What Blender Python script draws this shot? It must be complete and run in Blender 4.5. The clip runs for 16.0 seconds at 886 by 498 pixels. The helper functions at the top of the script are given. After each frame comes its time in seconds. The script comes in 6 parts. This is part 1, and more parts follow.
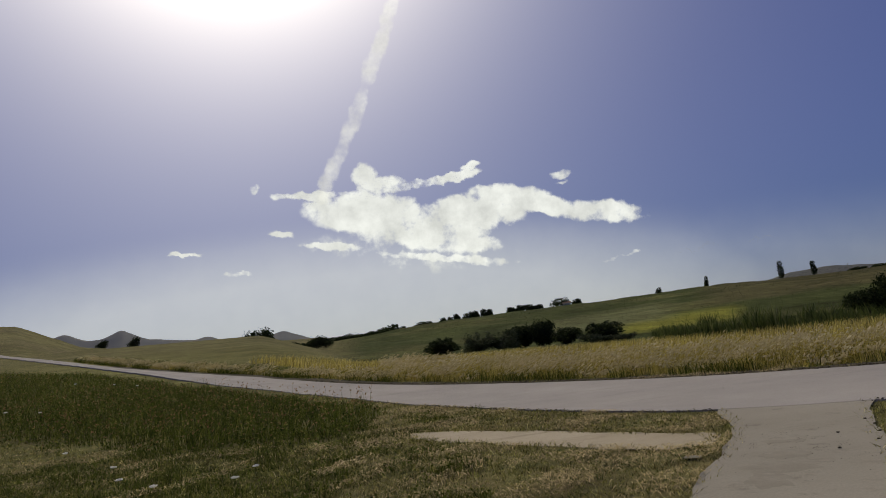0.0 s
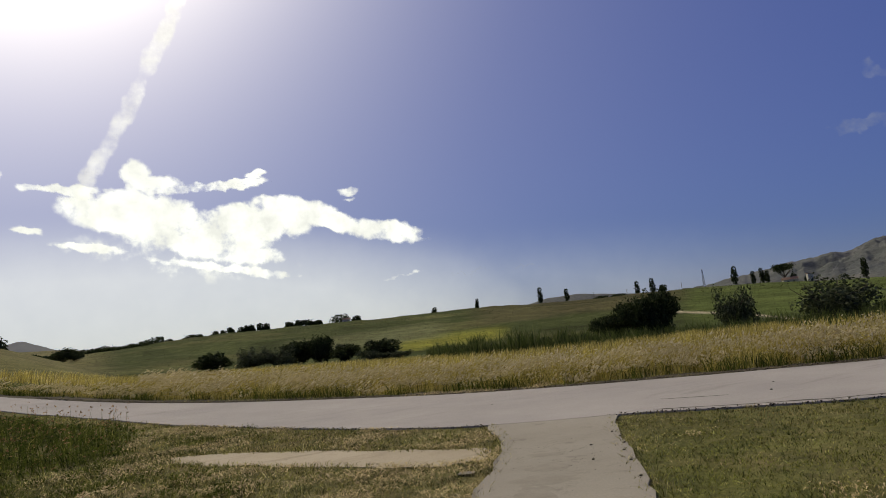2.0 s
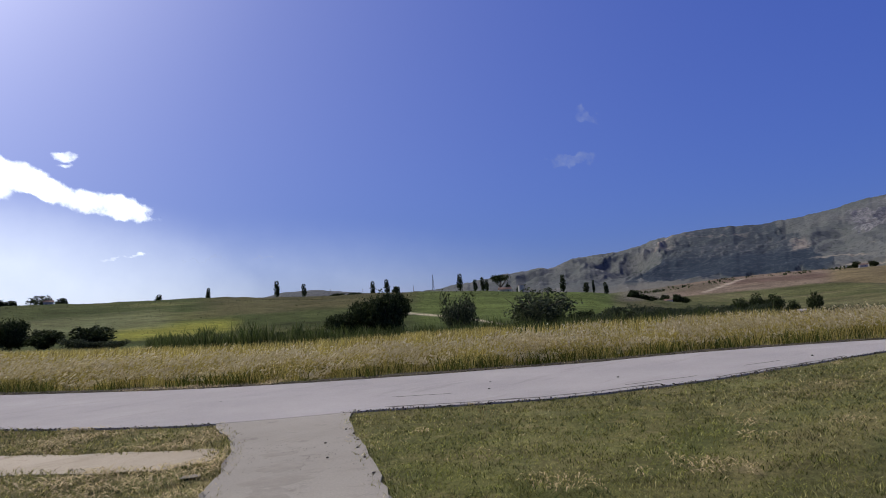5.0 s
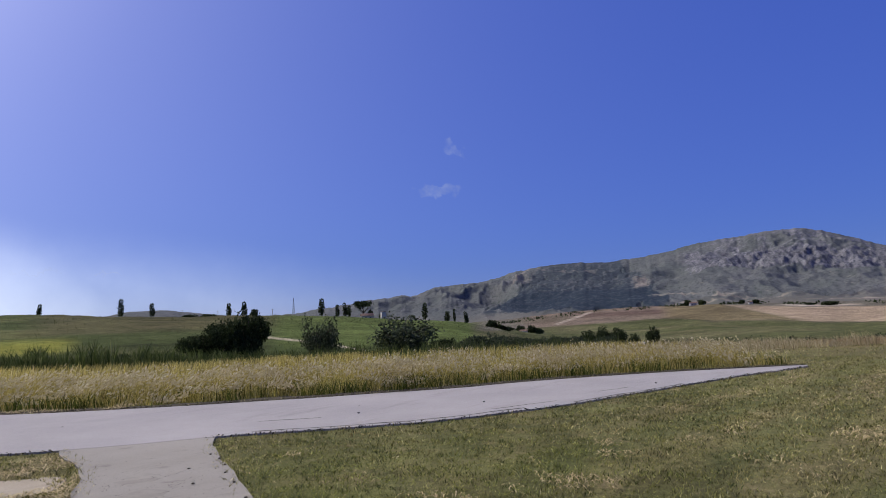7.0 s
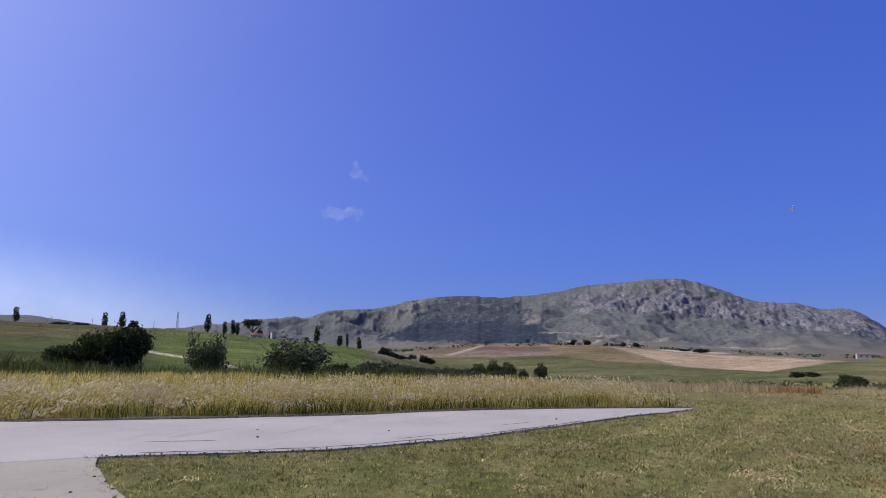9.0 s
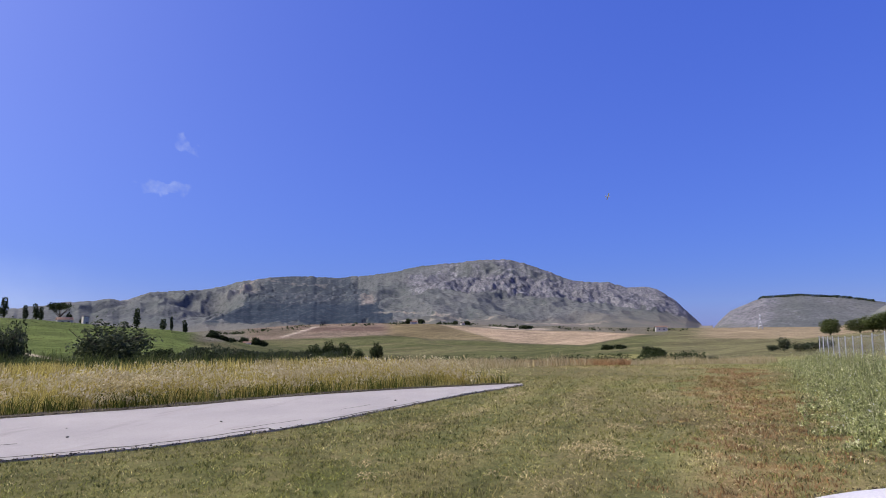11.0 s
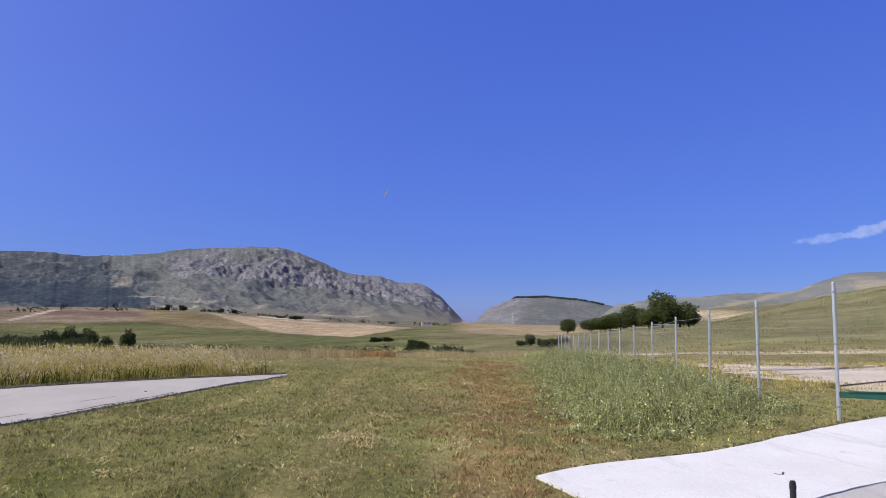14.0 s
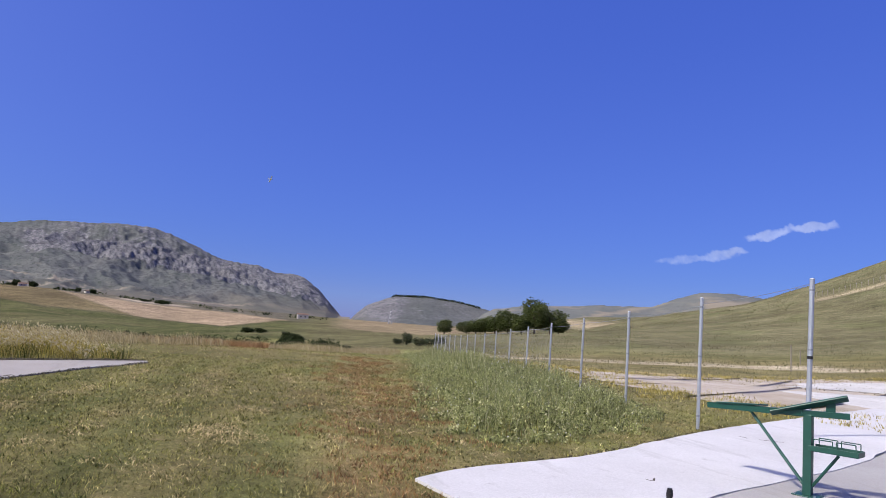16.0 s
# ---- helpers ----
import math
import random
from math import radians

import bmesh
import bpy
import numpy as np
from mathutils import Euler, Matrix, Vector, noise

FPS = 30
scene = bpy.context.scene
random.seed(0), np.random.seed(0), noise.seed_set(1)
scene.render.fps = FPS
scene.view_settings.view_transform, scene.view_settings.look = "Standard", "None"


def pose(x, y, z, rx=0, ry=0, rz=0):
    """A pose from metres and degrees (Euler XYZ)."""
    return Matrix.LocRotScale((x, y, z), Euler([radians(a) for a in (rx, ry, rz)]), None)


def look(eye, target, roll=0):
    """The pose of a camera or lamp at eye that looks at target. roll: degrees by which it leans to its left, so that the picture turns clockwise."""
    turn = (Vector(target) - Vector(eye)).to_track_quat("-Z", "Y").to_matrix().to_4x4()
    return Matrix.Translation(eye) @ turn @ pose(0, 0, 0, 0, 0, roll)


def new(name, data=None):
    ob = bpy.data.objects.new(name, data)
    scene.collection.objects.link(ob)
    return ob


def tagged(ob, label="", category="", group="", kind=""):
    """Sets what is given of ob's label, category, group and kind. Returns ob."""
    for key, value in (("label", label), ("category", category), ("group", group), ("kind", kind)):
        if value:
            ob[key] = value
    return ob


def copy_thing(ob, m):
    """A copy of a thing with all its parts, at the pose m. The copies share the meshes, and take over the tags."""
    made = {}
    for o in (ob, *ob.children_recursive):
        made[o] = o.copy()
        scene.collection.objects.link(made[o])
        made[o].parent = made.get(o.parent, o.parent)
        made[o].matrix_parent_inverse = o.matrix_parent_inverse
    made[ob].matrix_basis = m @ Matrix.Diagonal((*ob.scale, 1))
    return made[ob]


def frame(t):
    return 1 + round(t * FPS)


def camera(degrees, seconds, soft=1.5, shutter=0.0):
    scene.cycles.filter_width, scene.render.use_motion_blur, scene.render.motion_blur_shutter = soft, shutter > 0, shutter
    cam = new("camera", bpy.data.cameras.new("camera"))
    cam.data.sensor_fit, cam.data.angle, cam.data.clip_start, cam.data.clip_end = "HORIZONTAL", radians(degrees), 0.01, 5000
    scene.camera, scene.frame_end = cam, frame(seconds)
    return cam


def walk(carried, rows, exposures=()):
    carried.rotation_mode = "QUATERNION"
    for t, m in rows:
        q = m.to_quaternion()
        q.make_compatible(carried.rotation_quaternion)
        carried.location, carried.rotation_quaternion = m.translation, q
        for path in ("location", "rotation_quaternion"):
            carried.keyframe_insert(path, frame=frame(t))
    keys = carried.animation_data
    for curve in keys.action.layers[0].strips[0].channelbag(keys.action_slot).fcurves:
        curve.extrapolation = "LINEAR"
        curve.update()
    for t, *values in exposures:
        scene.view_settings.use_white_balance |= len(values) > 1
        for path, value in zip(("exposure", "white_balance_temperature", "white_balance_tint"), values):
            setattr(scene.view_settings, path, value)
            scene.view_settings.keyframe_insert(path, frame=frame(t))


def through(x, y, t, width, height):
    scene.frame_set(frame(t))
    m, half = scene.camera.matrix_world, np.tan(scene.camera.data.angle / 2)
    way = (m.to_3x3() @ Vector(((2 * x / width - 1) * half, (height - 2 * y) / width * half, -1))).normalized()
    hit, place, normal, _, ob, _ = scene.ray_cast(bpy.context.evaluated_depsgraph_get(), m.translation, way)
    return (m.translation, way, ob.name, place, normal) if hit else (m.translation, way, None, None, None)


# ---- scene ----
cam = camera(67.1, 16.0, soft=0.5)


def head_pose(x, y, z, yaw, pitch, roll):
    """The pose of an eye at x, y, z that looks along yaw and pitch, leaning by roll."""
    a, p = radians(yaw), radians(pitch)
    way = Vector((-math.sin(a) * math.cos(p), math.cos(a) * math.cos(p), math.sin(p)))
    return look((x, y, z), Vector((x, y, z)) + way, roll)


# seconds, x, y, z, yaw, pitch, roll
PATH = [
    (0.0, 0.165, -0.687, 1.653, -3.15, 8.51, -8.03),
    (0.5, 0.16, -0.629, 1.659, -7.58, 7.82, -8.39),
    (1.0, 0.149, -0.554, 1.666, -11.66, 7.62, -8.2),
    (1.5, 0.128, -0.526, 1.674, -15.86, 6.98, -6.08),
    (2.0, 0.12, -0.449, 1.672, -21.75, 7.43, -7.04),
    (2.5, 0.144, -0.36, 1.679, -27.19, 5.96, -7.12),
    (3.0, 0.216, -0.344, 1.668, -31.29, 6.54, -9.53),
    (3.5, 0.199, -0.305, 1.678, -35.66, 5.17, -7.37),
    (4.0, 0.106, -0.296, 1.688, -39.3, 6.58, -5.43),
    (4.2, 0.094, -0.319, 1.703, -39.46, 6.22, -3.73),
    (6.3, -0.046, -0.233, 1.708, -50.82, 4.56, -6.77),
    (6.5, -0.069, -0.244, 1.679, -51.37, 5.39, -5.35),
    (7.0, -0.194, -0.191, 1.668, -55.39, 6.49, -2.65),
    (7.5, -0.233, -0.099, 1.682, -56.73, 5.88, -0.58),
    (8.0, -0.205, -0.019, 1.677, -57.88, 6.08, -5.15),
    (8.5, -0.238, 0.124, 1.676, -60.77, 5.54, -1.99),
    (8.7, -0.253, 0.174, 1.659, -61.69, 7.2, -0.17),
    (10.8, -0.119, 0.44, 1.703, -76.88, 6.73, -0.23),
    (11.0, -0.091, 0.414, 1.729, -78.2, 7.03, -0.45),
    (11.5, -0.036, 0.369, 1.729, -81.21, 7.94, -0.5),
    (12.0, -0.007, 0.361, 1.73, -83.96, 8.02, 0.43),
    (12.5, -0.031, 0.364, 1.728, -87.44, 7.94, 1.55),
    (13.0, -0.145, 0.337, 1.732, -90.02, 7.79, 1.48),
    (13.5, -0.206, 0.343, 1.729, -93.77, 6.5, -0.05),
    (14.0, -0.142, 0.364, 1.719, -97.37, 6.44, 1.24),
    (14.5, -0.017, 0.389, 1.701, -100.26, 6.76, 2.54),
    (15.0, 0.094, 0.405, 1.68, -102.48, 7.27, 3.93),
    (15.5, 0.213, 0.389, 1.672, -104.48, 6.93, 5.17),
    (16.0, 0.316, 0.392, 1.665, -107.44, 6.73, 4.49),
]
walk(cam, [(t, head_pose(*row)) for t, *row in PATH],
     [(0, -1.22, 7350, 4), (2, -0.82, 7600, 3), (4, -0.53, 6700, 7), (6.5, -0.36, 6100, 12), (8.5, -0.15, 6100, 13), (11, 0.17, 6250, 13), (13, 0.17, 6280, 13), (14, 0.16, 6400, 9), (15.5, 0.16, 6400, 9), (16, 0.08, 6300, 12)])

# ---- sky, sun ----
SUN_AZ, SUN_EL = -12.0, 47.0
world = bpy.data.worlds.new("world")
scene.world = world
world.use_nodes = True
wn, wl = world.node_tree.nodes, world.node_tree.links
sky = wn.new("ShaderNodeTexSky")
sky.sky_type, sky.sun_disc = "NISHITA", False
sky.sun_elevation, sky.sun_rotation = radians(SUN_EL), radians(SUN_AZ)
sky.air_density, sky.dust_density, sky.ozone_density, sky.altitude = 1.0, 1.2, 2.0, 1500
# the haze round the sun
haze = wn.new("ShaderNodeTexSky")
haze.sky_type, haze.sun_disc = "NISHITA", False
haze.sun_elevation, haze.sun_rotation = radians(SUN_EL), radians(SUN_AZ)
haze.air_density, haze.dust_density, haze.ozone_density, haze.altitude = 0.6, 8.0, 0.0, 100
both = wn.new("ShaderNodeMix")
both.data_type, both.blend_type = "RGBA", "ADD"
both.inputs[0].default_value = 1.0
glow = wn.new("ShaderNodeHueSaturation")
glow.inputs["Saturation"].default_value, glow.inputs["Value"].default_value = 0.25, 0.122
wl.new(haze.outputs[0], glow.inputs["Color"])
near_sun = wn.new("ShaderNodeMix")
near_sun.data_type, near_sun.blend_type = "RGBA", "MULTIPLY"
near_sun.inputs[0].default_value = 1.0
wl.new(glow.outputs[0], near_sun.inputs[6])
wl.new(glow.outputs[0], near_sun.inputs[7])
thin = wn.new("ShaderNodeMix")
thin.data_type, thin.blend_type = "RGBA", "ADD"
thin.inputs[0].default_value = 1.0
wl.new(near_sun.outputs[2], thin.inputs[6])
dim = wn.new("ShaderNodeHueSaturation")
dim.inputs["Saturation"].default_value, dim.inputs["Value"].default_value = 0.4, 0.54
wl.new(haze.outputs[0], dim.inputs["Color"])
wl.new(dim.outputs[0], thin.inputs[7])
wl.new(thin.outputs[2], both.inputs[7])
tone = wn.new("ShaderNodeHueSaturation")
tone.inputs["Saturation"].default_value, tone.inputs["Hue"].default_value, tone.inputs["Value"].default_value = 1.48, 0.517, 0.56
wl.new(sky.outputs[0], tone.inputs["Color"])
air = wn.new("ShaderNodeMix")
air.data_type, air.blend_type = "RGBA", "ADD"
air.inputs[0].default_value, air.inputs[7].default_value = 1.0, (0.05, 0.55, 5.2, 1)
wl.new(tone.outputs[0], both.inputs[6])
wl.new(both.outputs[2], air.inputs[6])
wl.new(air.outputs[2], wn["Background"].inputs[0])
wn["Background"].inputs[1].default_value = 0.07
sun = new("sun", bpy.data.lights.new("sun", "SUN"))
sun.data.energy, sun.data.angle, sun.data.color = 4.0, radians(0.5), (1.0, 0.93, 0.78)
_a, _e = radians(SUN_AZ), radians(SUN_EL)
SUN_WAY = Vector((math.sin(_a) * math.cos(_e), math.cos(_a) * math.cos(_e), math.sin(_e)))
sun.matrix_world = look(SUN_WAY * 50, (0, 0, 0))
rng = np.random.default_rng(7)


# ---- materials ----
class Nodes:
    """A material's node tree, with short ways to add to it."""

    def __init__(self, name, rough=0.9, spec=0.3):
        self.m = bpy.data.materials.new(name)
        self.m.use_nodes = True
        self.t = self.m.node_tree
        self.b = self.t.nodes["Principled BSDF"]
        self.b.inputs["Roughness"].default_value = rough
        self.b.inputs["Specular IOR Level"].default_value = spec
        self.co = self.t.nodes.new("ShaderNodeTexCoord").outputs["Object"]

    def add(self, kind, **sockets):
        n = self.t.nodes.new("ShaderNode" + kind)
        for k, v in sockets.items():
            self.put(n, k.replace("_", " "), v)
        return n

    def put(self, n, key, v):
        s = n.inputs[int(key)] if key.isdigit() else n.inputs[key]
        if hasattr(v, "is_linked"):
            self.t.links.new(v, s)
        else:
            s.default_value = v

    def noise(self, scale, detail=5, rough=0.6, stretch=None):
        co = self.co
        if stretch:
            co = self.add("Mapping", Vector=co, Scale=stretch).outputs[0]
        return self.add("TexNoise", Vector=co, Scale=scale, Detail=detail, Roughness=rough).outputs["Fac"]

    def ramp(self, fac, *stops):
        n = self.t.nodes.new("ShaderNodeValToRGB")
        self.t.links.new(fac, n.inputs[0])
        while len(n.color_ramp.elements) < len(stops):
            n.color_ramp.elements.new(0.5)
        for e, (p, c) in zip(n.color_ramp.elements, stops):
            e.position = p
            e.color = (*c, 1) if len(c) == 3 else c
        return n.outputs[0]

    def grey(self, fac, lo, hi, a=0.0, b=1.0):
        return self.add("MapRange", Value=fac, From_Min=a, From_Max=b, To_Min=lo, To_Max=hi).outputs[0]

    def mix(self, fac, a, b, mode="MIX"):
        n = self.t.nodes.new("ShaderNodeMix")
        n.data_type, n.blend_type = "RGBA", mode
        for s, v in ((n.inputs[0], fac), (n.inputs[6], a), (n.inputs[7], b)):
            if hasattr(v, "is_linked"):
                self.t.links.new(v, s)
            else:
                s.default_value = v if isinstance(v, (int, float)) else (*v, 1)
        return n.outputs[2]

    def times(self, colour, fac):
        c = self.add("CombineColor", Red=fac, Green=fac, Blue=fac).outputs[0]
        return self.mix(1.0, colour, c, "MULTIPLY")

    def times_value(self, a, b, how="MULTIPLY"):
        m = self.t.nodes.new("ShaderNodeMath")
        m.operation = how
        self.put(m, "0", a)
        self.put(m, "1", b)
        return m.outputs[0]

    def attr(self, name, out="Color"):
        n = self.t.nodes.new("ShaderNodeAttribute")
        n.attribute_name = name
        return n.outputs[out]

    def island(self):
        return self.t.nodes.new("ShaderNodeNewGeometry").outputs["Random Per Island"]

    def each(self):
        return self.t.nodes.new("ShaderNodeObjectInfo").outputs["Random"]

    def bump(self, fac, strength, distance):
        n = self.add("Bump", Strength=strength, Distance=distance, Height=fac)
        self.t.links.new(n.outputs[0], self.b.inputs["Normal"])

    def done(self, colour):
        self.put(self.b, "Base Color", colour)
        return self.m


def blade_mat(name, dark, mid, light, through=0.3, parched=None, clump=0.0):
    n = Nodes(name, 0.85, 0.08)
    c = n.ramp(n.island(), (0.0, dark), (0.45, mid), (0.8, mid), (1.0, light))
    if parched:
        c = n.mix(n.grey(n.noise(0.45, 5, 0.65), 0, 0.6, 0.50, 0.68), c, n.times(n.ramp(n.island(), (0, parched), (1, parched)), n.grey(n.island(), 0.4, 1.5)))
    c = n.times(c, n.grey(n.noise(0.6, 3), 0.65, 1.35))
    if clump:
        c = n.times(c, n.grey(n.noise(5.0, 4, 0.7), 1 - clump, 1 + clump, 0.34, 0.66))
        c = n.times(c, n.grey(n.noise(21.0, 3, 0.7), 1 - clump, 1 + clump, 0.32, 0.68))
    n.done(c)
    if through:
        tr = n.add("BsdfTranslucent", Color=c)
        mx = n.add("MixShader", Fac=through)
        out = n.t.nodes["Material Output"]
        n.t.links.new(n.b.outputs[0], mx.inputs[1])
        n.t.links.new(tr.outputs[0], mx.inputs[2])
        n.t.links.new(mx.outputs[0], out.inputs["Surface"])
    return n.m


def plain(name, lo, hi, scale, rough=0.8, spec=0.3, metal=0.0, bump=0.0):
    """One substance whose colour wanders between two tones, with fine grain."""
    n = Nodes(name, rough, spec)
    n.b.inputs["Metallic"].default_value = metal
    c = n.mix(n.noise(scale), lo, hi)
    c = n.times(c, n.grey(n.noise(scale * 9, 3), 0.82, 1.18))
    if bump:
        n.bump(n.noise(scale * 6, 6), 0.5, bump)
    return n.done(c)


def meadow_material():
    n = Nodes("meadow", 1.0, 0.02)
    c = n.attr("cover")
    c = n.times(c, n.grey(n.noise(0.012, 6), 0.72, 1.28, 0.3, 0.7))
    c = n.times(c, n.grey(n.noise(0.075, 6, 0.7), 0.7, 1.3, 0.3, 0.7))
    c = n.times(c, n.grey(n.noise(0.35, 6, 0.7), 0.62, 1.38, 0.25, 0.75))
    c = n.times(c, n.grey(n.noise(9.0, 5, 0.75), 0.5, 1.5, 0.28, 0.72))
    c = n.times(c, n.grey(n.noise(45.0, 4, 0.8), 0.45, 1.55, 0.3, 0.7))
    straw = n.grey(n.noise(1.3, 7, 0.72), 0.0, 1.0, 0.56, 0.68)
    near = n.attr("near", "Fac")
    c = n.mix(n.times_value(straw, near), c, (0.30, 0.235, 0.115))
    n.bump(n.noise(14.0, 6, 0.75), 0.7, 0.05)
    return n.done(c)


def concrete_material(name, light, dark, stain, worn=0.66):
    n = Nodes(name, 0.92, 0.12)
    c = n.mix(n.grey(n.noise(0.35, 6, 0.65), 0, 1, 0.3, 0.7), light, dark)
    c = n.times(c, n.grey(n.noise(40, 4, 0.8), 0.86, 1.12, 0.3, 0.7))
    spots = n.grey(n.noise(2.2, 8, 0.75), 0, 1, worn, worn + 0.12)
    c = n.mix(n.times_value(spots, 0.6), c, stain)
    streak = n.grey(n.noise(1.0, 6, 0.7, (0.25, 1.4, 1)), 0, 0.45, 0.56, 0.7)
    c = n.mix(streak, c, stain)
    n.bump(n.noise(60, 5, 0.8), 0.35, 0.01)
    return n.done(c)


def rock_material():
    """Limestone, scrub and woods, told apart by what grows where."""
    n = Nodes("mountain_rock", 0.95, 0.1)
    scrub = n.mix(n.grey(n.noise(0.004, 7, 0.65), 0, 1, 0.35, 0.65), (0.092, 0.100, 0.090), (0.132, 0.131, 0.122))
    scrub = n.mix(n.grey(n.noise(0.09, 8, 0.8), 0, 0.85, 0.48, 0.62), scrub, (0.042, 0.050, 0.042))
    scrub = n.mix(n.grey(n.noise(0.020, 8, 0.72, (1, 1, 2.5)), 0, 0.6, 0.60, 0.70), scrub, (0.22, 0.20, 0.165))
    # dark streaks put the shade of upright fissures into the stone's colour
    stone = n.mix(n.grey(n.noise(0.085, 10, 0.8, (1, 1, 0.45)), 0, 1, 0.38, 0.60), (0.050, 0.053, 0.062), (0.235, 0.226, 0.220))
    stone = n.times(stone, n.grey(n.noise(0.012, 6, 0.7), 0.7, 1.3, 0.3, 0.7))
    # the woods' blue cast is distance haze put into their colour
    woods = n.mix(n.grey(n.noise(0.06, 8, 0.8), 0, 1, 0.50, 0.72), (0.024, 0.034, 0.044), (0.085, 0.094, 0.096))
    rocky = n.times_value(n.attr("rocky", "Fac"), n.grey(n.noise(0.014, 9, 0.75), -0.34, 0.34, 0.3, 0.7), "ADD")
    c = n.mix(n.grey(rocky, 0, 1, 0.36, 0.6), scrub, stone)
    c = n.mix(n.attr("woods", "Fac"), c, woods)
    c = n.mix(n.attr("field", "Fac"), c, n.mix(n.grey(n.noise(0.006, 4), 0, 1, 0.4, 0.6), (0.110, 0.108, 0.086), (0.155, 0.138, 0.108)))
    bare_rock = n.times_value(n.attr("scar", "Fac"), n.grey(n.noise(0.03, 8, 0.75), 0.2, 1.0, 0.35, 0.6))
    c = n.mix(bare_rock, c, (0.33, 0.275, 0.20))
    n.bump(n.noise(0.09, 10, 0.8), n.grey(rocky, 0.3, 1.0, 0.3, 0.8), 6.0)
    return n.done(c)


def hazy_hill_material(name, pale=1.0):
    """Far pastures and stubble; pale blends distance haze into their colour."""
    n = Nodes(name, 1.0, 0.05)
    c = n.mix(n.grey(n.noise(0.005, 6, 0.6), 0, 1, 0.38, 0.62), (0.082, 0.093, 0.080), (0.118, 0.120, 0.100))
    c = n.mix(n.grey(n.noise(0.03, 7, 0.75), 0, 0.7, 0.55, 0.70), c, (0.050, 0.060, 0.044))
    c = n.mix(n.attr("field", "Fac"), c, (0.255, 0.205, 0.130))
    # distance haze, mixed into the base colour as pale grey
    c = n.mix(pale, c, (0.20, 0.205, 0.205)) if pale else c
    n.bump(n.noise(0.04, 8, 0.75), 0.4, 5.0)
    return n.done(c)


MEADOW = meadow_material()
RUNWAY = concrete_material("runway_concrete", (0.375, 0.343, 0.306), (0.30, 0.276, 0.248), (0.19, 0.17, 0.145))
TAXI = concrete_material("taxiway_concrete", (0.325, 0.293, 0.232), (0.262, 0.236, 0.185), (0.15, 0.13, 0.10), 0.56)
WHITE = concrete_material("white_concrete", (0.60, 0.585, 0.57), (0.50, 0.485, 0.47), (0.24, 0.225, 0.20), 0.60)
GREY = concrete_material("old_concrete", (0.40, 0.385, 0.36), (0.32, 0.30, 0.28), (0.2, 0.19, 0.17))
GRAVEL = concrete_material("pale_gravel", (0.50, 0.44, 0.36), (0.34, 0.28, 0.20), (0.20, 0.165, 0.09))
CHALK = concrete_material("white_gravel", (0.62, 0.60, 0.56), (0.46, 0.44, 0.40), (0.28, 0.25, 0.20), 0.55)
SAND = concrete_material("bare_soil", (0.44, 0.375, 0.265), (0.34, 0.285, 0.19), (0.16, 0.13, 0.08), 0.58)
ROCK = rock_material()
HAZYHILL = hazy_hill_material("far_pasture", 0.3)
PALEHILL = hazy_hill_material("hazed_far_pasture", 0.7)
SOIL = plain("dark_soil", (0.045, 0.038, 0.026), (0.10, 0.085, 0.055), 3.0, 1.0, 0.1, bump=0.02)
STAIN = plain("damp_stain", (0.205, 0.182, 0.140), (0.30, 0.270, 0.212), 5.0, 0.9, 0.15)
CRACK = plain("crack_dirt", (0.05, 0.043, 0.033), (0.10, 0.085, 0.06), 6.0, 1.0, 0.1)
DRY = blade_mat("dry_grass", (0.19, 0.15, 0.042), (0.54, 0.445, 0.12), (0.76, 0.66, 0.34), 0.52, None, 0.35)
PALEGRASS = blade_mat("pale_grass", (0.19, 0.155, 0.070), (0.42, 0.345, 0.175), (0.60, 0.52, 0.32), 0.4)
PLUME = blade_mat("grass_plume", (0.42, 0.36, 0.18), (0.58, 0.50, 0.29), (0.78, 0.72, 0.52), 0.55)
GREENBLADE = blade_mat("green_grass", (0.035, 0.05, 0.012), (0.075, 0.095, 0.024), (0.14, 0.145, 0.045))
LAWN = blade_mat("mown_grass", (0.085, 0.084, 0.026), (0.270, 0.256, 0.076), (0.58, 0.51, 0.26), 0.4, (0.40, 0.30, 0.155), 0.65)
LUSH = blade_mat("lush_mown_grass", (0.070, 0.076, 0.018), (0.240, 0.248, 0.056), (0.50, 0.46, 0.19), 0.4, (0.30, 0.24, 0.11), 0.65)
HILLGRASS = blade_mat("hill_grass", (0.036, 0.041, 0.014), (0.060, 0.063, 0.023), (0.105, 0.098, 0.043))
SLOPEGRASS = blade_mat("slope_grass", (0.155, 0.145, 0.070), (0.20, 0.186, 0.095), (0.27, 0.245, 0.14))
WEED = blade_mat("weed_leaf", (0.085, 0.10, 0.030), (0.375, 0.39, 0.155), (0.70, 0.67, 0.40), 0.5, None, 0.55)
DARKWEED = blade_mat("dark_weed_leaf", (0.032, 0.046, 0.009), (0.088, 0.108, 0.020), (0.24, 0.22, 0.06), 0.45, None, 0.5)
STRAW = blade_mat("cut_straw", (0.22, 0.175, 0.085), (0.44, 0.345, 0.165), (0.60, 0.49, 0.27), 0.1)
RUST = blade_mat("rust_grass", (0.16, 0.085, 0.035), (0.33, 0.195, 0.085), (0.48, 0.33, 0.17), 0.3, None, 0.4)
FLOWER = blade_mat("white_petal", (0.70, 0.70, 0.64), (0.78, 0.78, 0.73), (0.82, 0.82, 0.78), 0.55)
LEAF = blade_mat("bush_leaf", (0.014, 0.022, 0.008), (0.038, 0.052, 0.018), (0.09, 0.10, 0.042), 0.28)
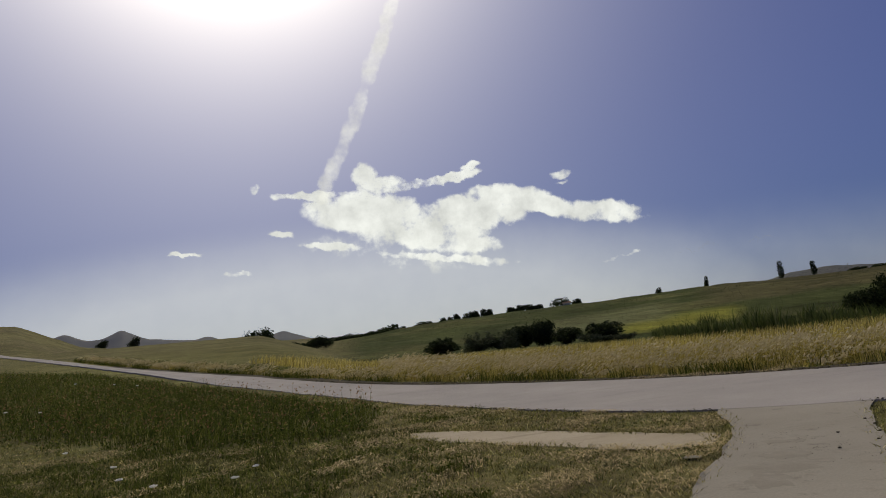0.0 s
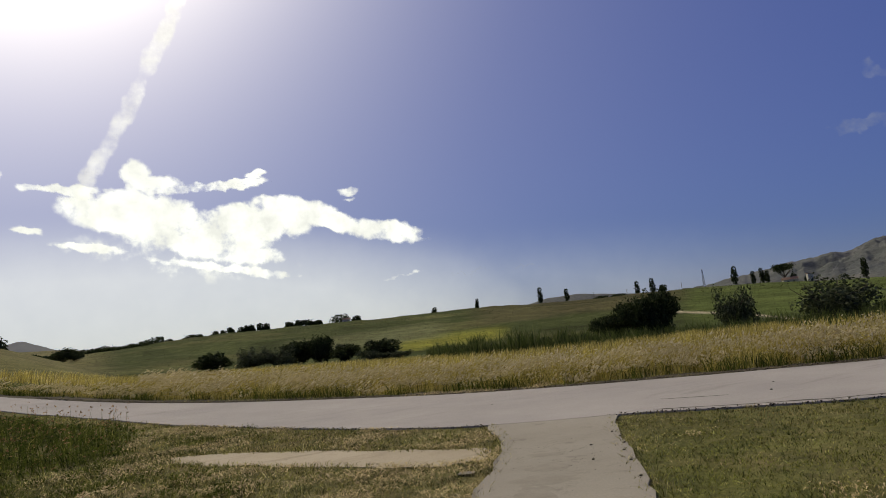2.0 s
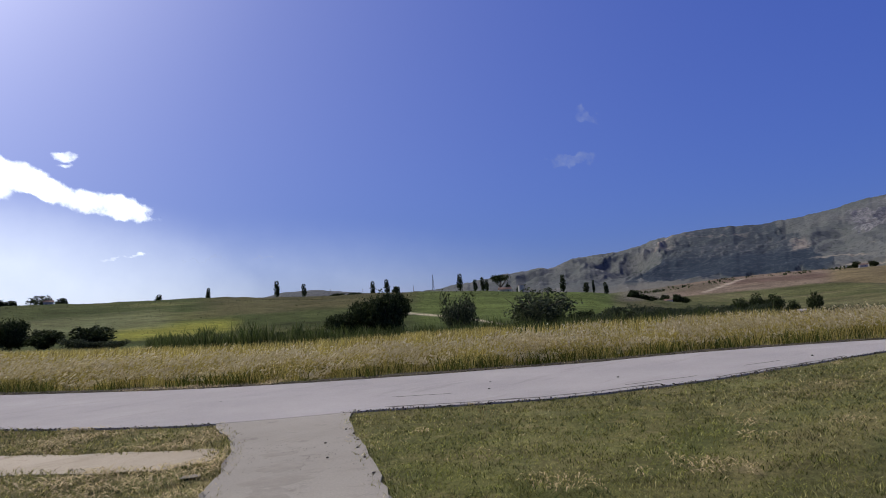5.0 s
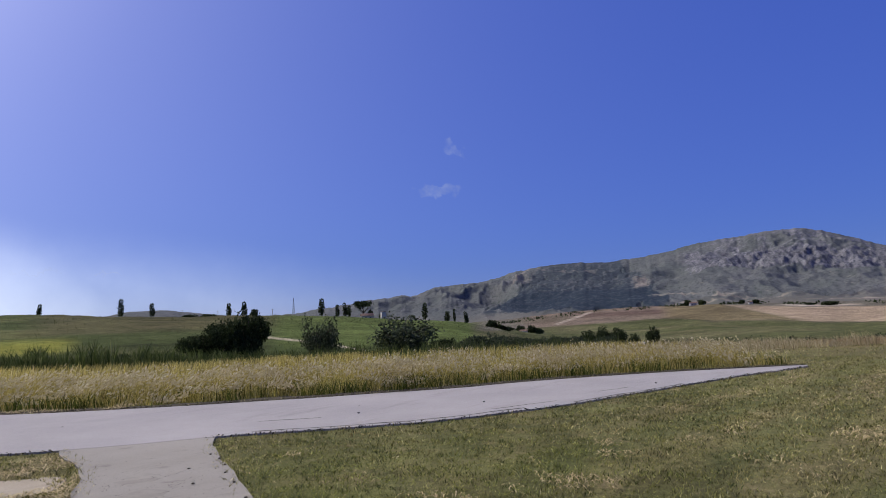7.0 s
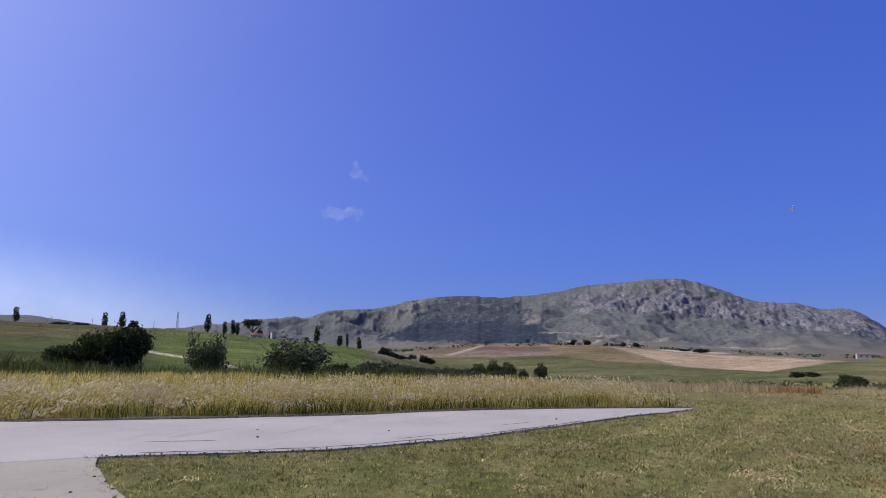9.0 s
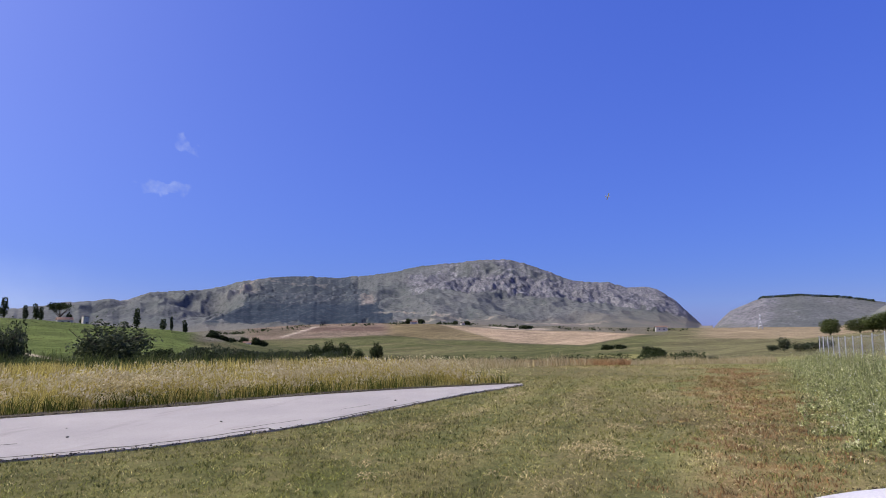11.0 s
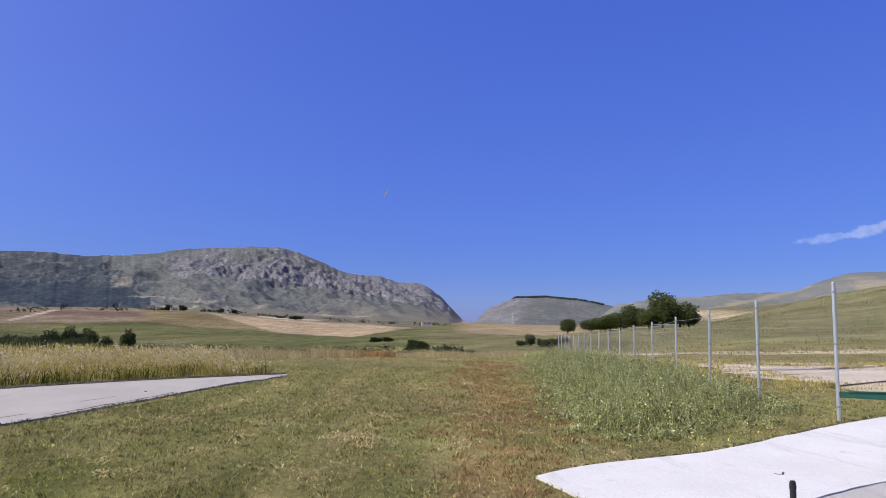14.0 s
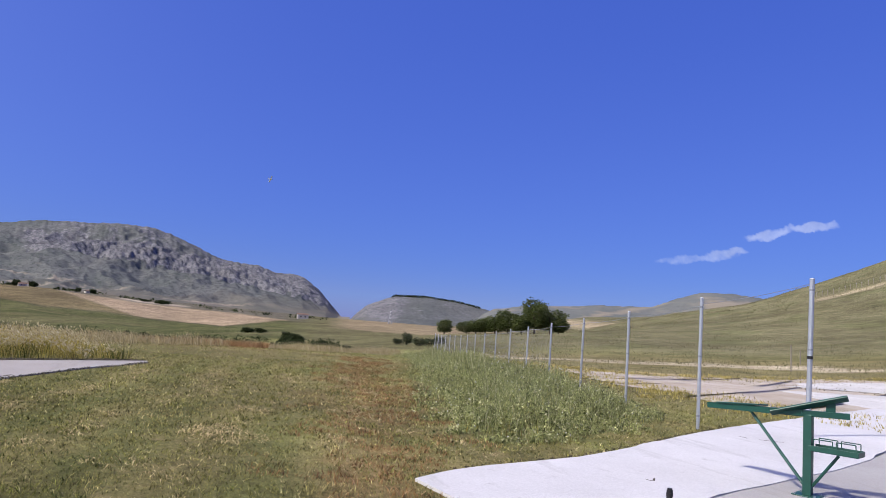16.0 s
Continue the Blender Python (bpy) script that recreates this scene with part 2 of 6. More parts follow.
OLIVE = blade_mat("olive_leaf", (0.03, 0.04, 0.02), (0.065, 0.078, 0.038), (0.13, 0.14, 0.08), 0.25)
CANE = blade_mat("cane_leaf", (0.034, 0.05, 0.014), (0.095, 0.118, 0.034), (0.19, 0.20, 0.08), 0.4)
BARK = plain("bark", (0.05, 0.04, 0.03), (0.11, 0.09, 0.07), 5.0, 0.95, 0.1, bump=0.02)
ZINC = plain("galvanised_steel", (0.38, 0.40, 0.43), (0.52, 0.54, 0.57), 12, 0.5, 0.5, 0.7)
WIRE = plain("wire", (0.26, 0.27, 0.29), (0.36, 0.37, 0.39), 12, 0.6, 0.5, 0.6)
GREENPAINT = plain("green_paint", (0.006, 0.045, 0.032), (0.012, 0.075, 0.052), 9, 0.42, 0.5)
RAWSTEEL = plain("bare_steel", (0.42, 0.43, 0.44), (0.6, 0.6, 0.6), 20, 0.4, 0.5, 0.8)
BLACK = plain("black_plastic", (0.012, 0.012, 0.013), (0.025, 0.025, 0.026), 20, 0.5)
PLASTER = plain("pale_plaster", (0.40, 0.37, 0.32), (0.52, 0.48, 0.42), 0.8, 0.9)
ROOFTILE = plain("clay_tile", (0.15, 0.09, 0.06), (0.22, 0.14, 0.095), 1.5, 0.9)
GLASSDARK = plain("dark_opening", (0.02, 0.02, 0.022), (0.04, 0.04, 0.045), 3, 0.3, 0.5)
WOOD = plain("weathered_wood", (0.20, 0.17, 0.13), (0.32, 0.28, 0.22), 8, 0.9)
WHITEPAINT = plain("white_paint", (0.74, 0.74, 0.73), (0.82, 0.82, 0.81), 3, 0.5)
STONEMAT = plain("stone", (0.10, 0.09, 0.075), (0.2, 0.18, 0.15), 14, 0.95, 0.1, bump=0.01)


# ---- building blocks ----
def tri_mesh(name, v, f, mat, smooth=False):
    """A mesh from arrays of places and corners."""
    v, f = np.asarray(v, np.float32), np.asarray(f, np.int32)
    me = bpy.data.meshes.new(name)
    me.vertices.add(len(v))
    me.vertices.foreach_set("co", v.ravel())
    k = f.shape[1]
    me.loops.add(f.size)
    me.loops.foreach_set("vertex_index", f.ravel())
    me.polygons.add(len(f))
    me.polygons.foreach_set("loop_start", np.arange(0, f.size, k, dtype=np.int32))
    me.polygons.foreach_set("loop_total", np.full(len(f), k, np.int32))
    if smooth:
        me.polygons.foreach_set("use_smooth", np.ones(len(f), bool))
    me.materials.append(mat)
    me.update(calc_edges=True)
    me.validate()
    return me


def part(name, bm, material, parent, label=""):
    """Links a bmesh as one mesh object under a thing or a part."""
    me = bpy.data.meshes.new(name)
    bm.to_mesh(me)
    bm.free()
    me.materials.append(material)
    return hang(name, me, parent, label)


def hang(name, me, parent, label=""):
    ob = new(name, me)
    ob.parent = parent
    if label:
        tagged(ob, label)
    return ob


def thing(name, label, category, m=None, group="", kind=""):
    ob = new(name)
    ob.empty_display_size = 0.1
    if m is not None:
        ob.matrix_basis = m
    return tagged(ob, label, category, group, kind)


def box(bm, size, at=(0, 0, 0), turn=None, bevel=0.0):
    m = Matrix.Translation(at) @ (turn or Matrix()) @ Matrix.Diagonal((*size, 1))
    made = bmesh.ops.create_cube(bm, size=1, matrix=m)
    if bevel:
        edges = {e for w in made["verts"] for e in w.link_edges}
        bmesh.ops.bevel(bm, geom=list(edges), offset=bevel, segments=2, affect="EDGES", profile=0.5)
    return bm


def tube(bm, a, b, r0, r1=None, sides=10):
    """A capped tube from a to b."""
    a, b = Vector(a), Vector(b)
    m = Matrix.Translation((a + b) / 2) @ (b - a).to_track_quat("Z", "Y").to_matrix().to_4x4()
    bmesh.ops.create_cone(bm, cap_ends=True, segments=sides, radius1=r0, radius2=r0 if r1 is None else r1, depth=(b - a).length, matrix=m)
    return bm


def polar(azimuth, r, z=None):
    a = radians(azimuth)
    x, y = r * math.sin(a), r * math.cos(a)
    return Vector((x, y, float(land_height(x, y)) if z is None else z))


def inside(px, py, poly):
    """Which points lie in a polygon."""
    px, py = np.asarray(px), np.asarray(py)
    hit = np.zeros(px.shape, bool)
    for (x0, y0), (x1, y1) in zip(poly, poly[1:] + poly[:1]):
        if y0 != y1:
            hit ^= ((y0 > py) != (y1 > py)) & (px < (x1 - x0) * (py - y0) / (y1 - y0) + x0)
    return hit


def smooth_line(pts, step):
    """A smooth line through pts, in even steps."""
    p = np.array([pts[0], *pts, pts[-1]], float)
    out = []
    for a, b, c, d in zip(p, p[1:], p[2:], p[3:]):
        n = max(2, int(np.hypot(*(c - b)) / step))
        for f in np.arange(n) / n:
            out.append(0.5 * ((2 * b) + (c - a) * f + (2 * a - 5 * b + 4 * c - d) * f * f + (3 * b - a - 3 * c + d) * f**3))
    return np.array(out + [p[-1]])


def ragged(line, amount, seed):
    r = np.random.default_rng(seed)
    w = r.normal(0, 1, line.shape)
    w = (w + np.roll(w, 1, 0) + np.roll(w, 2, 0)) / 2
    return line + w * amount


def value_noise(x, y, scale, seed=0.0, octaves=4):
    """Smooth noise of about -1 to 1, from turned waves."""
    r = np.random.default_rng(int(seed * 1000) + 11)
    out, amp = 0.0, 1.0
    for o in range(octaves):
        for _ in range(4):
            a, ph = r.uniform(0, 6.28), r.uniform(0, 6.28)
            k = 2**o / scale * r.uniform(0.7, 1.4) * 6.28
            out = out + amp * 0.35 * np.sin(k * (x * np.cos(a) + y * np.sin(a)) + ph + 1.3 * np.sin(k * 0.6 * (x * np.sin(a) - y * np.cos(a)) + ph * 2))
        amp *= 0.55
    return out


def blades(name, x, y, z, h, w, mat, lean=0.3, heading=None, bend=0.5):
    """Tapered bent blades, each a ribbon of three triangles."""
    n = len(x)
    face = rng.uniform(0, 2 * np.pi, n)
    to = rng.uniform(0, 2 * np.pi, n) if heading is None else heading + rng.normal(0, 0.6, n)
    l = np.abs(rng.normal(lean, lean * 0.5, n)) * h
    sx, sy = np.cos(face) * w / 2, np.sin(face) * w / 2
    lx, ly = np.cos(to) * l, np.sin(to) * l
    base = np.stack([x, y, z - 0.01], -1)
    side = np.stack([sx, sy, 0 * sx], -1)
    mid = base + np.stack([lx * (1 - bend) * 0.6, ly * (1 - bend) * 0.6, h * 0.58], -1)
    tip = base + np.stack([lx, ly, h], -1)
    v = np.stack([base - side, base + side, mid - side * 0.8, mid + side * 0.8, tip], 1).reshape(-1, 3)
    i = np.arange(n)[:, None] * 5
    f = np.concatenate([i + [0, 1, 3], i + [0, 3, 2], i + [2, 3, 4]], 0)
    return tri_mesh(name, v, f, mat), tip


def leaves(centres, size, flat=0.0):
    """Leaf-like rhombs with their midrib folded, one at each centre, in every direction."""
    n = len(centres)
    u = rng.normal(size=(n, 3))
    u[:, 2] *= 1 - flat
    u /= np.linalg.norm(u, axis=1, keepdims=True)
    t = np.cross(u, rng.normal(size=(n, 3)))
    t /= np.linalg.norm(t, axis=1, keepdims=True)
    s = (size * rng.uniform(0.6, 1.4, n))[:, None]
    c = np.asarray(centres)
    w = np.cross(u, t) * s * 0.12
    v = np.stack([c - u * s, c + t * s * 0.55 + w, c + u * s, c - t * s * 0.55 + w], 1).reshape(-1, 3)
    i = np.arange(n)[:, None] * 4
    return v, np.concatenate([i + [0, 1, 2], i + [0, 2, 3]], 0)


# ---- terrain ----
EYE = 1.7
RINGS = (75, 150, 440, 700, 1200, 2200, 4600)
# azimuth: how high the land stands at those ranges, in degrees over the eye's level
LAND = {
    -180: (-1, -.3, .2, .5, .8, 1, 1), -60: (0, 1.5, 3, 3.5, 3.5, 3, 2), -35: (2.6, 4.8, 5.6, 4.4, 3.5, 3, 2), -30: (2.2, 4.3, 5.1, 4, 3.2, 3, 2),
    -26: (2.0, 2.8, 3.4, 3.3, 3, 3, 2), -22: (1.8, 2.5, 2.9, 3.1, 3.2, 3.3, 2.5), -16: (1, 1.4, 1.9, 2.3, 2.6, 2.7, 2), -9: (.2, .7, 1.8, 2.2, 2.4, 2.4, 2),
    0: (-.7, .1, 2.1, 1.5, 1, 1, 1), 8: (-1, -.1, 2.2, 1.4, 1, 1, 1), 14: (-1.3, -.3, 2, 1.2, 1, 1, 1), 25: (-2, -.8, 1.8, 1.1, 1, 1, 1), 37: (-2.3, -1.1, 1.4, .8, .7, .5, .5),
    47: (-2.4, -1.4, 1, .5, .3, .3, .3), 52: (-2.5, -1.6, .5, 0, 0, 0, 0), 56: (-2.6, -1.8, .2, -.3, -.2, 0, 0), 61: (-2.7, -2.1, -.8, -.9, -.15, .3, .2),
    66: (-2.8, -2.5, -1.8, -1.2, .35, .6, .3), 71: (-2.85, -2.6, -1.9, -1.1, .5, .7, .3), 76: (-2.9, -2.7, -1.9, -.75, .66, .6, .3), 80: (-2.9, -2.7, -1.9, -.9, .5, .5, .3), 86: (-2.9, -2.7, -1.8, -1.1, .12, .4, .2), 94: (-2.5, -2.2, -1.2, -.6, -.1, .2, 0),
    100: (-2.3, -1.7, -1, -.5, -.1, .1, .1), 108: (-1.9, -.5, -.9, -.4, -.1, .1, .1), 114: (-1.7, 0, -.2, .2, .5, .8, .8), 120: (-1.4, .45, .7, 1, 1.5, 1.8, 1.5),
    127: (-1.0, 1.0, 2.4, 2.2, 2.2, 2.3, 2), 132: (-.8, 1.6, 3.4, 3, 2.8, 2.6, 2), 137: (-.4, 2.4, 5.1, 4.2, 3, 2.6, 2), 142: (.1, 3.3, 7, 5.5, 4, 3, 2), 150: (-.5, 4, 8, 6, 4, 3, 2),
    180: (-1, -.3, .2, .5, .8, 1, 1)}
LAND_AZ = np.array(sorted(LAND))
LAND_EL = np.array([LAND[a] for a in sorted(LAND)], float)


def near_height(x, y):
    """The level airfield, which climbs gently towards the left-hand hill."""
    d = np.maximum(-0.643 * np.asarray(x, float) + 0.766 * np.asarray(y, float) - 6.0, 0)
    return np.where(d < 18, 0.0026 * d * d, 0.842 + 0.0936 * (d - 18))


def land_height(x, y):
    x, y = np.asarray(x, float), np.asarray(y, float)
    r, az = np.hypot(x, y), np.degrees(np.arctan2(x, y))
    zs = np.stack([EYE + R * np.tan(np.radians(np.interp(az, LAND_AZ, LAND_EL[:, k]))) for k, R in enumerate(RINGS)])
    knots = np.log(np.array((32.0, *RINGS)))
    lr = np.log(np.maximum(r, 1.0))
    scale = np.where(r > 32, 32 / np.maximum(r, 1), 1)
    rows = np.concatenate([near_height(x * scale, y * scale)[None], zs])
    k = np.clip(np.searchsorted(knots, lr) - 1, 0, len(knots) - 2)
    f = np.clip((lr - knots[k]) / (knots[k + 1] - knots[k]), 0, 1)

    def take(n):
        return np.take_along_axis(rows, np.clip(n, 0, len(rows) - 1)[None], 0)[0]

    a, b, c, d = take(k - 1), take(k), take(k + 1), take(k + 2)
    m0, m1 = np.where(k == 0, (c - b) * 0.4, (c - a) / 2), (d - b) / 2
    h = (2 * f**3 - 3 * f**2 + 1) * b + (f**3 - 2 * f**2 + f) * m0 * 0.6 + (3 * f**2 - 2 * f**3) * c + (f**3 - f**2) * m1 * 0.6
    wave = np.clip((r - 60) / 300, 0, 1) * (value_noise(x, y, 160, 1) * 0.9 + value_noise(x, y, 30, 2, 3) * 0.25)
    shelf = np.clip((az + 48) / 8, 0, 1) * np.clip((-5 - az) / 8, 0, 1) * np.clip((145 - r) / 30, 0, 1)
    h = (h + wave) * (1 - shelf) + near_height(x, y) * shelf
    return np.where(r < 32, near_height(x, y), h)


def grid_mesh(name, xs, ys, zs, mat):
    n, k = xs.shape
    i = np.arange(n * k).reshape(n, k)
    f = np.stack([i[:-1, :-1], i[:-1, 1:], i[1:, 1:], i[1:, :-1]], -1).reshape(-1, 4)[:, ::-1]
    return tri_mesh(name, np.stack([xs, ys, zs], -1).reshape(-1, 3), f, mat, True)


def float_layer(me, name, values):
    me.attributes.new(name, "FLOAT", "POINT").data.foreach_set("value", np.asarray(values, np.float32).ravel())


def colour_layer(me, name, rgb):
    rgba = np.concatenate([rgb, np.ones((*rgb.shape[:-1], 1))], -1)
    me.attributes.new(name, "FLOAT_COLOR", "POINT").data.foreach_set("color", rgba.astype(np.float32).ravel())


def band(v, lo, hi, soft):
    return np.clip((v - lo) / soft + 0.5, 0, 1) * np.clip((hi - v) / soft + 0.5, 0, 1)


def land_cover(x, y, z):
    """What grows where: the base colours of grass, fields and bare soil."""
    r, az = np.hypot(x, y), np.degrees(np.arctan2(x, y))
    el = np.degrees(np.arctan2(z - EYE, r))
    wob = value_noise(x, y, 60, 3) * np.clip(r / 400, 0, 1)
    wl = value_noise(x, y, 14, 5)
    c = np.empty((*x.shape, 3))
    c[:] = (0.175, 0.165, 0.062)

    def lay(mask, colour):
        nonlocal c
        m = np.clip(mask, 0, 1)[..., None]
        c = c * (1 - m) + np.array(colour) * m

    near = np.clip((34 - r) / 6, 0, 1)
    lay(band(az, 36, 72, 14) * np.clip((11 - r) / 4, 0, 1) * 0.7, (0.125, 0.130, 0.036))
    lay(near * np.clip(value_noise(x, y, 3.4, 8) * 0.5 + 0.1, 0, 0.6), (0.17, 0.14, 0.062))
    lay(band(az, -4, 30, 8) * band(r, 5.5, 15.5, 2) * np.clip(0.35 + 0.5 * value_noise(x, y, 1.9, 16), 0, 0.8), (0.20, 0.155, 0.076))
    lay(near * np.clip(value_noise(x, y, 1.7, 9) * 0.5, 0, 0.5), (0.085, 0.095, 0.034))
    # rows of rust-brown dead grass on the level field
    across = (x - 7.2) * 0.164 + (y + 1.6) * 0.986 + 0.25 * np.sin(x * 0.5)
    swath = np.sin(across * 3.6 + 0.7 * wl)
    level = band(x, 4, 36, 4) * band(y, -9, 4, 2)
    lay(level * np.clip(swath * 0.5 + 0.1, 0, 0.45), (0.215, 0.18, 0.076))
    lay(level * np.clip(-swath * 0.5, 0, 0.35), (0.100, 0.112, 0.036))
    lay(band(x, 5.5, 30, 3) * np.clip(0.75 - np.abs(across) / 1.3 + 0.8 * wl + 0.3 * value_noise(x, y, 1.4, 15), 0, 0.6), (0.225, 0.135, 0.058))
    # the far slope of the valley
    hill = band(az, -8, 66, 3) * np.clip((r - 70) / 40, 0, 1)
    lay(hill, (0.066, 0.078, 0.025))
    lay(hill * np.clip(value_noise(x, y, 90, 6) * 0.6, 0, 0.5), (0.125, 0.115, 0.045))
    lay(hill * np.clip(value_noise(x, y, 45, 7) * 0.8, 0, 0.75), (0.040, 0.050, 0.016))
    lay(band(az, 17, 26, 2) * band(el + 0.15 * wob, -0.8, 0.15, 0.4) * 0.85 * (r > 70), (0.24, 0.235, 0.04))
    lay(band(az, 8, 21, 2) * band(el + 0.2 * wob, 0.0, 1.2, 0.4) * 0.6 * (r > 70), (0.17, 0.175, 0.08))
    lay(band(az, 24, 45, 3) * band(el + 0.25 * wob, 0.55, 2.5, 0.3) * (r > 70) * 0.5, (0.105, 0.082, 0.042))
    lay(band(az, 41, 66, 1.5) * band(el + 0.1 * wob, -1.6, 3, 0.3) * (r > 110) * 0.85, (0.088, 0.112, 0.030))
    # a dirt track over the slope
    tr = np.interp(az, [39.5, 43, 46, 49], [-0.2, -0.75, -1.3, -2.0])
    lay(band(az, 39.8, 48.5, 0.5) * band(el, tr - 0.075, tr + 0.075, 0.05) * (r > 80), (0.40, 0.34, 0.23))
    # fields at the foot of the mountain
    fld = (r > 200) * band(az, 58, 97, 1.5)
    lay(fld, (0.084, 0.088, 0.034))
    lay(fld * np.clip(value_noise(x, y, 220, 4) * 0.8, 0, 0.6), (0.15, 0.130, 0.065))
    lay(fld * np.clip(value_noise(x, y * 3, 60, 8) * 0.5, 0, 0.4), (0.06, 0.062, 0.026))
    low = np.interp(az, [60, 66, 69.8, 72, 74.3, 77.1, 81.3, 84.6, 89.9, 94.2], [-0.7, -0.55, -0.45, -0.3, -0.35, -0.7, -0.78, -1.1, -1.25, -0.45]) + 0.03 * wob
    high = np.interp(az, [76, 77.5, 80.7, 83.6, 87.7, 91, 94.2], [0.9, 0.55, 0.32, 0.06, -0.06, -0.15, -0.35])
    lay(fld * np.clip((el - low) / 0.08, 0, 1), (0.125, 0.112, 0.078))
    lay(fld * band(az, 62, 75, 1) * np.clip((el - low) / 0.08, 0, 1), (0.165, 0.125, 0.086))
    lay(fld * band(az, 66.5, 73.5, 0.8) * band(el + 0.05 * wob, 0.08, 0.42, 0.1), (0.105, 0.072, 0.052))
    lay(fld * band(az, 61.5, 66, 0.8) * band(el + 0.05 * wob, -0.2, 0.35, 0.1) * 0.7, (0.105, 0.088, 0.056))
    wedge = np.interp(az, [64.5, 67.6], [-0.42, 0.5])
    lay(fld * band(az, 64.6, 67.6, 0.3) * band(el, wedge - 0.06, wedge + 0.06, 0.06), (0.36, 0.30, 0.22))
    ridge = np.interp(az, [75.5, 77.9, 80.2, 82.7, 84.5], [1.2, 0.52, -0.1, -0.8, -1.4])
    tan = fld * band(az, 76.5, 94.8, 0.5) * np.clip((el - low) / 0.06, 0, 1)
    lay(tan * np.clip((high + 0.05 - el) / 0.06, 0, 1) * np.clip((el - ridge) / 0.1, 0, 1), (0.285, 0.215, 0.135))
    lay(fld * band(az, 82, 87, 0.8) * band(el, high + 0.1, high + 0.2, 0.06), (0.36, 0.30, 0.22))
    lay(fld * band(az, 73.5, 83.5, 1) * np.clip((el - low) / 0.08, 0, 1) * np.clip((ridge + 0.1 - el) / 0.12, 0, 1) * 0.9, (0.150, 0.118, 0.058))
    lay(fld * band(az, 70, 92, 1) * band(el, low - 0.03, low + 0.03, 0.04) * 0.7, (0.06, 0.052, 0.03))
    # beyond the level field: dry strips, rust-red grass
    lay(band(az, 84, 93, 1) * band(r, 33, 41, 3) * 0.8, (0.24, 0.125, 0.06))
    lay(band(az, 64, 99, 2) * band(r, 30, 60, 6) * 0.6, (0.25, 0.20, 0.095))
    # the slope behind the fence
    rs = band(az, 110, 170, 3) * np.clip((r - 70) / 30, 0, 1)
    lay(rs, (0.142, 0.130, 0.068))
    lay(rs * np.clip(value_noise(x, y, 70, 12) * 0.7, 0, 0.7), (0.175, 0.160, 0.088))
    lay(rs * np.clip(value_noise(x, y, 25, 13) * 0.5, 0, 0.5), (0.105, 0.115, 0.045))
    lay(band(az, 108, 160, 3) * band(r, 24, 78, 6) * 0.85, (0.165, 0.14, 0.065))
    lay(band(az, 108, 160, 3) * band(r + 2 * wl, 60, 66, 2) * 0.9, (0.40, 0.34, 0.23))
    lay(band(az, 108, 160, 3) * band(r + 2 * wl, 40, 44, 3) * 0.7, (0.34, 0.27, 0.15))
    lay(band(az, 116, 124, 1.5) * band(el + 0.1 * wob, 0.9, 1.5, 0.25) * (r > 300) * 0.8, (0.36, 0.29, 0.18))
    crest = np.interp(az, [134, 138, 142, 150], [3.55, 4.7, 6.0, 7.2])
    lay(band(az, 136.5, 152, 1) * band(el + 0.05 * wob, crest - 0.22, crest, 0.08) * (r > 120), (0.36, 0.30, 0.19))
    lay(band(az, 84, 132, 6) * band(r, 4, 30, 6) * np.clip(0.3 + 0.5 * wl, 0, 0.6), (0.15, 0.125, 0.060))
    # a path of trodden soil
    lay(band(az, 96, 113, 3) * (r > 75), (0.115, 0.106, 0.05))
    lay(band(az, 99, 113, 2) * band(el + 0.08 * wob, -0.75, 0.3, 0.15) * (r > 150), (0.23, 0.18, 0.105))
    lay(band(az, 101.3, 102.6, 0.5) * band(r, 48, 66, 6) * 0.8, (0.42, 0.37, 0.30))
    # the hill and plain towards the sun
    lf = band(az, -60, -6, 3) * np.clip((r - 60) / 30, 0, 1)
    lay(lf, (0.15, 0.137, 0.060))
    lay(lf * np.clip(value_noise(x, y, 120, 14) * 0.6, 0, 0.6), (0.15, 0.13, 0.07))
    return c


az = np.radians(np.concatenate([np.arange(-180, -40, 2.0), np.arange(-40, 150, 0.34), np.arange(150, 180.1, 2.0)]))
rr = np.concatenate([np.linspace(0.01, 32, 76), np.geomspace(32.4, 1500, 210), np.geomspace(1550, 4600, 18)])
A, Rr = np.meshgrid(az, rr, indexing="ij")
X, Y = Rr * np.sin(A), Rr * np.cos(A)
Z = land_height(X, Y)
me = grid_mesh("ground", X, Y, Z, MEADOW)
colour_layer(me, "cover", land_cover(X, Y, Z))
float_layer(me, "near", np.clip((40 - Rr) / 12, 0, 1) * 0.55)
tagged(new("ground", me), "mown meadow, dry grass slopes and fields of a valley", "ground", kind="structure")


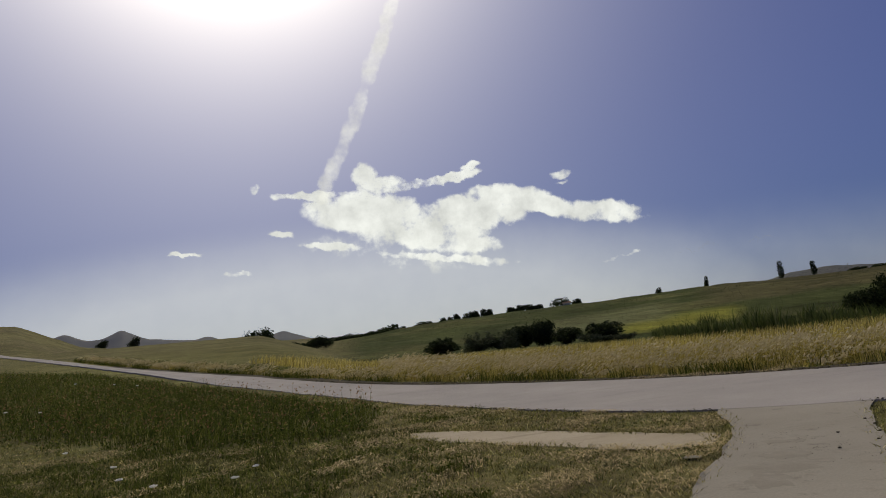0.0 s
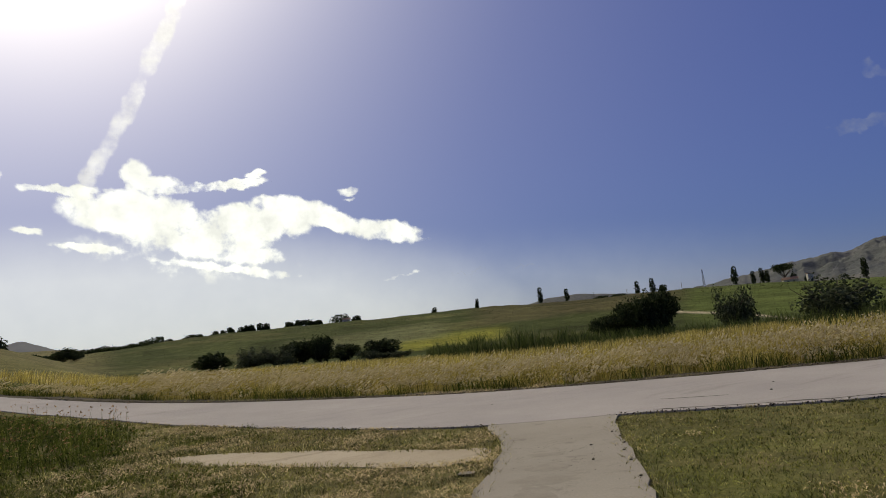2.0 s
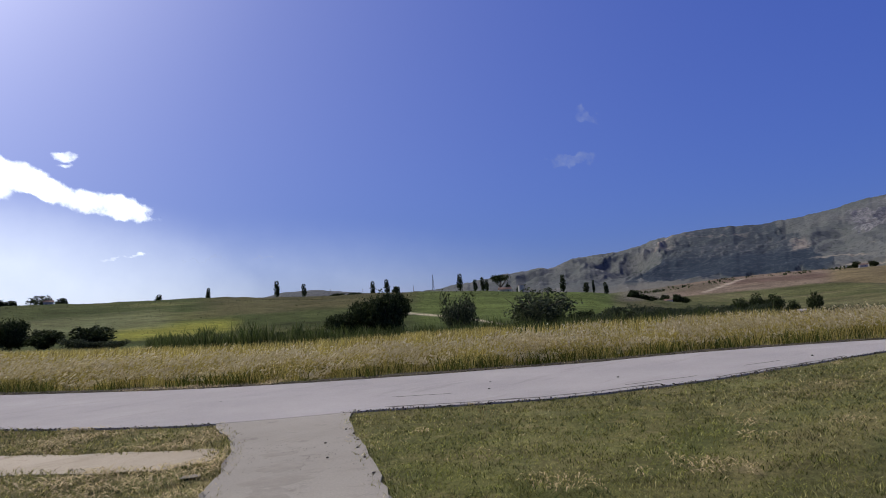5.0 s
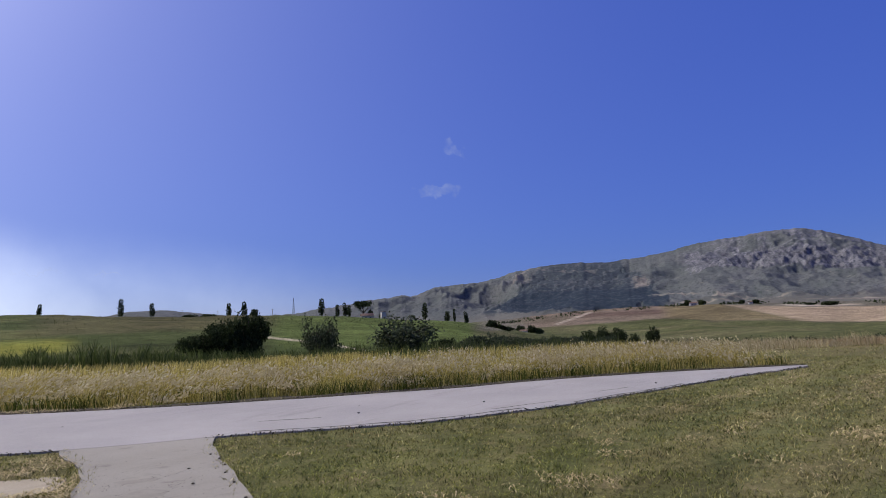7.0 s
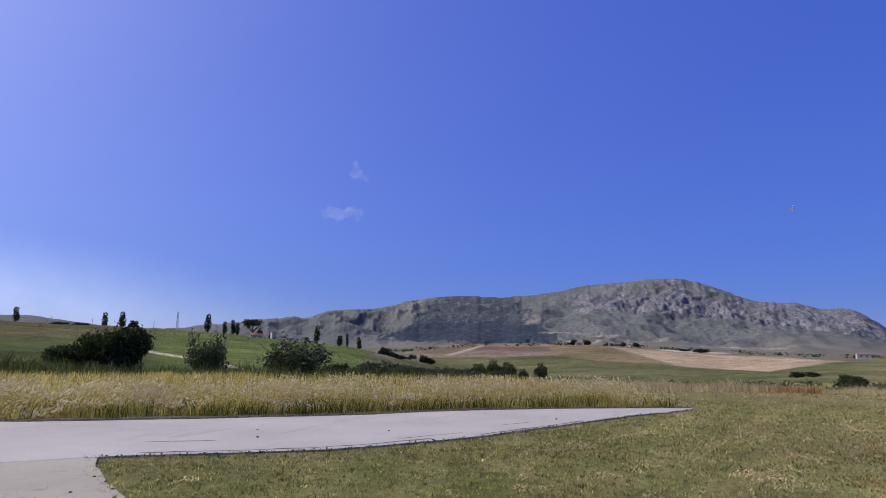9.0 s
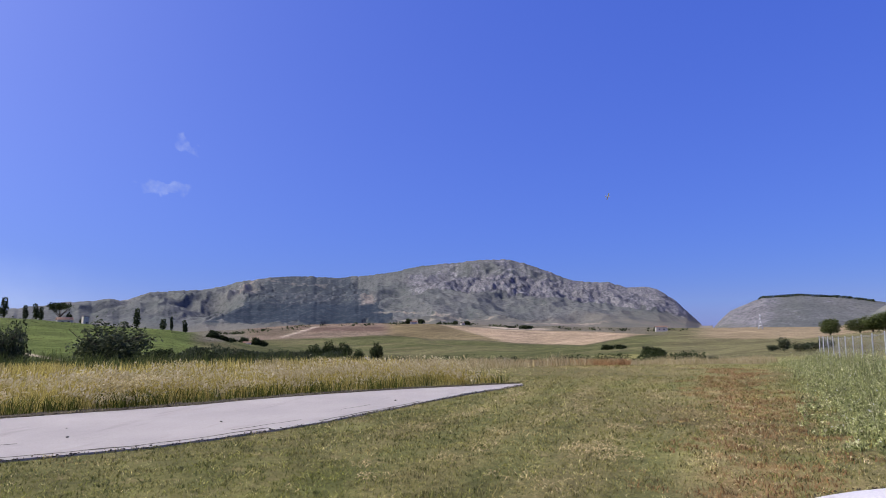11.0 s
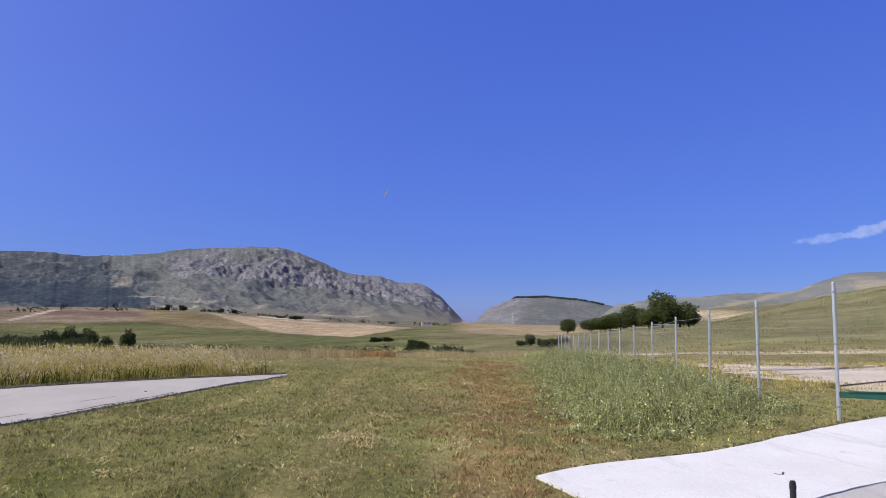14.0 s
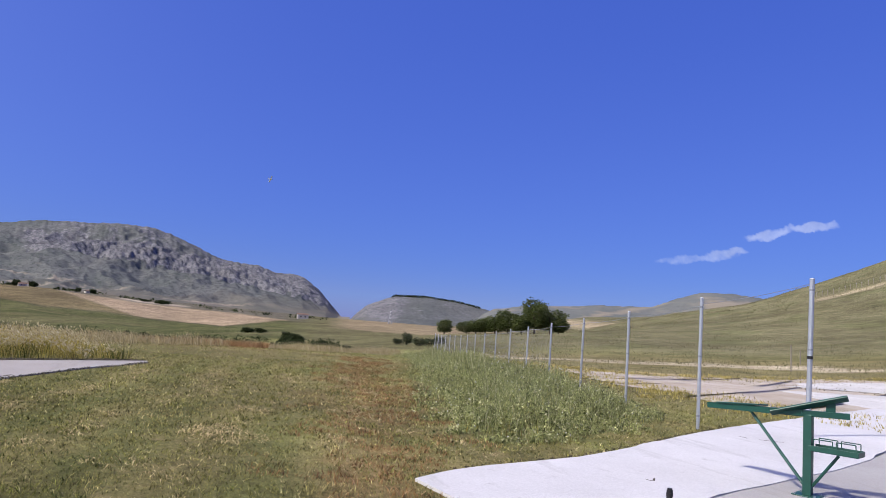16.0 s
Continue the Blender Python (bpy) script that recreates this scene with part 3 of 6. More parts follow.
def massif(name, label, az0, az1, step, crest, foot_r, crest_r, foot_el, rocky, woods, field, rough=1.0, rows=90, power=1.25, cliff=None, soften=0.6, mat=None, scar=None):
    """A mountain as a sheet that climbs from its foot to the crest and falls away behind it."""
    a = np.arange(az0, az1 + step / 2, step)
    el = np.interp(a, [c[0] for c in crest], [c[1] for c in crest])
    k = max(2, int(soften / step))
    el = np.convolve(np.pad(el, k, mode="edge"), np.hanning(2 * k + 1) / np.hanning(2 * k + 1).sum(), mode="valid")
    el = el + (value_noise(a, 0 * a, 3.0, 21, 4) * 0.05 + value_noise(a, 0 * a, 0.8, 22, 3) * 0.03) * rough
    low = EYE + foot_r * math.tan(radians(foot_el)) - 60
    top = EYE + crest_r * np.tan(np.radians(el))
    f = np.concatenate([np.linspace(0, 1, rows), np.linspace(1.04, 1.3, 8)])
    A2, F = np.meshgrid(np.radians(a), f, indexing="ij")
    R = foot_r + (crest_r - foot_r) * F
    x, y = R * np.sin(A2), R * np.cos(A2)
    up = np.where(F <= 1, F**power, 1 - (F - 1) * 1.5)
    h = low + (top[:, None] - low) * up
    D = np.degrees(A2)
    if cliff is not None:
        base, sheer = cliff
        u = F + 0.022 * value_noise(D, F * 30, 3.5, 28, 4) * np.clip((F - 0.45) * 6, 0, 1)
        e0 = np.interp(D, base[0], base[1])
        e1 = e0 + (el[:, None] - e0) * 0.62
        k0, k1 = EYE + (foot_r + (crest_r - foot_r) * 0.62) * np.tan(np.radians(e0)), EYE + (foot_r + (crest_r - foot_r) * 0.78) * np.tan(np.radians(e1))
        steep = np.where(u < 0.62, low + (k0 - low) * np.clip(u / 0.62, 0, 1) ** 1.1, np.where(u < 0.78, k0 + (k1 - k0) * (u - 0.62) / 0.16, k1 + (top[:, None] - k1) * np.clip((u - 0.78) / 0.22, 0, 1)))
        w = band(D, *sheer) * np.clip((1 - F) * 12, 0, 1)
        h = np.where(F <= 1, h * (1 - w) + steep * w, h)
    E = np.degrees(np.arctan2(h - EYE, R))
    rk, wd, fd = rocky(D, E, F), woods(D, E, F), field(D, E, F)
    body = np.clip(F * 3, 0, 1) * np.clip((1 - F) * 6, 0, 1)
    fold = 1 - np.abs(value_noise(x + 0.5 * y, y - 0.5 * x, 900, 23, 3))
    gully = 1 - np.abs(value_noise(x, y, 260, 25, 4))
    craggy = 1 - np.abs(value_noise(x, y, 60, 24, 4))
    rk1 = np.clip(rk, 0, 1)
    soft = 1 - 0.6 * np.clip(wd, 0, 1)
    h = h + body * rough * soft * (1 + 1.5 * band(D, 48, 63, 4) * np.clip((E - 0.9) / 1.2, 0, 1)) * np.clip((E - 0.2) / 0.9, 0.15, 1) * np.clip(el[:, None] / 4.5, 0.15, 1) * (fold * 30 + gully * 9 - 24 + rk1 * (craggy * 5 - 2))
    me = grid_mesh(name, x, y, h, mat or ROCK)
    float_layer(me, "rocky", rk)
    float_layer(me, "woods", np.clip(wd, 0, 1))
    float_layer(me, "field", np.clip(fd, 0, 1))
    float_layer(me, "scar", np.clip(scar(D, E, F), 0, 1) if scar else D * 0)
    return tagged(new(name, me), label, "mountain", kind="structure")


MOUNT = [(38, 0.5), (40.6, 1.4), (43, 1.5), (44.5, 1.8), (47.4, 2.15), (50, 2.5), (51.7, 2.68), (52.8, 2.6), (54.5, 3.25), (56.5, 3.4), (58.5, 3.4), (61.5, 4.2), (64, 4.6),
         (66.5, 4.7), (68.8, 4.6), (71.5, 4.75), (74, 5.1), (76.5, 5.6), (78.5, 5.8), (81, 6), (83.3, 6.1), (85.5, 5.6), (87.5, 4.8), (89.5, 4.1), (92, 3.95), (93.6, 3.5), (95, 3.5),
         (96, 3.3), (97.2, 2.4), (98.4, 1.2), (99.3, .3), (100, -.5)]


CLIFF = ([74, 76.4, 78.7, 82.5, 86.4, 90.8, 95.5, 98, 99], [4.1, 3.4, 3.4, 3.2, 2.7, 2.2, 1.6, 0.9, 0.3])


def mount_rocky(D, E, F):
    """Bare limestone: the long cliff band, thinner scree over it, outcrops on the western spurs."""
    foot = np.interp(D, *CLIFF) + 0.12 * value_noise(D, E, 1.1, 41, 3)
    head = foot + np.interp(D, [75, 80, 84, 88, 92, 96], [1.2, 1.5, 1.5, 1.3, 1.6, 2.0])
    face = np.clip((E - foot) / 0.18 + 0.5, 0, 1) * (1 - 0.62 * np.clip((E - head) / 0.35 + 0.5, 0, 1))
    spurs = 0.34 * band(D, 50, 63, 3) * np.clip((value_noise(D * 2, E * 4, 5, 42) - 0.1) * 1.6, 0, 1)
    return 1.15 * face * band(D, 75.5, 101, 3) + spurs + 0.02


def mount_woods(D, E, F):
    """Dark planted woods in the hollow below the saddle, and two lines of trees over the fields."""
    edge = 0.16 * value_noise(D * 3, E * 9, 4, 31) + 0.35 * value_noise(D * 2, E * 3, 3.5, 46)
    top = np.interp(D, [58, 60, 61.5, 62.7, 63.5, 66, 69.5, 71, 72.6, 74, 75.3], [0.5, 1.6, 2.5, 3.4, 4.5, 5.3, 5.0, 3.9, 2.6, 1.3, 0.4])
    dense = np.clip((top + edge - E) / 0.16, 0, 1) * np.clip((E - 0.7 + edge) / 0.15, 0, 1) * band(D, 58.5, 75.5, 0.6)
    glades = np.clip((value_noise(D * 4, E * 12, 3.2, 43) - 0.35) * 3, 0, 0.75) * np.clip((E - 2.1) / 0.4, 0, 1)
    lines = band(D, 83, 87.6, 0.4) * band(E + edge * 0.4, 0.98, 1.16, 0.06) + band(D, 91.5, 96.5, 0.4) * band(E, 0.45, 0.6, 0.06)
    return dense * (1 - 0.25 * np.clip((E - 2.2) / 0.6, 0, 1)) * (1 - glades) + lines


def mount_field(D, E, F):
    return np.clip((0.85 - E) / 0.3 + 0.3 * value_noise(D * 4, E * 60, 14, 33), 0, 1) * 0.6 + 0.55 * band(D, 74, 99, 2) * band(E + 0.1 * value_noise(D * 2, E * 8, 5, 44), 0.2, 1.25, 0.3)


def mount_scar(D, E, F):
    """Pale bare strips: a firebreak, a quarry patch, terraces and tracks."""
    ragged_by = 0.10 * value_noise(D * 3, E * 6, 2.5, 45)
    firebreak = band(D + ragged_by, 61.2 + (E - 3.2) * 1.1, 61.45 + (E - 3.2) * 1.1, 0.12) * band(E, 3.1, 4.9, 0.3)
    ledge = band(E + ragged_by, 3.42, 3.52, 0.08) * band(D, 60.4, 62.6, 0.6) + band(E + ragged_by - 0.09 * (66 - D), 4.0, 4.07, 0.08) * band(D, 63.5, 68, 0.8)
    patch = band(D + ragged_by * 2, 71.2, 72.3, 0.3) * band(E + ragged_by, 2.3, 3.05, 0.25)
    rows = sum(0.8 * band(E + ragged_by * 0.5, e - 0.035, e + 0.045, 0.05) * band(D, a, b, 1.2) for e, a, b in ((1.42, 76.5, 79.5), (1.18, 78.5, 83), (0.86, 74, 81), (0.62, 84, 92), (1.7, 72.5, 76)))
    return firebreak * 0.8 + ledge * 0.5 + patch * 0.75 + rows + 0.5 * band(D, 99, 100, 0.5)


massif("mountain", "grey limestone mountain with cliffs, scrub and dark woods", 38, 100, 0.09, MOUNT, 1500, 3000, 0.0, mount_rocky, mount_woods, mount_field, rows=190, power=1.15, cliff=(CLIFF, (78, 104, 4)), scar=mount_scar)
nothing = lambda D, E, F: D * 0
massif("table_hill", "flat-topped grey hill with rocky outcrops", 98.5, 114.5, 0.12, [(98.5, -1), (99.9, 0), (101.3, 1.4), (103.6, 2.4), (106, 2.5), (108.9, 2.3), (112.2, 1.7), (114.5, 0)], 2200, 3300, -0.2,
       lambda D, E, F: 0.35 + 0.5 * band(D, 99, 104, 2) * np.clip(E, 0, 1), nothing, nothing, 0.5, 60)
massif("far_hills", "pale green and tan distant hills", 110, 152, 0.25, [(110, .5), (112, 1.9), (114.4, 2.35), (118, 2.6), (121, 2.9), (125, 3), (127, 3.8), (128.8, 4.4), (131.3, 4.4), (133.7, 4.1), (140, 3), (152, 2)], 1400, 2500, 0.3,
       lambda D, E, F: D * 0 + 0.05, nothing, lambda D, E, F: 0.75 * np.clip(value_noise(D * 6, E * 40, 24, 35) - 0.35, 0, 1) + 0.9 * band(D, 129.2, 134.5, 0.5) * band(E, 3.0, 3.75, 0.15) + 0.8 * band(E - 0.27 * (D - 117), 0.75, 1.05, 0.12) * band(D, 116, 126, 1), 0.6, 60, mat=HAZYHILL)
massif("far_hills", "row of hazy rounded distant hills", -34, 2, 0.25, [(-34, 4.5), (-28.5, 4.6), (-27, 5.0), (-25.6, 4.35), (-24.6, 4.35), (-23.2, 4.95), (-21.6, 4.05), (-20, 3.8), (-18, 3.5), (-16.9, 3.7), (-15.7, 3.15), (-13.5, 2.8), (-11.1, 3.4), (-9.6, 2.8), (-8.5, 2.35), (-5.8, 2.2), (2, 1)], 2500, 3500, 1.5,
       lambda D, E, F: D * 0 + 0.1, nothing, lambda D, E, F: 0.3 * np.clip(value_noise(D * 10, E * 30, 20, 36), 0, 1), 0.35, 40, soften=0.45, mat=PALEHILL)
massif("far_hills", "grey distant hill behind the ridge", 26.5, 40.5, 0.25, [(26.5, 1), (28.1, 1.75), (30, 2.15), (32.9, 2.15), (36.2, 1.7), (38, 1.5), (40.5, 1)], 2200, 3000, 0.3,
       lambda D, E, F: D * 0 + 0.2, nothing, nothing, 0.35, 30)

# ---- runway, taxiway, aprons ----
NEAR_EDGE = [(-62, 102), (-46.5, 81.5), (-31.6, 61.8), (-17.6, 43.1), (-11, 33.9), (-5.7, 27.3), (-2.4, 22.8), (-0.8, 20), (1.2, 16.9), (2.7, 14.2), (3.9, 12.3), (5.1, 10.6), (6.8, 9.35), (7.9, 8.2), (9.2, 6.9), (11, 5.9), (13.2, 5.1), (16, 4.3), (18.5, 3.5), (21.6, 2.3)]
FAR_EDGE = [(22, 2.5), (20.6, 4.3), (19.3, 5.9), (17, 8.1), (14.2, 9.9), (12.2, 11.8), (9.9, 14), (7.9, 16.4), (5.6, 19.3), (3, 22.2), (0.1, 25), (-3.4, 28.6), (-8, 34), (-15.5, 42.6), (-23.6, 52.8), (-38.6, 73.3), (-52, 91), (-66, 109)]
NEAR_LINE = smooth_line(NEAR_EDGE, 0.4)
FAR_LINE = smooth_line(FAR_EDGE[::-1], 0.4)


def slab(name, label, rim, mat, top, thick=0.12, category="pavement"):
    """A poured slab whose rim follows the land, with real edges."""
    rim = np.asarray(rim)
    bm = bmesh.new()
    zs = near_height(rim[:, 0], rim[:, 1]) + top
    vs = [bm.verts.new((x, y, z)) for (x, y), z in zip(rim, zs)]
    f = bm.faces.new(vs)
    if f.normal.z < 0 or sum(a.co.x * b.co.y - b.co.x * a.co.y for a, b in zip(vs, vs[1:] + vs[:1])) < 0:
        f.normal_flip()
    made = bmesh.ops.extrude_face_region(bm, geom=[f])
    for w in made["geom"]:
        if isinstance(w, bmesh.types.BMVert):
            w.co.z -= thick
    bmesh.ops.recalc_face_normals(bm, faces=bm.faces)
    bmesh.ops.triangulate(bm, faces=[g for g in bm.faces if len(g.verts) > 4])
    me = bpy.data.meshes.new(name)
    bm.to_mesh(me)
    bm.free()
    me.materials.append(mat)
    return tagged(new(name, me), label, category, kind="structure")


def ribbon_slab(name, label, left, right, mat, top, category):
    """A long slab between two lines, which follows the land."""
    n = 230
    def even(line):
        s = np.r_[0, np.cumsum(np.hypot(*np.diff(line, axis=0).T))]
        u = np.linspace(0, s[-1], n)
        return np.stack([np.interp(u, s, line[:, 0]), np.interp(u, s, line[:, 1])], -1)
    left, right = ragged(even(left), 0.035, 41), ragged(even(right), 0.035, 42)
    w = np.linspace(0, 1, 7)
    P = left[:, None] * (1 - w[:, None]) + right[:, None] * w[:, None]
    zt = land_height(P[..., 0], P[..., 1]) + top + 0.05 * np.clip((np.hypot(P[..., 0], P[..., 1]) - 32) / 8, 0, 1)
    zt[:, 3] += 0.02
    top_v = np.concatenate([P, zt[..., None]], -1)
    low = top_v.copy()
    low[..., 2] -= 0.14
    rows = np.concatenate([low[:, :1], top_v, low[:, -1:]], 1)
    me = grid_mesh(name, rows[..., 0], rows[..., 1], rows[..., 2], mat)
    me.polygons.foreach_set("use_smooth", np.zeros(len(me.polygons), bool))
    me.flip_normals()
    return tagged(new(name, me), label, category, kind="structure"), left, right


runway, RUN_NEAR, RUN_FAR = ribbon_slab("runway", "pale worn concrete runway with a cracked edge", NEAR_LINE, FAR_LINE, RUNWAY, 0.03, "runway")
TAXI_POLY = [(5.0, 10.75), (4.45, 9.0), (3.95, 8.0), (3.25, 6.9), (2.6, 5.9), (1.7, 4.4), (0.9, 3.0), (2.6, 2.2), (3.5, 4.0), (4.35, 5.4), (5.0, 6.5), (5.7, 7.7), (6.3, 8.7), (6.85, 9.45)]
rim = ragged(np.concatenate([smooth_line(TAXI_POLY[:7], 0.25), smooth_line(TAXI_POLY[7:], 0.25)]), 0.03, 43)
slab("taxiway", "grey-beige stained concrete taxiway", rim, TAXI, 0.027)
SAND_POLY = [(-0.3, 13.5), (0.5, 13.1), (1.4, 12.2), (2.3, 11.1), (3.0, 10.1), (3.6, 9.25), (4.0, 8.75), (3.75, 8.0), (3.2, 8.0), (2.6, 8.75), (1.9, 9.7), (1.2, 10.6), (0.4, 11.8), (-0.2, 12.8)]
rim = ragged(smooth_line(SAND_POLY + SAND_POLY[:1], 0.15)[:-1], 0.045, 44)
slab("bare_soil", "strip of bare sandy soil in the mown grass", rim, SAND, 0.008, 0.05, "soil")
APRON = [(7.5, -1.75), (7.75, -2.1), (8.1, -2.7), (8.45, -3.5), (8.85, -4.5), (9.7, -5.9), (11, -7.9), (12.4, -10.2), (14.1, -13.4), (16.4, -17.7), (18.9, -22.5)]
BACK = [(15.6, -23), (12.4, -16), (10.0, -11.75), (8.5, -9.05), (7.6, -7.0), (6.9, -5.4), (6.2, -4.0), (5.9, -2.9), (6.4, -2.0)]
rim = ragged(np.concatenate([smooth_line(APRON, 0.25), smooth_line(BACK, 0.25)]), 0.02, 45)
slab("apron", "bright white concrete strip with an irregular edge", rim, WHITE, 0.035)
rim = ragged(np.concatenate([smooth_line([(5.9, -2.9), (6.2, -4.0), (6.9, -5.4), (7.6, -7.0), (8.5, -9.05), (10.0, -11.75), (12.4, -16), (15.6, -23)], 0.3), np.array([(4, -24), (-3, -14), (-2, -5), (3.5, -2.6)])]), 0.015, 46)
slab("old_apron", "grey weathered concrete apron", rim, GREY, 0.022)
ROAD_IN = [polar(a, r, 0).to_2d() for a, r in ((112, 44), (116, 36), (119, 31), (123, 27), (127, 24.5), (131, 23), (137, 21.5), (144, 21), (152, 21))]
ROAD_OUT = [polar(a, r, 0).to_2d() for a, r in ((152, 52), (144, 51), (137, 48), (131, 43), (127, 39.5), (123, 38), (119, 39), (116, 43), (112, 49))]
road_in, road_out = smooth_line([tuple(p) for p in ROAD_IN], 0.6), smooth_line([tuple(p) for p in ROAD_OUT[::-1]], 0.6)
n = 70
ri, ro = ragged(road_in[np.linspace(0, len(road_in) - 1, n).astype(int)], 0.55, 47), ragged(road_out[np.linspace(0, len(road_out) - 1, n).astype(int)], 0.55, 48)
w = np.linspace(0, 1, 6)
P = ri[:, None] * (1 - w[:, None]) + ro[:, None] * w[:, None]
me = grid_mesh("gravel_road", P[..., 0], P[..., 1], land_height(P[..., 0], P[..., 1]) + 0.03, GRAVEL)
me.flip_normals()
tagged(new("gravel_road", me), "pale gravel road behind the wire fence", "road", kind="structure")
patch = smooth_line([tuple(polar(a, r, 0).to_2d()) for a, r in ((133.4, 34), (136, 29.5), (141, 27.5), (150, 27), (152, 40), (150, 50), (143, 49), (138, 46.5), (135, 42.5), (133.6, 38))], 0.5)
patch = ragged(patch, 0.2, 49)
mid = patch.mean(0)
w = np.linspace(0.02, 1, 7)
P = mid + (patch[:, None] - mid) * w[:, None]
me = grid_mesh("gravel_patch", P[..., 0], P[..., 1], land_height(P[..., 0], P[..., 1]) + 0.055 - 0.03 * w**8, CHALK)
if me.polygons[0].normal.z < 0:
    me.flip_normals()
tagged(new("gravel_patch", me), "bright white limestone gravel spread beside the road", "road", kind="structure")
PAVED = [[tuple(p) for p in np.concatenate([RUN_NEAR, RUN_FAR[::-1]])], TAXI_POLY, SAND_POLY, APRON + BACK, [(5.9, -2.9), (6.9, -5.4), (8.5, -9.05), (10.0, -11.75), (15.6, -23), (4, -24), (-3, -14), (-2, -5), (3.5, -2.6)]]


def bare(x, y, polys=PAVED):
    m = np.zeros(np.shape(x), bool)
    for p in polys:
        m |= inside(x, y, p)
    return m


def crack(pts, width, parent, seed, lift=0.034):
    """A ragged dirt-filled crack along a line."""
    line = ragged(smooth_line(pts, 0.12), 0.02, seed)
    t = np.gradient(line, axis=0)
    t /= np.linalg.norm(t, axis=1, keepdims=True) + 1e-9
    nn = np.stack([-t[:, 1], t[:, 0]], -1)
    r = np.random.default_rng(seed)
    wd = width * (0.35 + np.abs(r.normal(0, 0.6, len(line))))
    wd[0] = wd[-1] = 0.002
    a, b = line + nn * wd[:, None] / 2, line - nn * wd[:, None] / 2
    z = near_height(line[:, 0], line[:, 1]) + lift
    P = np.stack([np.c_[a, z], np.c_[line, z + 0.004], np.c_[b, z]], 1)
    me = grid_mesh("crack", P[..., 0], P[..., 1], P[..., 2], CRACK)
    if me.polygons[0].normal.z < 0:
        me.flip_normals()
    return hang("crack", me, parent)


def offset_line(line, d, lo, hi):
    t = np.gradient(line, axis=0)
    t /= np.linalg.norm(t, axis=1, keepdims=True)
    p = line + np.stack([-t[:, 1], t[:, 0]], -1) * d
    return [tuple(q) for q in p[lo:hi]]


crack_rng = np.random.default_rng(5)
start = int(np.argmin(np.hypot(RUN_NEAR[:, 0] - 7.2, RUN_NEAR[:, 1] - 9.0)))
i = start
while i < len(RUN_NEAR) - 14:
    k = int(crack_rng.integers(5, 13))
    crack(offset_line(RUN_NEAR, crack_rng.uniform(0.10, 0.26), i, i + k), 0.06, runway, i)
    i += k + int(crack_rng.integers(0, 2))
for k in range(3):
    j = int(crack_rng.integers(start, len(RUN_NEAR) - 14))
    crack(offset_line(RUN_NEAR, crack_rng.uniform(0.55, 1.5), j, j + int(crack_rng.integers(3, 7))), 0.03, runway, 200 + k)


# ---- clouds ----
def cloud_material(name, strength, tint, veil=1.0, ragged_by=0.8, even=0.0, crisp=0.0):
    n = Nodes(name)
    body = n.attr("puff", "Fac")
    fine = n.times_value(n.grey(n.noise(0.008, 8, 0.58), -0.5, 0.5, 0.28, 0.72), n.grey(n.noise(0.0026, 4, 0.5), -0.5, 0.5, 0.28, 0.72), "ADD")
    thick = n.times_value(body, n.times_value(fine, ragged_by), "ADD")
    soft = n.add("MapRange", Value=thick, From_Min=0.18 + 0.2 * crisp, From_Max=1.05 - 0.35 * crisp, To_Min=0.0, To_Max=1.0)
    soft.interpolation_type = "SMOOTHSTEP"
    alpha = n.times_value(n.times_value(soft.outputs[0], n.grey(body, 0, 1, 0.0, 0.45)), veil)
    glow = n.add("Emission", Color=(*tint, 1), Strength=n.grey(n.noise(0.005, 8, 0.6), strength * (0.72 + 0.26 * even), strength * (1.15 - 0.13 * even), 0.35, 0.65))
    mx = n.add("MixShader", Fac=alpha)
    n.t.links.new(n.add("BsdfTransparent").outputs[0], mx.inputs[1])
    n.t.links.new(glow.outputs[0], mx.inputs[2])
    n.t.links.new(mx.outputs[0], n.t.nodes["Material Output"].inputs["Surface"])
    return n.m


def cloud(name, label, az0, az1, el0, el1, puffs, mat, step=0.12, reach=4700, warp=1.0):
    """A far sheet of vapour, thick where its puffs (azimuth, elevation, half width, half height, slope, weight) lie."""
    a, e = np.meshgrid(np.arange(az0, az1, step), np.arange(el0, el1, step), indexing="ij")
    wa = a + 0.35 * warp * value_noise(a, e, 2.6, 51, 4)
    we = e + 0.30 * warp * value_noise(a, e, 2.2, 52, 4)
    d = np.zeros_like(a)
    for ca, ce, ha, he, slope, weight in puffs:
        q = ((wa - ca) / ha) ** 2 + ((we - ce - slope * (wa - ca)) / he) ** 2
        d = np.maximum(d, weight * np.clip(1.5 - q, 0, 1.1) ** 0.8)
    A2, E2 = np.radians(a), np.radians(e)
    me = grid_mesh(name, reach * np.sin(A2) * np.cos(E2), reach * np.cos(A2) * np.cos(E2), EYE + reach * np.sin(E2), mat)
    float_layer(me, "puff", d)
    return tagged(new(name, me), label, "cloud", kind="structure")


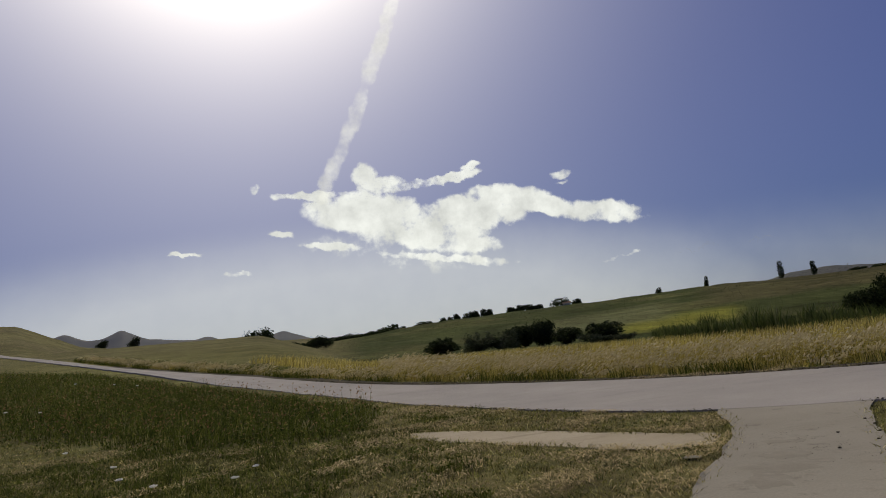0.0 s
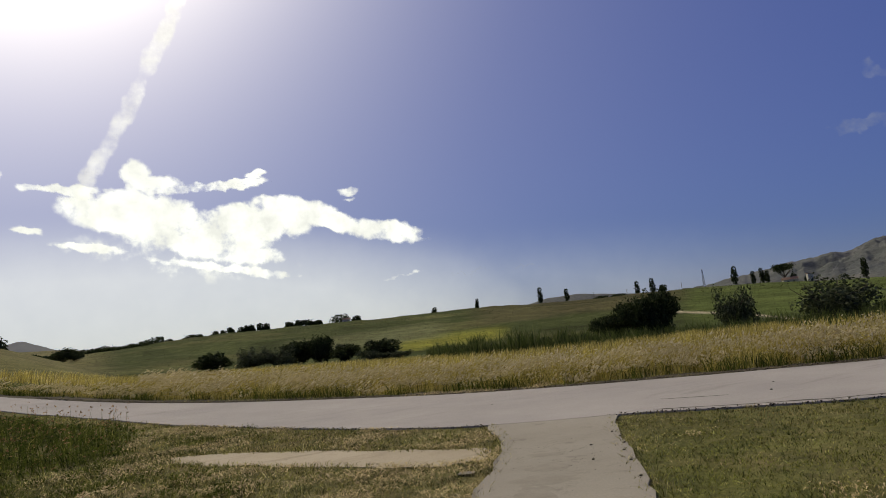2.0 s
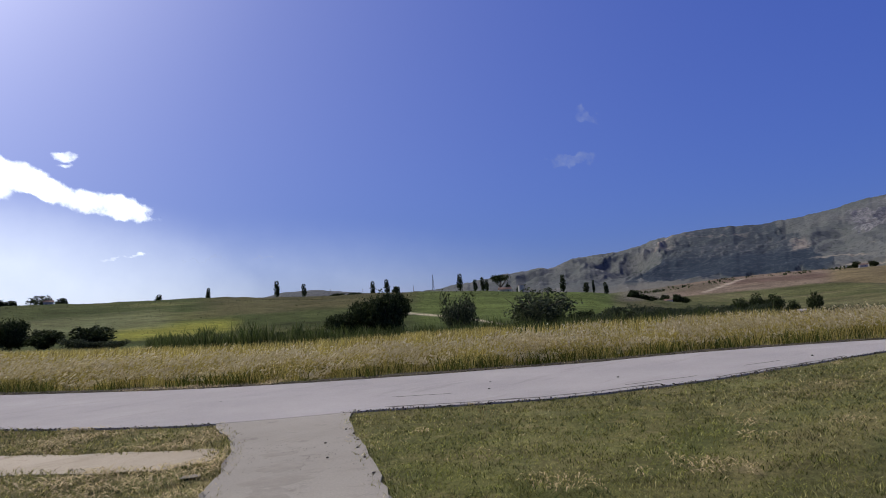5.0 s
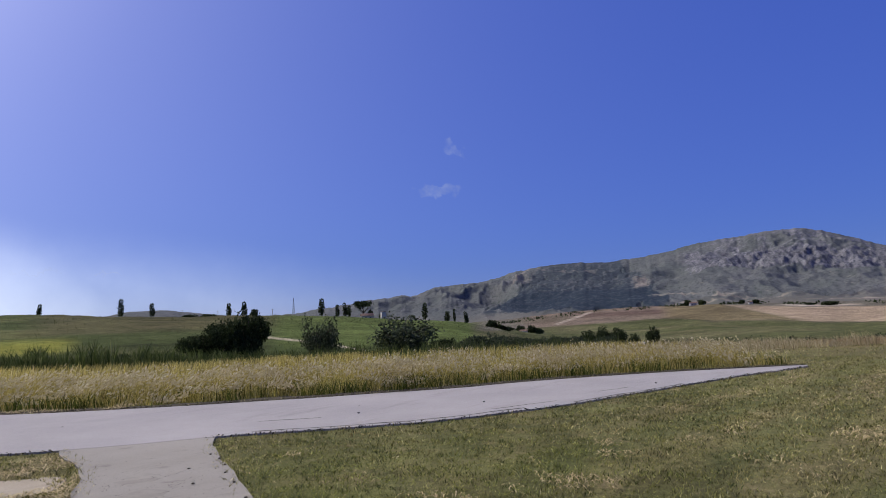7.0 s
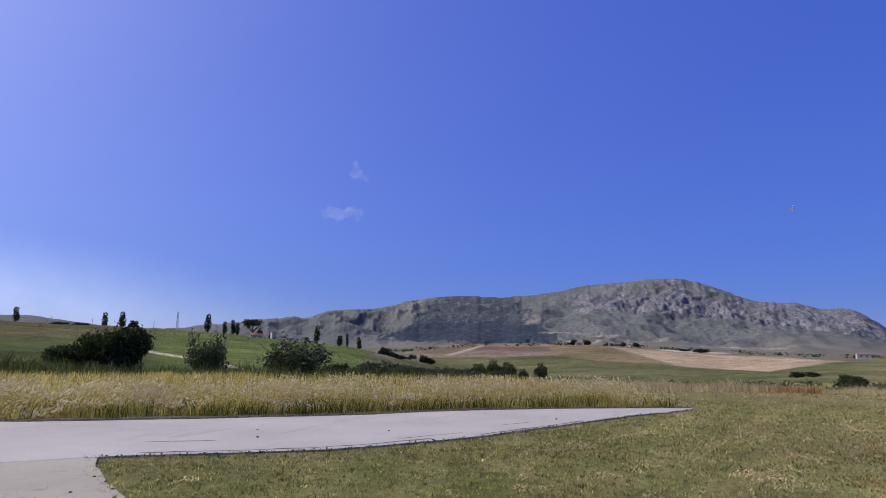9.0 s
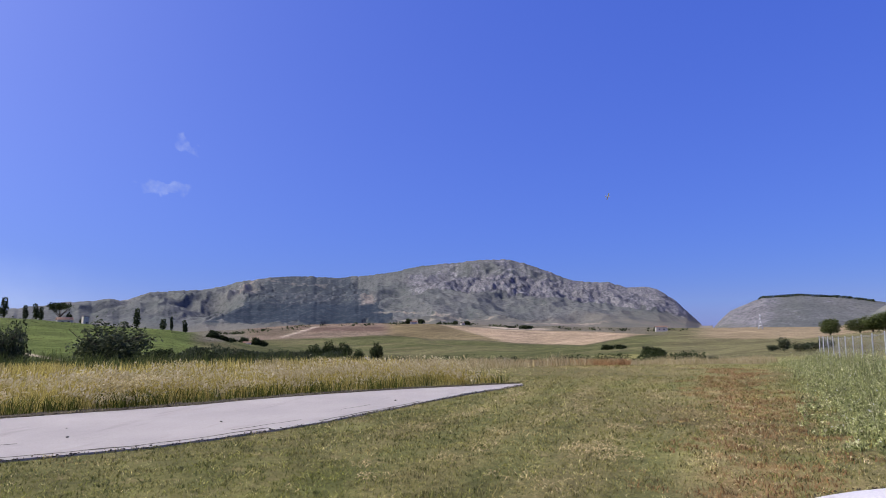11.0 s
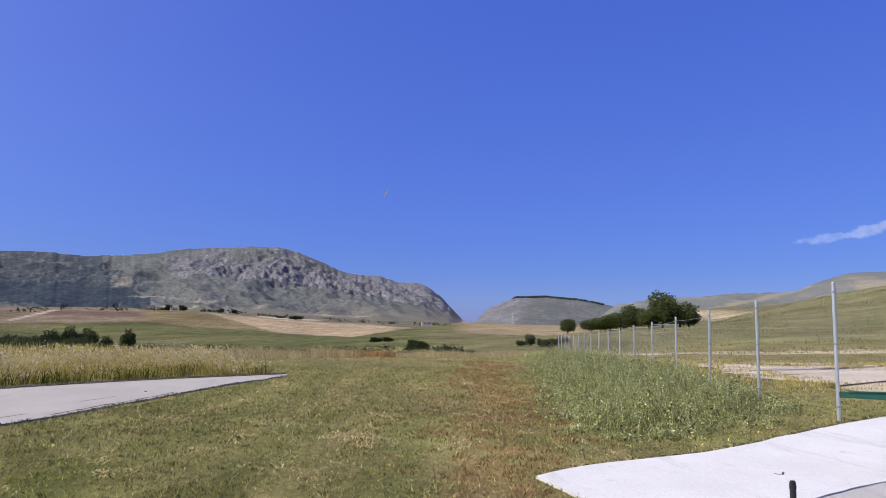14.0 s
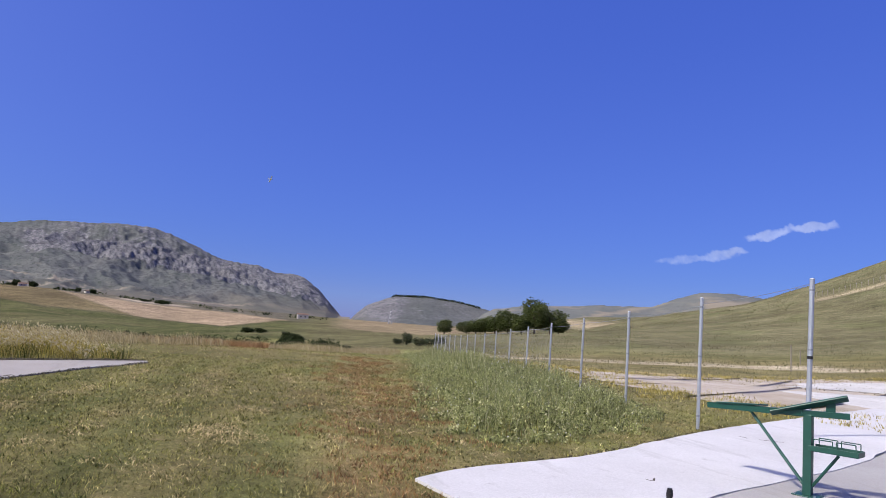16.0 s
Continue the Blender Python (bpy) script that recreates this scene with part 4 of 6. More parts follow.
CLOUD = cloud_material("sunlit_cloud", 2.15, (0.90, 0.945, 1), 0.92, 1.05, 0.3, 0.3)
VEIL = cloud_material("haze_cloud", 2.1, (0.93, 0.97, 1), 0.72, 0.02, 1.0)
TRAIL = cloud_material("vapour_trail", 2.2, (0.96, 0.985, 1), 0.55, 0.7)
WISP = cloud_material("wisp_cloud", 0.8, (0.85, 0.92, 1), 0.22, 0.8)
THIN = cloud_material("thin_cloud", 1.1, (0.90, 0.94, 1), 0.3, 0.5)
cloud("cloud", "bright white ragged cumulus bank", -20, 24, 4.5, 19, [
    (-2.4, 12.4, 5.2, 1.75, -0.14, 1.0), (-2.8, 15.6, 1.15, 1.05, 0, 0.95), (-1.2, 14.6, 2.2, 0.8, -0.1, 0.9), (-7.6, 14.35, 3.0, 0.38, -0.06, 0.9), (2.8, 14.35, 4.4, 0.42, 0.05, 0.9), (6.2, 11.2, 4.2, 1.5, -0.08, 1.0),
    (9.6, 12.2, 3.2, 0.95, -0.18, 1.0), (12.4, 11.0, 3.0, 0.85, -0.28, 1.0), (17.0, 9.55, 3.7, 1.0, -0.20, 1.0), (1.8, 10.0, 5.4, 1.25, -0.12, 0.95), (4.8, 8.7, 4.0, 0.75, -0.12, 0.85), (-6.2, 9.9, 2.6, 0.32, -0.16, 0.75),
    (3.4, 7.7, 6.2, 0.34, -0.20, 0.75), (7.4, 6.7, 2.0, 0.3, -0.1, 0.65), (-12.3, 15.3, 0.55, 0.42, 0.5, 0.7), (14.2, 13.2, 0.95, 0.35, 0.1, 0.65), (14.0, 12.5, 0.6, 0.2, 0.2, 0.55), (6.6, 15.2, 0.85, 0.32, 0.1, 0.75), (-18.5, 10.4, 1.5, 0.16, -0.1, 0.62),
    (-13.8, 8.4, 1.7, 0.24, -0.08, 0.66), (-10.4, 11.35, 0.8, 0.28, -0.2, 0.62), (18.0, 5.6, 2.0, 0.14, 0.12, 0.55), (1.0, 8.6, 9, 1.6, -0.12, 0.34)], CLOUD, warp=0.4)
slope = (29.1 - 14.9) / (1.4 + 6.6)
cloud("cloud", "broad white condensation trail reaching up from the cloud bank", -10, 9, 13.5, 38, [(-6.2 + k * 0.62, 15.0 + k * 0.62 * slope, 0.85 - 0.02 * k, 1.3, slope * 0.55, 0.8 - 0.006 * k) for k in range(22)], TRAIL, 0.15, 4700, 0.35)
cloud("cloud", "thin veil of haze low beneath the cloud bank", -66, 66, -1, 16, [(-8, 0.5, 40, 11.0, 0, 0.62), (8, 0, 50, 9.5, 0, 0.38)], VEIL, 0.25, 4720, 0.0)
cloud("cloud", "small thin white clouds low over the hills", 122, 142, 5, 12, [(128.2, 7.1, 3.0, 0.4, 0.12, 0.62), (130.8, 7.7, 1.3, 0.32, 0.1, 0.68), (133.6, 9.1, 1.7, 0.42, 0.2, 0.9), (136.6, 9.7, 1.6, 0.3, 0.05, 0.75)], THIN, 0.1, 4700, 0.5)
cloud("cloud", "faint high wisp of cloud", 50, 62, 9, 18, [(56.6, 14.9, 1.1, 0.7, -0.7, 0.55), (55.2, 11.5, 1.9, 0.45, 0.06, 0.5)], WISP)
cloud("cloud", "faint streaks of low cloud", 20, 36, 4, 9, [(24.5, 5.2, 2.6, 0.14, 0.02, 0.42), (28.5, 5.0, 1.8, 0.12, -0.02, 0.5)], WISP)


# ---- grasses ----
def scatter(n, x0, x1, y0, y1):
    return rng.uniform(x0, x1, n), rng.uniform(y0, y1, n)


def along(line, n, lo, hi, power=1.0):
    """Random places beside a line, at lo to hi metres to its left."""
    s = np.r_[0, np.cumsum(np.hypot(*np.diff(line, axis=0).T))]
    u = rng.uniform(0, 1, n) * s[-1]
    x, y = np.interp(u, s, line[:, 0]), np.interp(u, s, line[:, 1])
    t = np.gradient(line, axis=0)
    t /= np.linalg.norm(t, axis=1, keepdims=True)
    tx, ty = np.interp(u, s, t[:, 0]), np.interp(u, s, t[:, 1])
    d = lo + (hi - lo) * rng.uniform(0, 1, n) ** power
    return x - ty * d, y + tx * d, d, u


def stuff(name, me, label, category):
    return tagged(new(name, me), label, category, kind="stuff")


def plumes(name, tips, size, mat, heading):
    """Drooping seed heads at the tips of stalks: two crossed slim rhombs each."""
    n = len(tips)
    h = heading + rng.normal(0, 0.4, n)
    s = (size * rng.uniform(0.7, 1.3, n))[:, None]
    way = np.stack([np.cos(h) * 0.75, np.sin(h) * 0.75, rng.uniform(-0.25, 0.6, n)], -1)
    side = np.stack([-np.sin(h), np.cos(h), 0 * h], -1)
    up = np.cross(way, side)
    v, f = [], []
    for k, q in enumerate((side, up)):
        v.append(np.stack([tips - way * s * 0.3, tips + way * s * 0.35 + q * s * 0.16, tips + way * s, tips + way * s * 0.35 - q * s * 0.16], 1).reshape(-1, 3))
        i = np.arange(n)[:, None] * 4 + k * n * 4
        f.append(np.concatenate([i + [0, 1, 2], i + [0, 2, 3]], 0))
    return tri_mesh(name, np.concatenate(v), np.concatenate(f), mat)


WIND = 0.5
NEARFAR = FAR_LINE[np.hypot(FAR_LINE[:, 0], FAR_LINE[:, 1]) < 78]
# bare dark soil between the runway and the tall grass
verge = NEARFAR[np.hypot(NEARFAR[:, 0], NEARFAR[:, 1]) < 60]
t = np.gradient(verge, axis=0)
t /= np.linalg.norm(t, axis=1, keepdims=True)
out = np.stack([-t[:, 1], t[:, 0]], -1)
wide = 1.05 + 0.22 * value_noise(verge[:, 0], verge[:, 1], 3.0, 106)
rows = np.stack([verge + out * (wide * k - 0.03)[:, None] for k in (0.0, 0.3, 0.65, 1.0)], 1)
me = grid_mesh("verge_soil", rows[..., 0], rows[..., 1], land_height(rows[..., 0], rows[..., 1]) + np.array([0.034, 0.030, 0.022, 0.004]), SOIL)
if me.polygons[0].normal.z < 0:
    me.flip_normals()
tagged(new("verge_soil", me), "strip of bare dark soil beside the concrete runway", "soil", kind="structure")
# tall dry grass along the far side of the runway
x, y, d, u = along(NEARFAR, 105000, 0.85, 5.9, 1.3)
keep = (value_noise(x, y, 2.6, 61) + rng.normal(0, 0.5, len(x)) > -0.75) & ((x > -2) | (d < 2.0))
x, y, d = x[keep], y[keep], d[keep]
h = (0.24 + 0.28 * np.clip((d - 0.4) / 1.8, 0, 1) + 0.15 * value_noise(x, y, 3.0, 62) + 0.08 * value_noise(x, y, 0.7, 102)) * rng.uniform(0.7, 1.2, len(x)) * np.where(x < -2, 0.7, 1)
me, tip = blades("dry_grass", x, y, land_height(x, y), h, rng.uniform(0.005, 0.012, len(x)), DRY, 0.5, WIND)
stuff("dry_grass", me, "tall straw-coloured grass along the runway's edge", "grass")
pick = rng.uniform(size=len(tip)) < np.clip(0.42 + 0.3 * value_noise(x, y, 4, 105), 0.08, 0.8)
stuff("grass_plumes", plumes("grass_plumes", tip[pick], 0.15, PLUME, WIND), "pale feathery seed heads of tall grass", "grass")
x, y, d, u = along(NEARFAR, 30000, 0.62, 3.4, 1.8)
keep = value_noise(x, y, 7, 63) + 0.5 * value_noise(x, y, 2, 101) + rng.normal(0, 0.4, len(x)) > -0.15
x, y = x[keep], y[keep]
me, _ = blades("green_undergrowth", x, y, land_height(x, y), rng.uniform(0.12, 0.46, len(x)), rng.uniform(0.010, 0.024, len(x)), DARKWEED, 0.45)
stuff("green_undergrowth", me, "short green growth under tall dry grass", "grass")
# the same grass, thinner, down into the valley
x, y, d, u = along(NEARFAR[np.hypot(NEARFAR[:, 0], NEARFAR[:, 1]) < 45], 26000, 5.0, 24.0, 1.2)
me, tip = blades("valley_grass", x, y, land_height(x, y), rng.uniform(0.3, 0.7, len(x)), rng.uniform(0.02, 0.04, len(x)), DRY, 0.3, WIND)
stuff("valley_grass", me, "thin tall dry grass beyond the runway", "grass")
# dry grass past the runway's end
n = 42000
a, r = np.radians(rng.uniform(62, 104, n)), rng.uniform(0, 1, n)
r = np.interp(np.degrees(a), [62, 76, 86, 92, 99], [24, 27, 33, 40, 46]) + r * 16
x, y = r * np.sin(a), r * np.cos(a)
keep = value_noise(x, y, 4, 64) + rng.normal(0, 0.5, n) > -0.3
x, y = x[keep], y[keep]
me, tip = blades("dry_grass", x, y, land_height(x, y), rng.uniform(0.15, 0.5, len(x)) * (1 + 0.4 * value_noise(x, y, 5, 93)), rng.uniform(0.012, 0.03, len(x)), PALEGRASS, 0.6, WIND)
stuff("dry_grass", me, "low dry grass beyond the runway's end", "grass")
n = 5000
a, r = np.radians(rng.uniform(83.5, 93, n)), rng.uniform(38, 44, n)
x, y = r * np.sin(a), r * np.cos(a)
me, _ = blades("rust_grass", x, y, land_height(x, y), rng.uniform(0.15, 0.45, n), rng.uniform(0.015, 0.035, n), RUST, 0.5)
stuff("rust_grass", me, "strip of rust-red dead grass", "grass")
def rim_distance(x, y, poly):
    """How far points lie from a polygon's rim."""
    best = np.full(np.shape(x), 1e9)
    for (x0, y0), (x1, y1) in zip(poly, poly[1:] + poly[:1]):
        t = np.clip(((x - x0) * (x1 - x0) + (y - y0) * (y1 - y0)) / ((x1 - x0) ** 2 + (y1 - y0) ** 2), 0, 1)
        best = np.minimum(best, np.hypot(x - x0 - t * (x1 - x0), y - y0 - t * (y1 - y0)))
    return best


# green weeds towards the sun
WEEDS_LEFT = [(-1.0, 18.9), (-1.15, 16.8), (-1.3, 14.9), (-1.9, 13.6), (-3.5, 14.2), (-5.3, 14.6), (-9.9, 18.0), (-13, 20.5), (-28, 36), (-36, 58), (-22, 46.5), (-13, 35), (-7.0, 27.5), (-3.2, 22.4)]
x, y = scatter(150000, -34, -1, 13, 58)
r = np.hypot(x, y)
keep = inside(x + 0.35 * value_noise(x, y, 2.0, 87), y + 0.45 * value_noise(x, y, 1.6, 88), WEEDS_LEFT) & (rng.uniform(size=len(x)) < np.clip(26 / r, 0, 1) ** 1.2)
x, y = x[keep], y[keep]
low = np.clip(0.5 + 0.45 * value_noise(x, y, 3.0, 65) + 0.25 * value_noise(x, y, 0.8, 85), 0.1, 1.2)
h = (0.12 + 0.36 * low) * rng.uniform(0.45, 1.25, len(x)) * np.clip(0.3 + rim_distance(x, y, WEEDS_LEFT) / 1.4, 0, 1)
me, tip = blades("green_weeds", x, y, land_height(x, y), h, rng.uniform(0.010, 0.024, len(x)), DARKWEED, 0.45)
stuff("green_weeds", me, "dense dark green weeds beside the runway", "weeds")
at = np.stack([x, y, land_height(x, y)], -1)
v, f = leaves(at + (tip - at) * rng.uniform(0.3, 1.0, len(x))[:, None] + rng.normal(0, 0.025, at.shape), 0.035, 0.3)
stuff("weed_leaves", tri_mesh("weed_leaves", v, f, DARKWEED), "dark green leaves of low weeds", "weeds")
xs, ys = scatter(2600, -16, -0.8, 13, 30)
keep = inside(xs, ys, WEEDS_LEFT) & (value_noise(xs, ys, 2.0, 86) > -0.1)
xs, ys = xs[keep], ys[keep]
me, tops = blades("flower_stalks", xs, ys, land_height(xs, ys), rng.uniform(0.35, 0.72, len(xs)), rng.uniform(0.006, 0.010, len(xs)), DARKWEED, 0.15)
stuff("flower_stalks", me, "thin stalks standing over green weeds", "weeds")
v, f = leaves(np.repeat(tops, 5, 0) + rng.normal(0, 0.014, (len(tops) * 5, 3)), 0.02)
stuff("flower_heads", tri_mesh("flower_heads", v, f, RUST), "small brown flower heads on thin stalks", "weeds")
pick = rng.uniform(size=len(tip)) < 0.07
stuff("weed_seed_heads", plumes("weed_seed_heads", tip[pick], 0.07, RUST, WIND), "brown seed heads over green weeds", "weeds")
# green weeds before the fence
WEEDS_RIGHT = [(10.4, -3.1), (9.9, -3.9), (10.6, -5.3), (12.2, -7.9), (14.5, -9.6), (18.0, -10.8), (24, -12), (31, -13), (40, -14), (42, -10), (31, -8.4), (22, -6.2), (15.5, -4.4)]
x, y = scatter(190000, 9, 42, -14, -2)
r = np.hypot(x, y)
keep = inside(x + 0.5 * value_noise(x, y, 2.2, 103), y + 0.45 * value_noise(x, y, 1.5, 104), WEEDS_RIGHT) & (rng.uniform(size=len(x)) < np.clip(16 / r, 0, 1)) & (value_noise(x, y, 1.8, 66) + rng.normal(0, 0.5, len(x)) > -0.7)
x, y = x[keep], y[keep]
inner = np.clip(0.2 + rim_distance(x, y, WEEDS_RIGHT) / 2.0, 0, 1)
clumps = np.clip(0.55 + 0.4 * value_noise(x, y, 2.3, 67) + 0.25 * value_noise(x, y, 0.7, 84), 0.12, 1.15)
h = 0.92 * clumps * rng.uniform(0.5, 1.2, len(x)) * inner
me, tip = blades("tall_weeds", x, y, land_height(x, y), np.clip(h, 0.06, 0.95), rng.uniform(0.006, 0.016, len(x)), WEED, 0.4)
stuff("tall_weeds", me, "tall light green weeds before the fence", "weeds")
pick = rng.integers(0, len(tip), int(len(tip) * 1.3))
rise = rng.uniform(0.25, 1.0, len(pick))
at = np.stack([x[pick], y[pick], land_height(x[pick], y[pick])], -1)
v, f = leaves(at + (tip[pick] - at) * rise[:, None] + rng.normal(0, 0.025, at.shape), 0.029, 0.3)
stuff("weed_leaves", tri_mesh("weed_leaves", v, f, WEED), "small light green leaves of tall weeds", "weeds")
pick = rng.uniform(size=len(tip)) < 0.02
v, f = leaves(tip[pick] + [0, 0, 0.02], 0.017, 0.0)
stuff("weed_flowers", tri_mesh("weed_flowers", v, f, FLOWER), "small white flower heads over the weeds", "flowers")
x, y = scatter(9000, 9, 22, -12.5, -2)
keep = inside(x, y, WEEDS_RIGHT)
x, y = x[keep], y[keep]
x, y = x[::3], y[::3]
h = rng.uniform(0.2, 0.5, len(x)) * np.clip(0.2 + rim_distance(x, y, WEEDS_RIGHT) / 2.4, 0, 1)
me, _ = blades("dry_weeds", x, y, land_height(x, y), h, rng.uniform(0.006, 0.014, len(x)), DRY, 0.35)
stuff("dry_weeds", me, "dry stalks among green weeds", "weeds")
# mown grass
n = 470000
r = 3.2 + 23 * rng.uniform(0, 1, n) ** 1.35
a = np.radians(rng.uniform(-42, 142, n))
x, y = r * np.sin(a), r * np.cos(a)
clump = value_noise(x, y, 0.9, 68, 3) + 0.7 * value_noise(x, y, 0.25, 89, 2) + rng.normal(0, 0.5, len(x))
keep = ~bare(x, y) & (clump > -0.8) & ~inside(x, y, WEEDS_LEFT) & ~inside(x, y, WEEDS_RIGHT)
x, y, clump = x[keep], y[keep], clump[keep]
r = np.hypot(x, y)
h = (0.030 + 0.014 * np.clip(clump, -1, 2)) * rng.uniform(0.6, 1.6, len(x))
h *= np.where((np.degrees(np.arctan2(x, y)) < 14) & (r > 8), 1.5, 1.0)
w = rng.uniform(0.004, 0.010, len(x)) * np.clip(r / 6, 0.7, 2.4)
damp = (band(np.degrees(np.arctan2(x, y)), 36, 72, 14) * np.clip((11 - r) / 4, 0, 1) + 0.35 * value_noise(x, y, 2.4, 107) > rng.uniform(0.2, 0.8, len(x)))
for mat, sel, label in ((LAWN, ~damp, "short mown grass, green and dry"), (LUSH, damp, "short dark green mown grass")):
    me, _ = blades("mown_grass", x[sel], y[sel], land_height(x[sel], y[sel]), np.clip(h[sel], 0.015, 0.16), w[sel], mat, 0.95)
    stuff("mown_grass", me, label, "grass")
# coarser tufts farther off
n = 150000
r = np.sqrt(rng.uniform(10**2, 40**2, n))
a = np.radians(rng.uniform(-10, 118, n))
x, y = r * np.sin(a), r * np.cos(a)
keep = ~bare(x, y) & (value_noise(x, y, 1.1, 81, 3) + rng.normal(0, 0.5, n) > 0.15) & ~inside(x, y, WEEDS_RIGHT) & ~inside(x, y, WEEDS_LEFT)
x, y = x[keep], y[keep]
me, _ = blades("grass_tufts", x, y, land_height(x, y), rng.uniform(0.03, 0.085, len(x)), rng.uniform(0.010, 0.028, len(x)), LAWN, 0.9)
stuff("grass_tufts", me, "uneven tufts in the mown grass", "grass")
for name, label, a0, a1, r0, r1, n, mat in (("slope_tufts", "pale tufts of grass on the slope behind the fence", 108, 146, 66, 330, 42000, SLOPEGRASS), ("slope_tufts", "dry tufts of grass on the slope behind the fence", 108, 146, 60, 130, 16000, SLOPEGRASS),
                                            ("hill_tufts", "dark tufts of grass on the valley's far slope", -8, 66, 85, 440, 26000, HILLGRASS)):
    r, a = np.sqrt(rng.uniform(r0**2, r1**2, n)), np.radians(rng.uniform(a0, a1, n))
    x, y = r * np.sin(a), r * np.cos(a)
    keep = value_noise(x, y, 24, 82, 4) + rng.normal(0, 0.45, n) > 0.0
    x, y, r = x[keep], y[keep], r[keep]
    me, _ = blades(name, x, y, land_height(x, y), rng.uniform(0.15, 0.45, len(x)) * np.clip(r / 200, 0.6, 1.2), rng.uniform(0.04, 0.12, len(x)) * np.clip(r / 150, 0.6, 2), mat, 0.5)
    stuff(name, me, label, "grass")
# cut stalks lying on the mown ground, matted in places
CLOTS = [(4.95, 3.4, 0.4), (6.2, 2.7, 0.35), (8.2, 3.2, 0.35), (8.0, 1.35, 0.4), (10.2, 0.2, 0.45), (7.6, 2.9, 0.3), (9.4, -0.1, 0.4), (12.5, -1.6, 0.4), (10.4, -2.4, 0.35), (3.3, 7.6, 0.5), (2.2, 8.2, 0.5), (0.6, 9.0, 0.6), (-1.2, 10.4, 0.6), (1.6, 6.9, 0.4), (2.6, 6.4, 0.4)]
CLOTS += [(5.1, 5.0, 0.22), (4.7, 4.4, 0.22), (4.9, 3.8, 0.22), (4.9, 3.5, 0.22), (5.5, 5.8, 0.16), (6.2, 6.1, 0.16), (6.3, 3.3, 0.16), (5.7, 3.2, 0.22), (6.2, 2.4, 0.22), (6.9, 3.6, 0.16), (8.2, 3.2, 0.16), (6.1, 6.7, 0.16), (4.1, 4.5, 0.22), (5.1, 3.5, 0.22), (6.1, 2.6, 0.22)]
n = 260000
r = np.sqrt(rng.uniform(3.4**2, 20**2, n))
a = np.radians(rng.uniform(-42, 130, n))
x, y = r * np.sin(a), r * np.cos(a)
az_ = np.degrees(a)
clots = sum(np.exp(-((x - cx) ** 2 + (y - cy) ** 2) / cr**2) for cx, cy, cr in CLOTS)
rows = np.where(az_ < 60, np.sin((x * 0.55 - y * 0.83) * 2.1 + value_noise(x, y, 5, 69) * 1.6), np.sin(3.6 * ((x - 7.2) * 0.164 + (y + 1.6) * 0.986 + 0.25 * np.sin(x * 0.5)) + 0.8 * value_noise(x, y, 5, 69)))
want = np.where(az_ < 32, rows * 0.8 + 0.38 - 0.4 * (az_ < -6), np.where((az_ > 74) & (az_ < 112), rows * 0.6 - 0.55, rows * 0.45 - 0.85)) + 0.75 * value_noise(x, y, 1.6, 70) + 1.5 * clots
keep = (want > rng.uniform(0, 1.6, n)) & ~bare(x, y) & ~inside(x, y, WEEDS_LEFT) & ~inside(x, y, WEEDS_RIGHT)
x, y, matted = x[keep], y[keep], np.clip(clots[keep], 0, 1)
n = len(x)
t = rng.uniform(0, 2 * np.pi, n)
l, w = rng.uniform(0.04, 0.17, n) * np.clip(np.hypot(x, y) / 9, 0.5, 1) * np.where(np.arctan2(x, y) < 0.56, 1.5, 1.0), rng.uniform(0.002, 0.006, n) * np.clip(np.hypot(x, y) / 6, 0.6, 2) * (1 + 0.5 * matted)
z = land_height(x, y) + rng.uniform(0.012, 0.06, n) + 0.03 * matted
c, u_ = np.stack([x, y, z], -1), np.stack([np.cos(t), np.sin(t), rng.normal(0, 0.18, n)], -1)
s_ = np.stack([-np.sin(t), np.cos(t), 0 * t], -1)
bow = np.array([0, 0, 0.02])
v = np.stack([c - u_ * l[:, None] / 2, c + s_ * w[:, None] + bow, c + u_ * l[:, None] / 2, c - s_ * w[:, None] + bow], 1).reshape(-1, 3)
i = np.arange(n)[:, None] * 4
stuff("cut_straw", tri_mesh("cut_straw", v, np.concatenate([i + [0, 1, 3], i + [1, 2, 3]], 0), STRAW), "cut dry stalks lying in swathes on the mown ground", "straw")
# low dark broad-leaved tufts among the mown grass
n = 1500
r = np.sqrt(rng.uniform(4.0**2, 15**2, n))
a = np.radians(rng.uniform(-30, 80, n))
cx, cy, cr = r * np.sin(a), r * np.cos(a), rng.uniform(0.02, 0.10, n)
pick = np.repeat(np.arange(n), 11)
x, y = cx[pick] + rng.normal(0, 1, len(pick)) * cr[pick], cy[pick] + rng.normal(0, 1, len(pick)) * cr[pick]
keep = ~bare(x, y) & ~inside(x, y, WEEDS_LEFT) & ~inside(x, y, WEEDS_RIGHT)
x, y = x[keep], y[keep]
me, _ = blades("low_weeds", x, y, land_height(x, y), rng.uniform(0.025, 0.065, len(x)), rng.uniform(0.005, 0.012, len(x)), GREENBLADE, 0.9)
stuff("low_weeds", me, "low dark green weeds among the mown grass", "weeds")
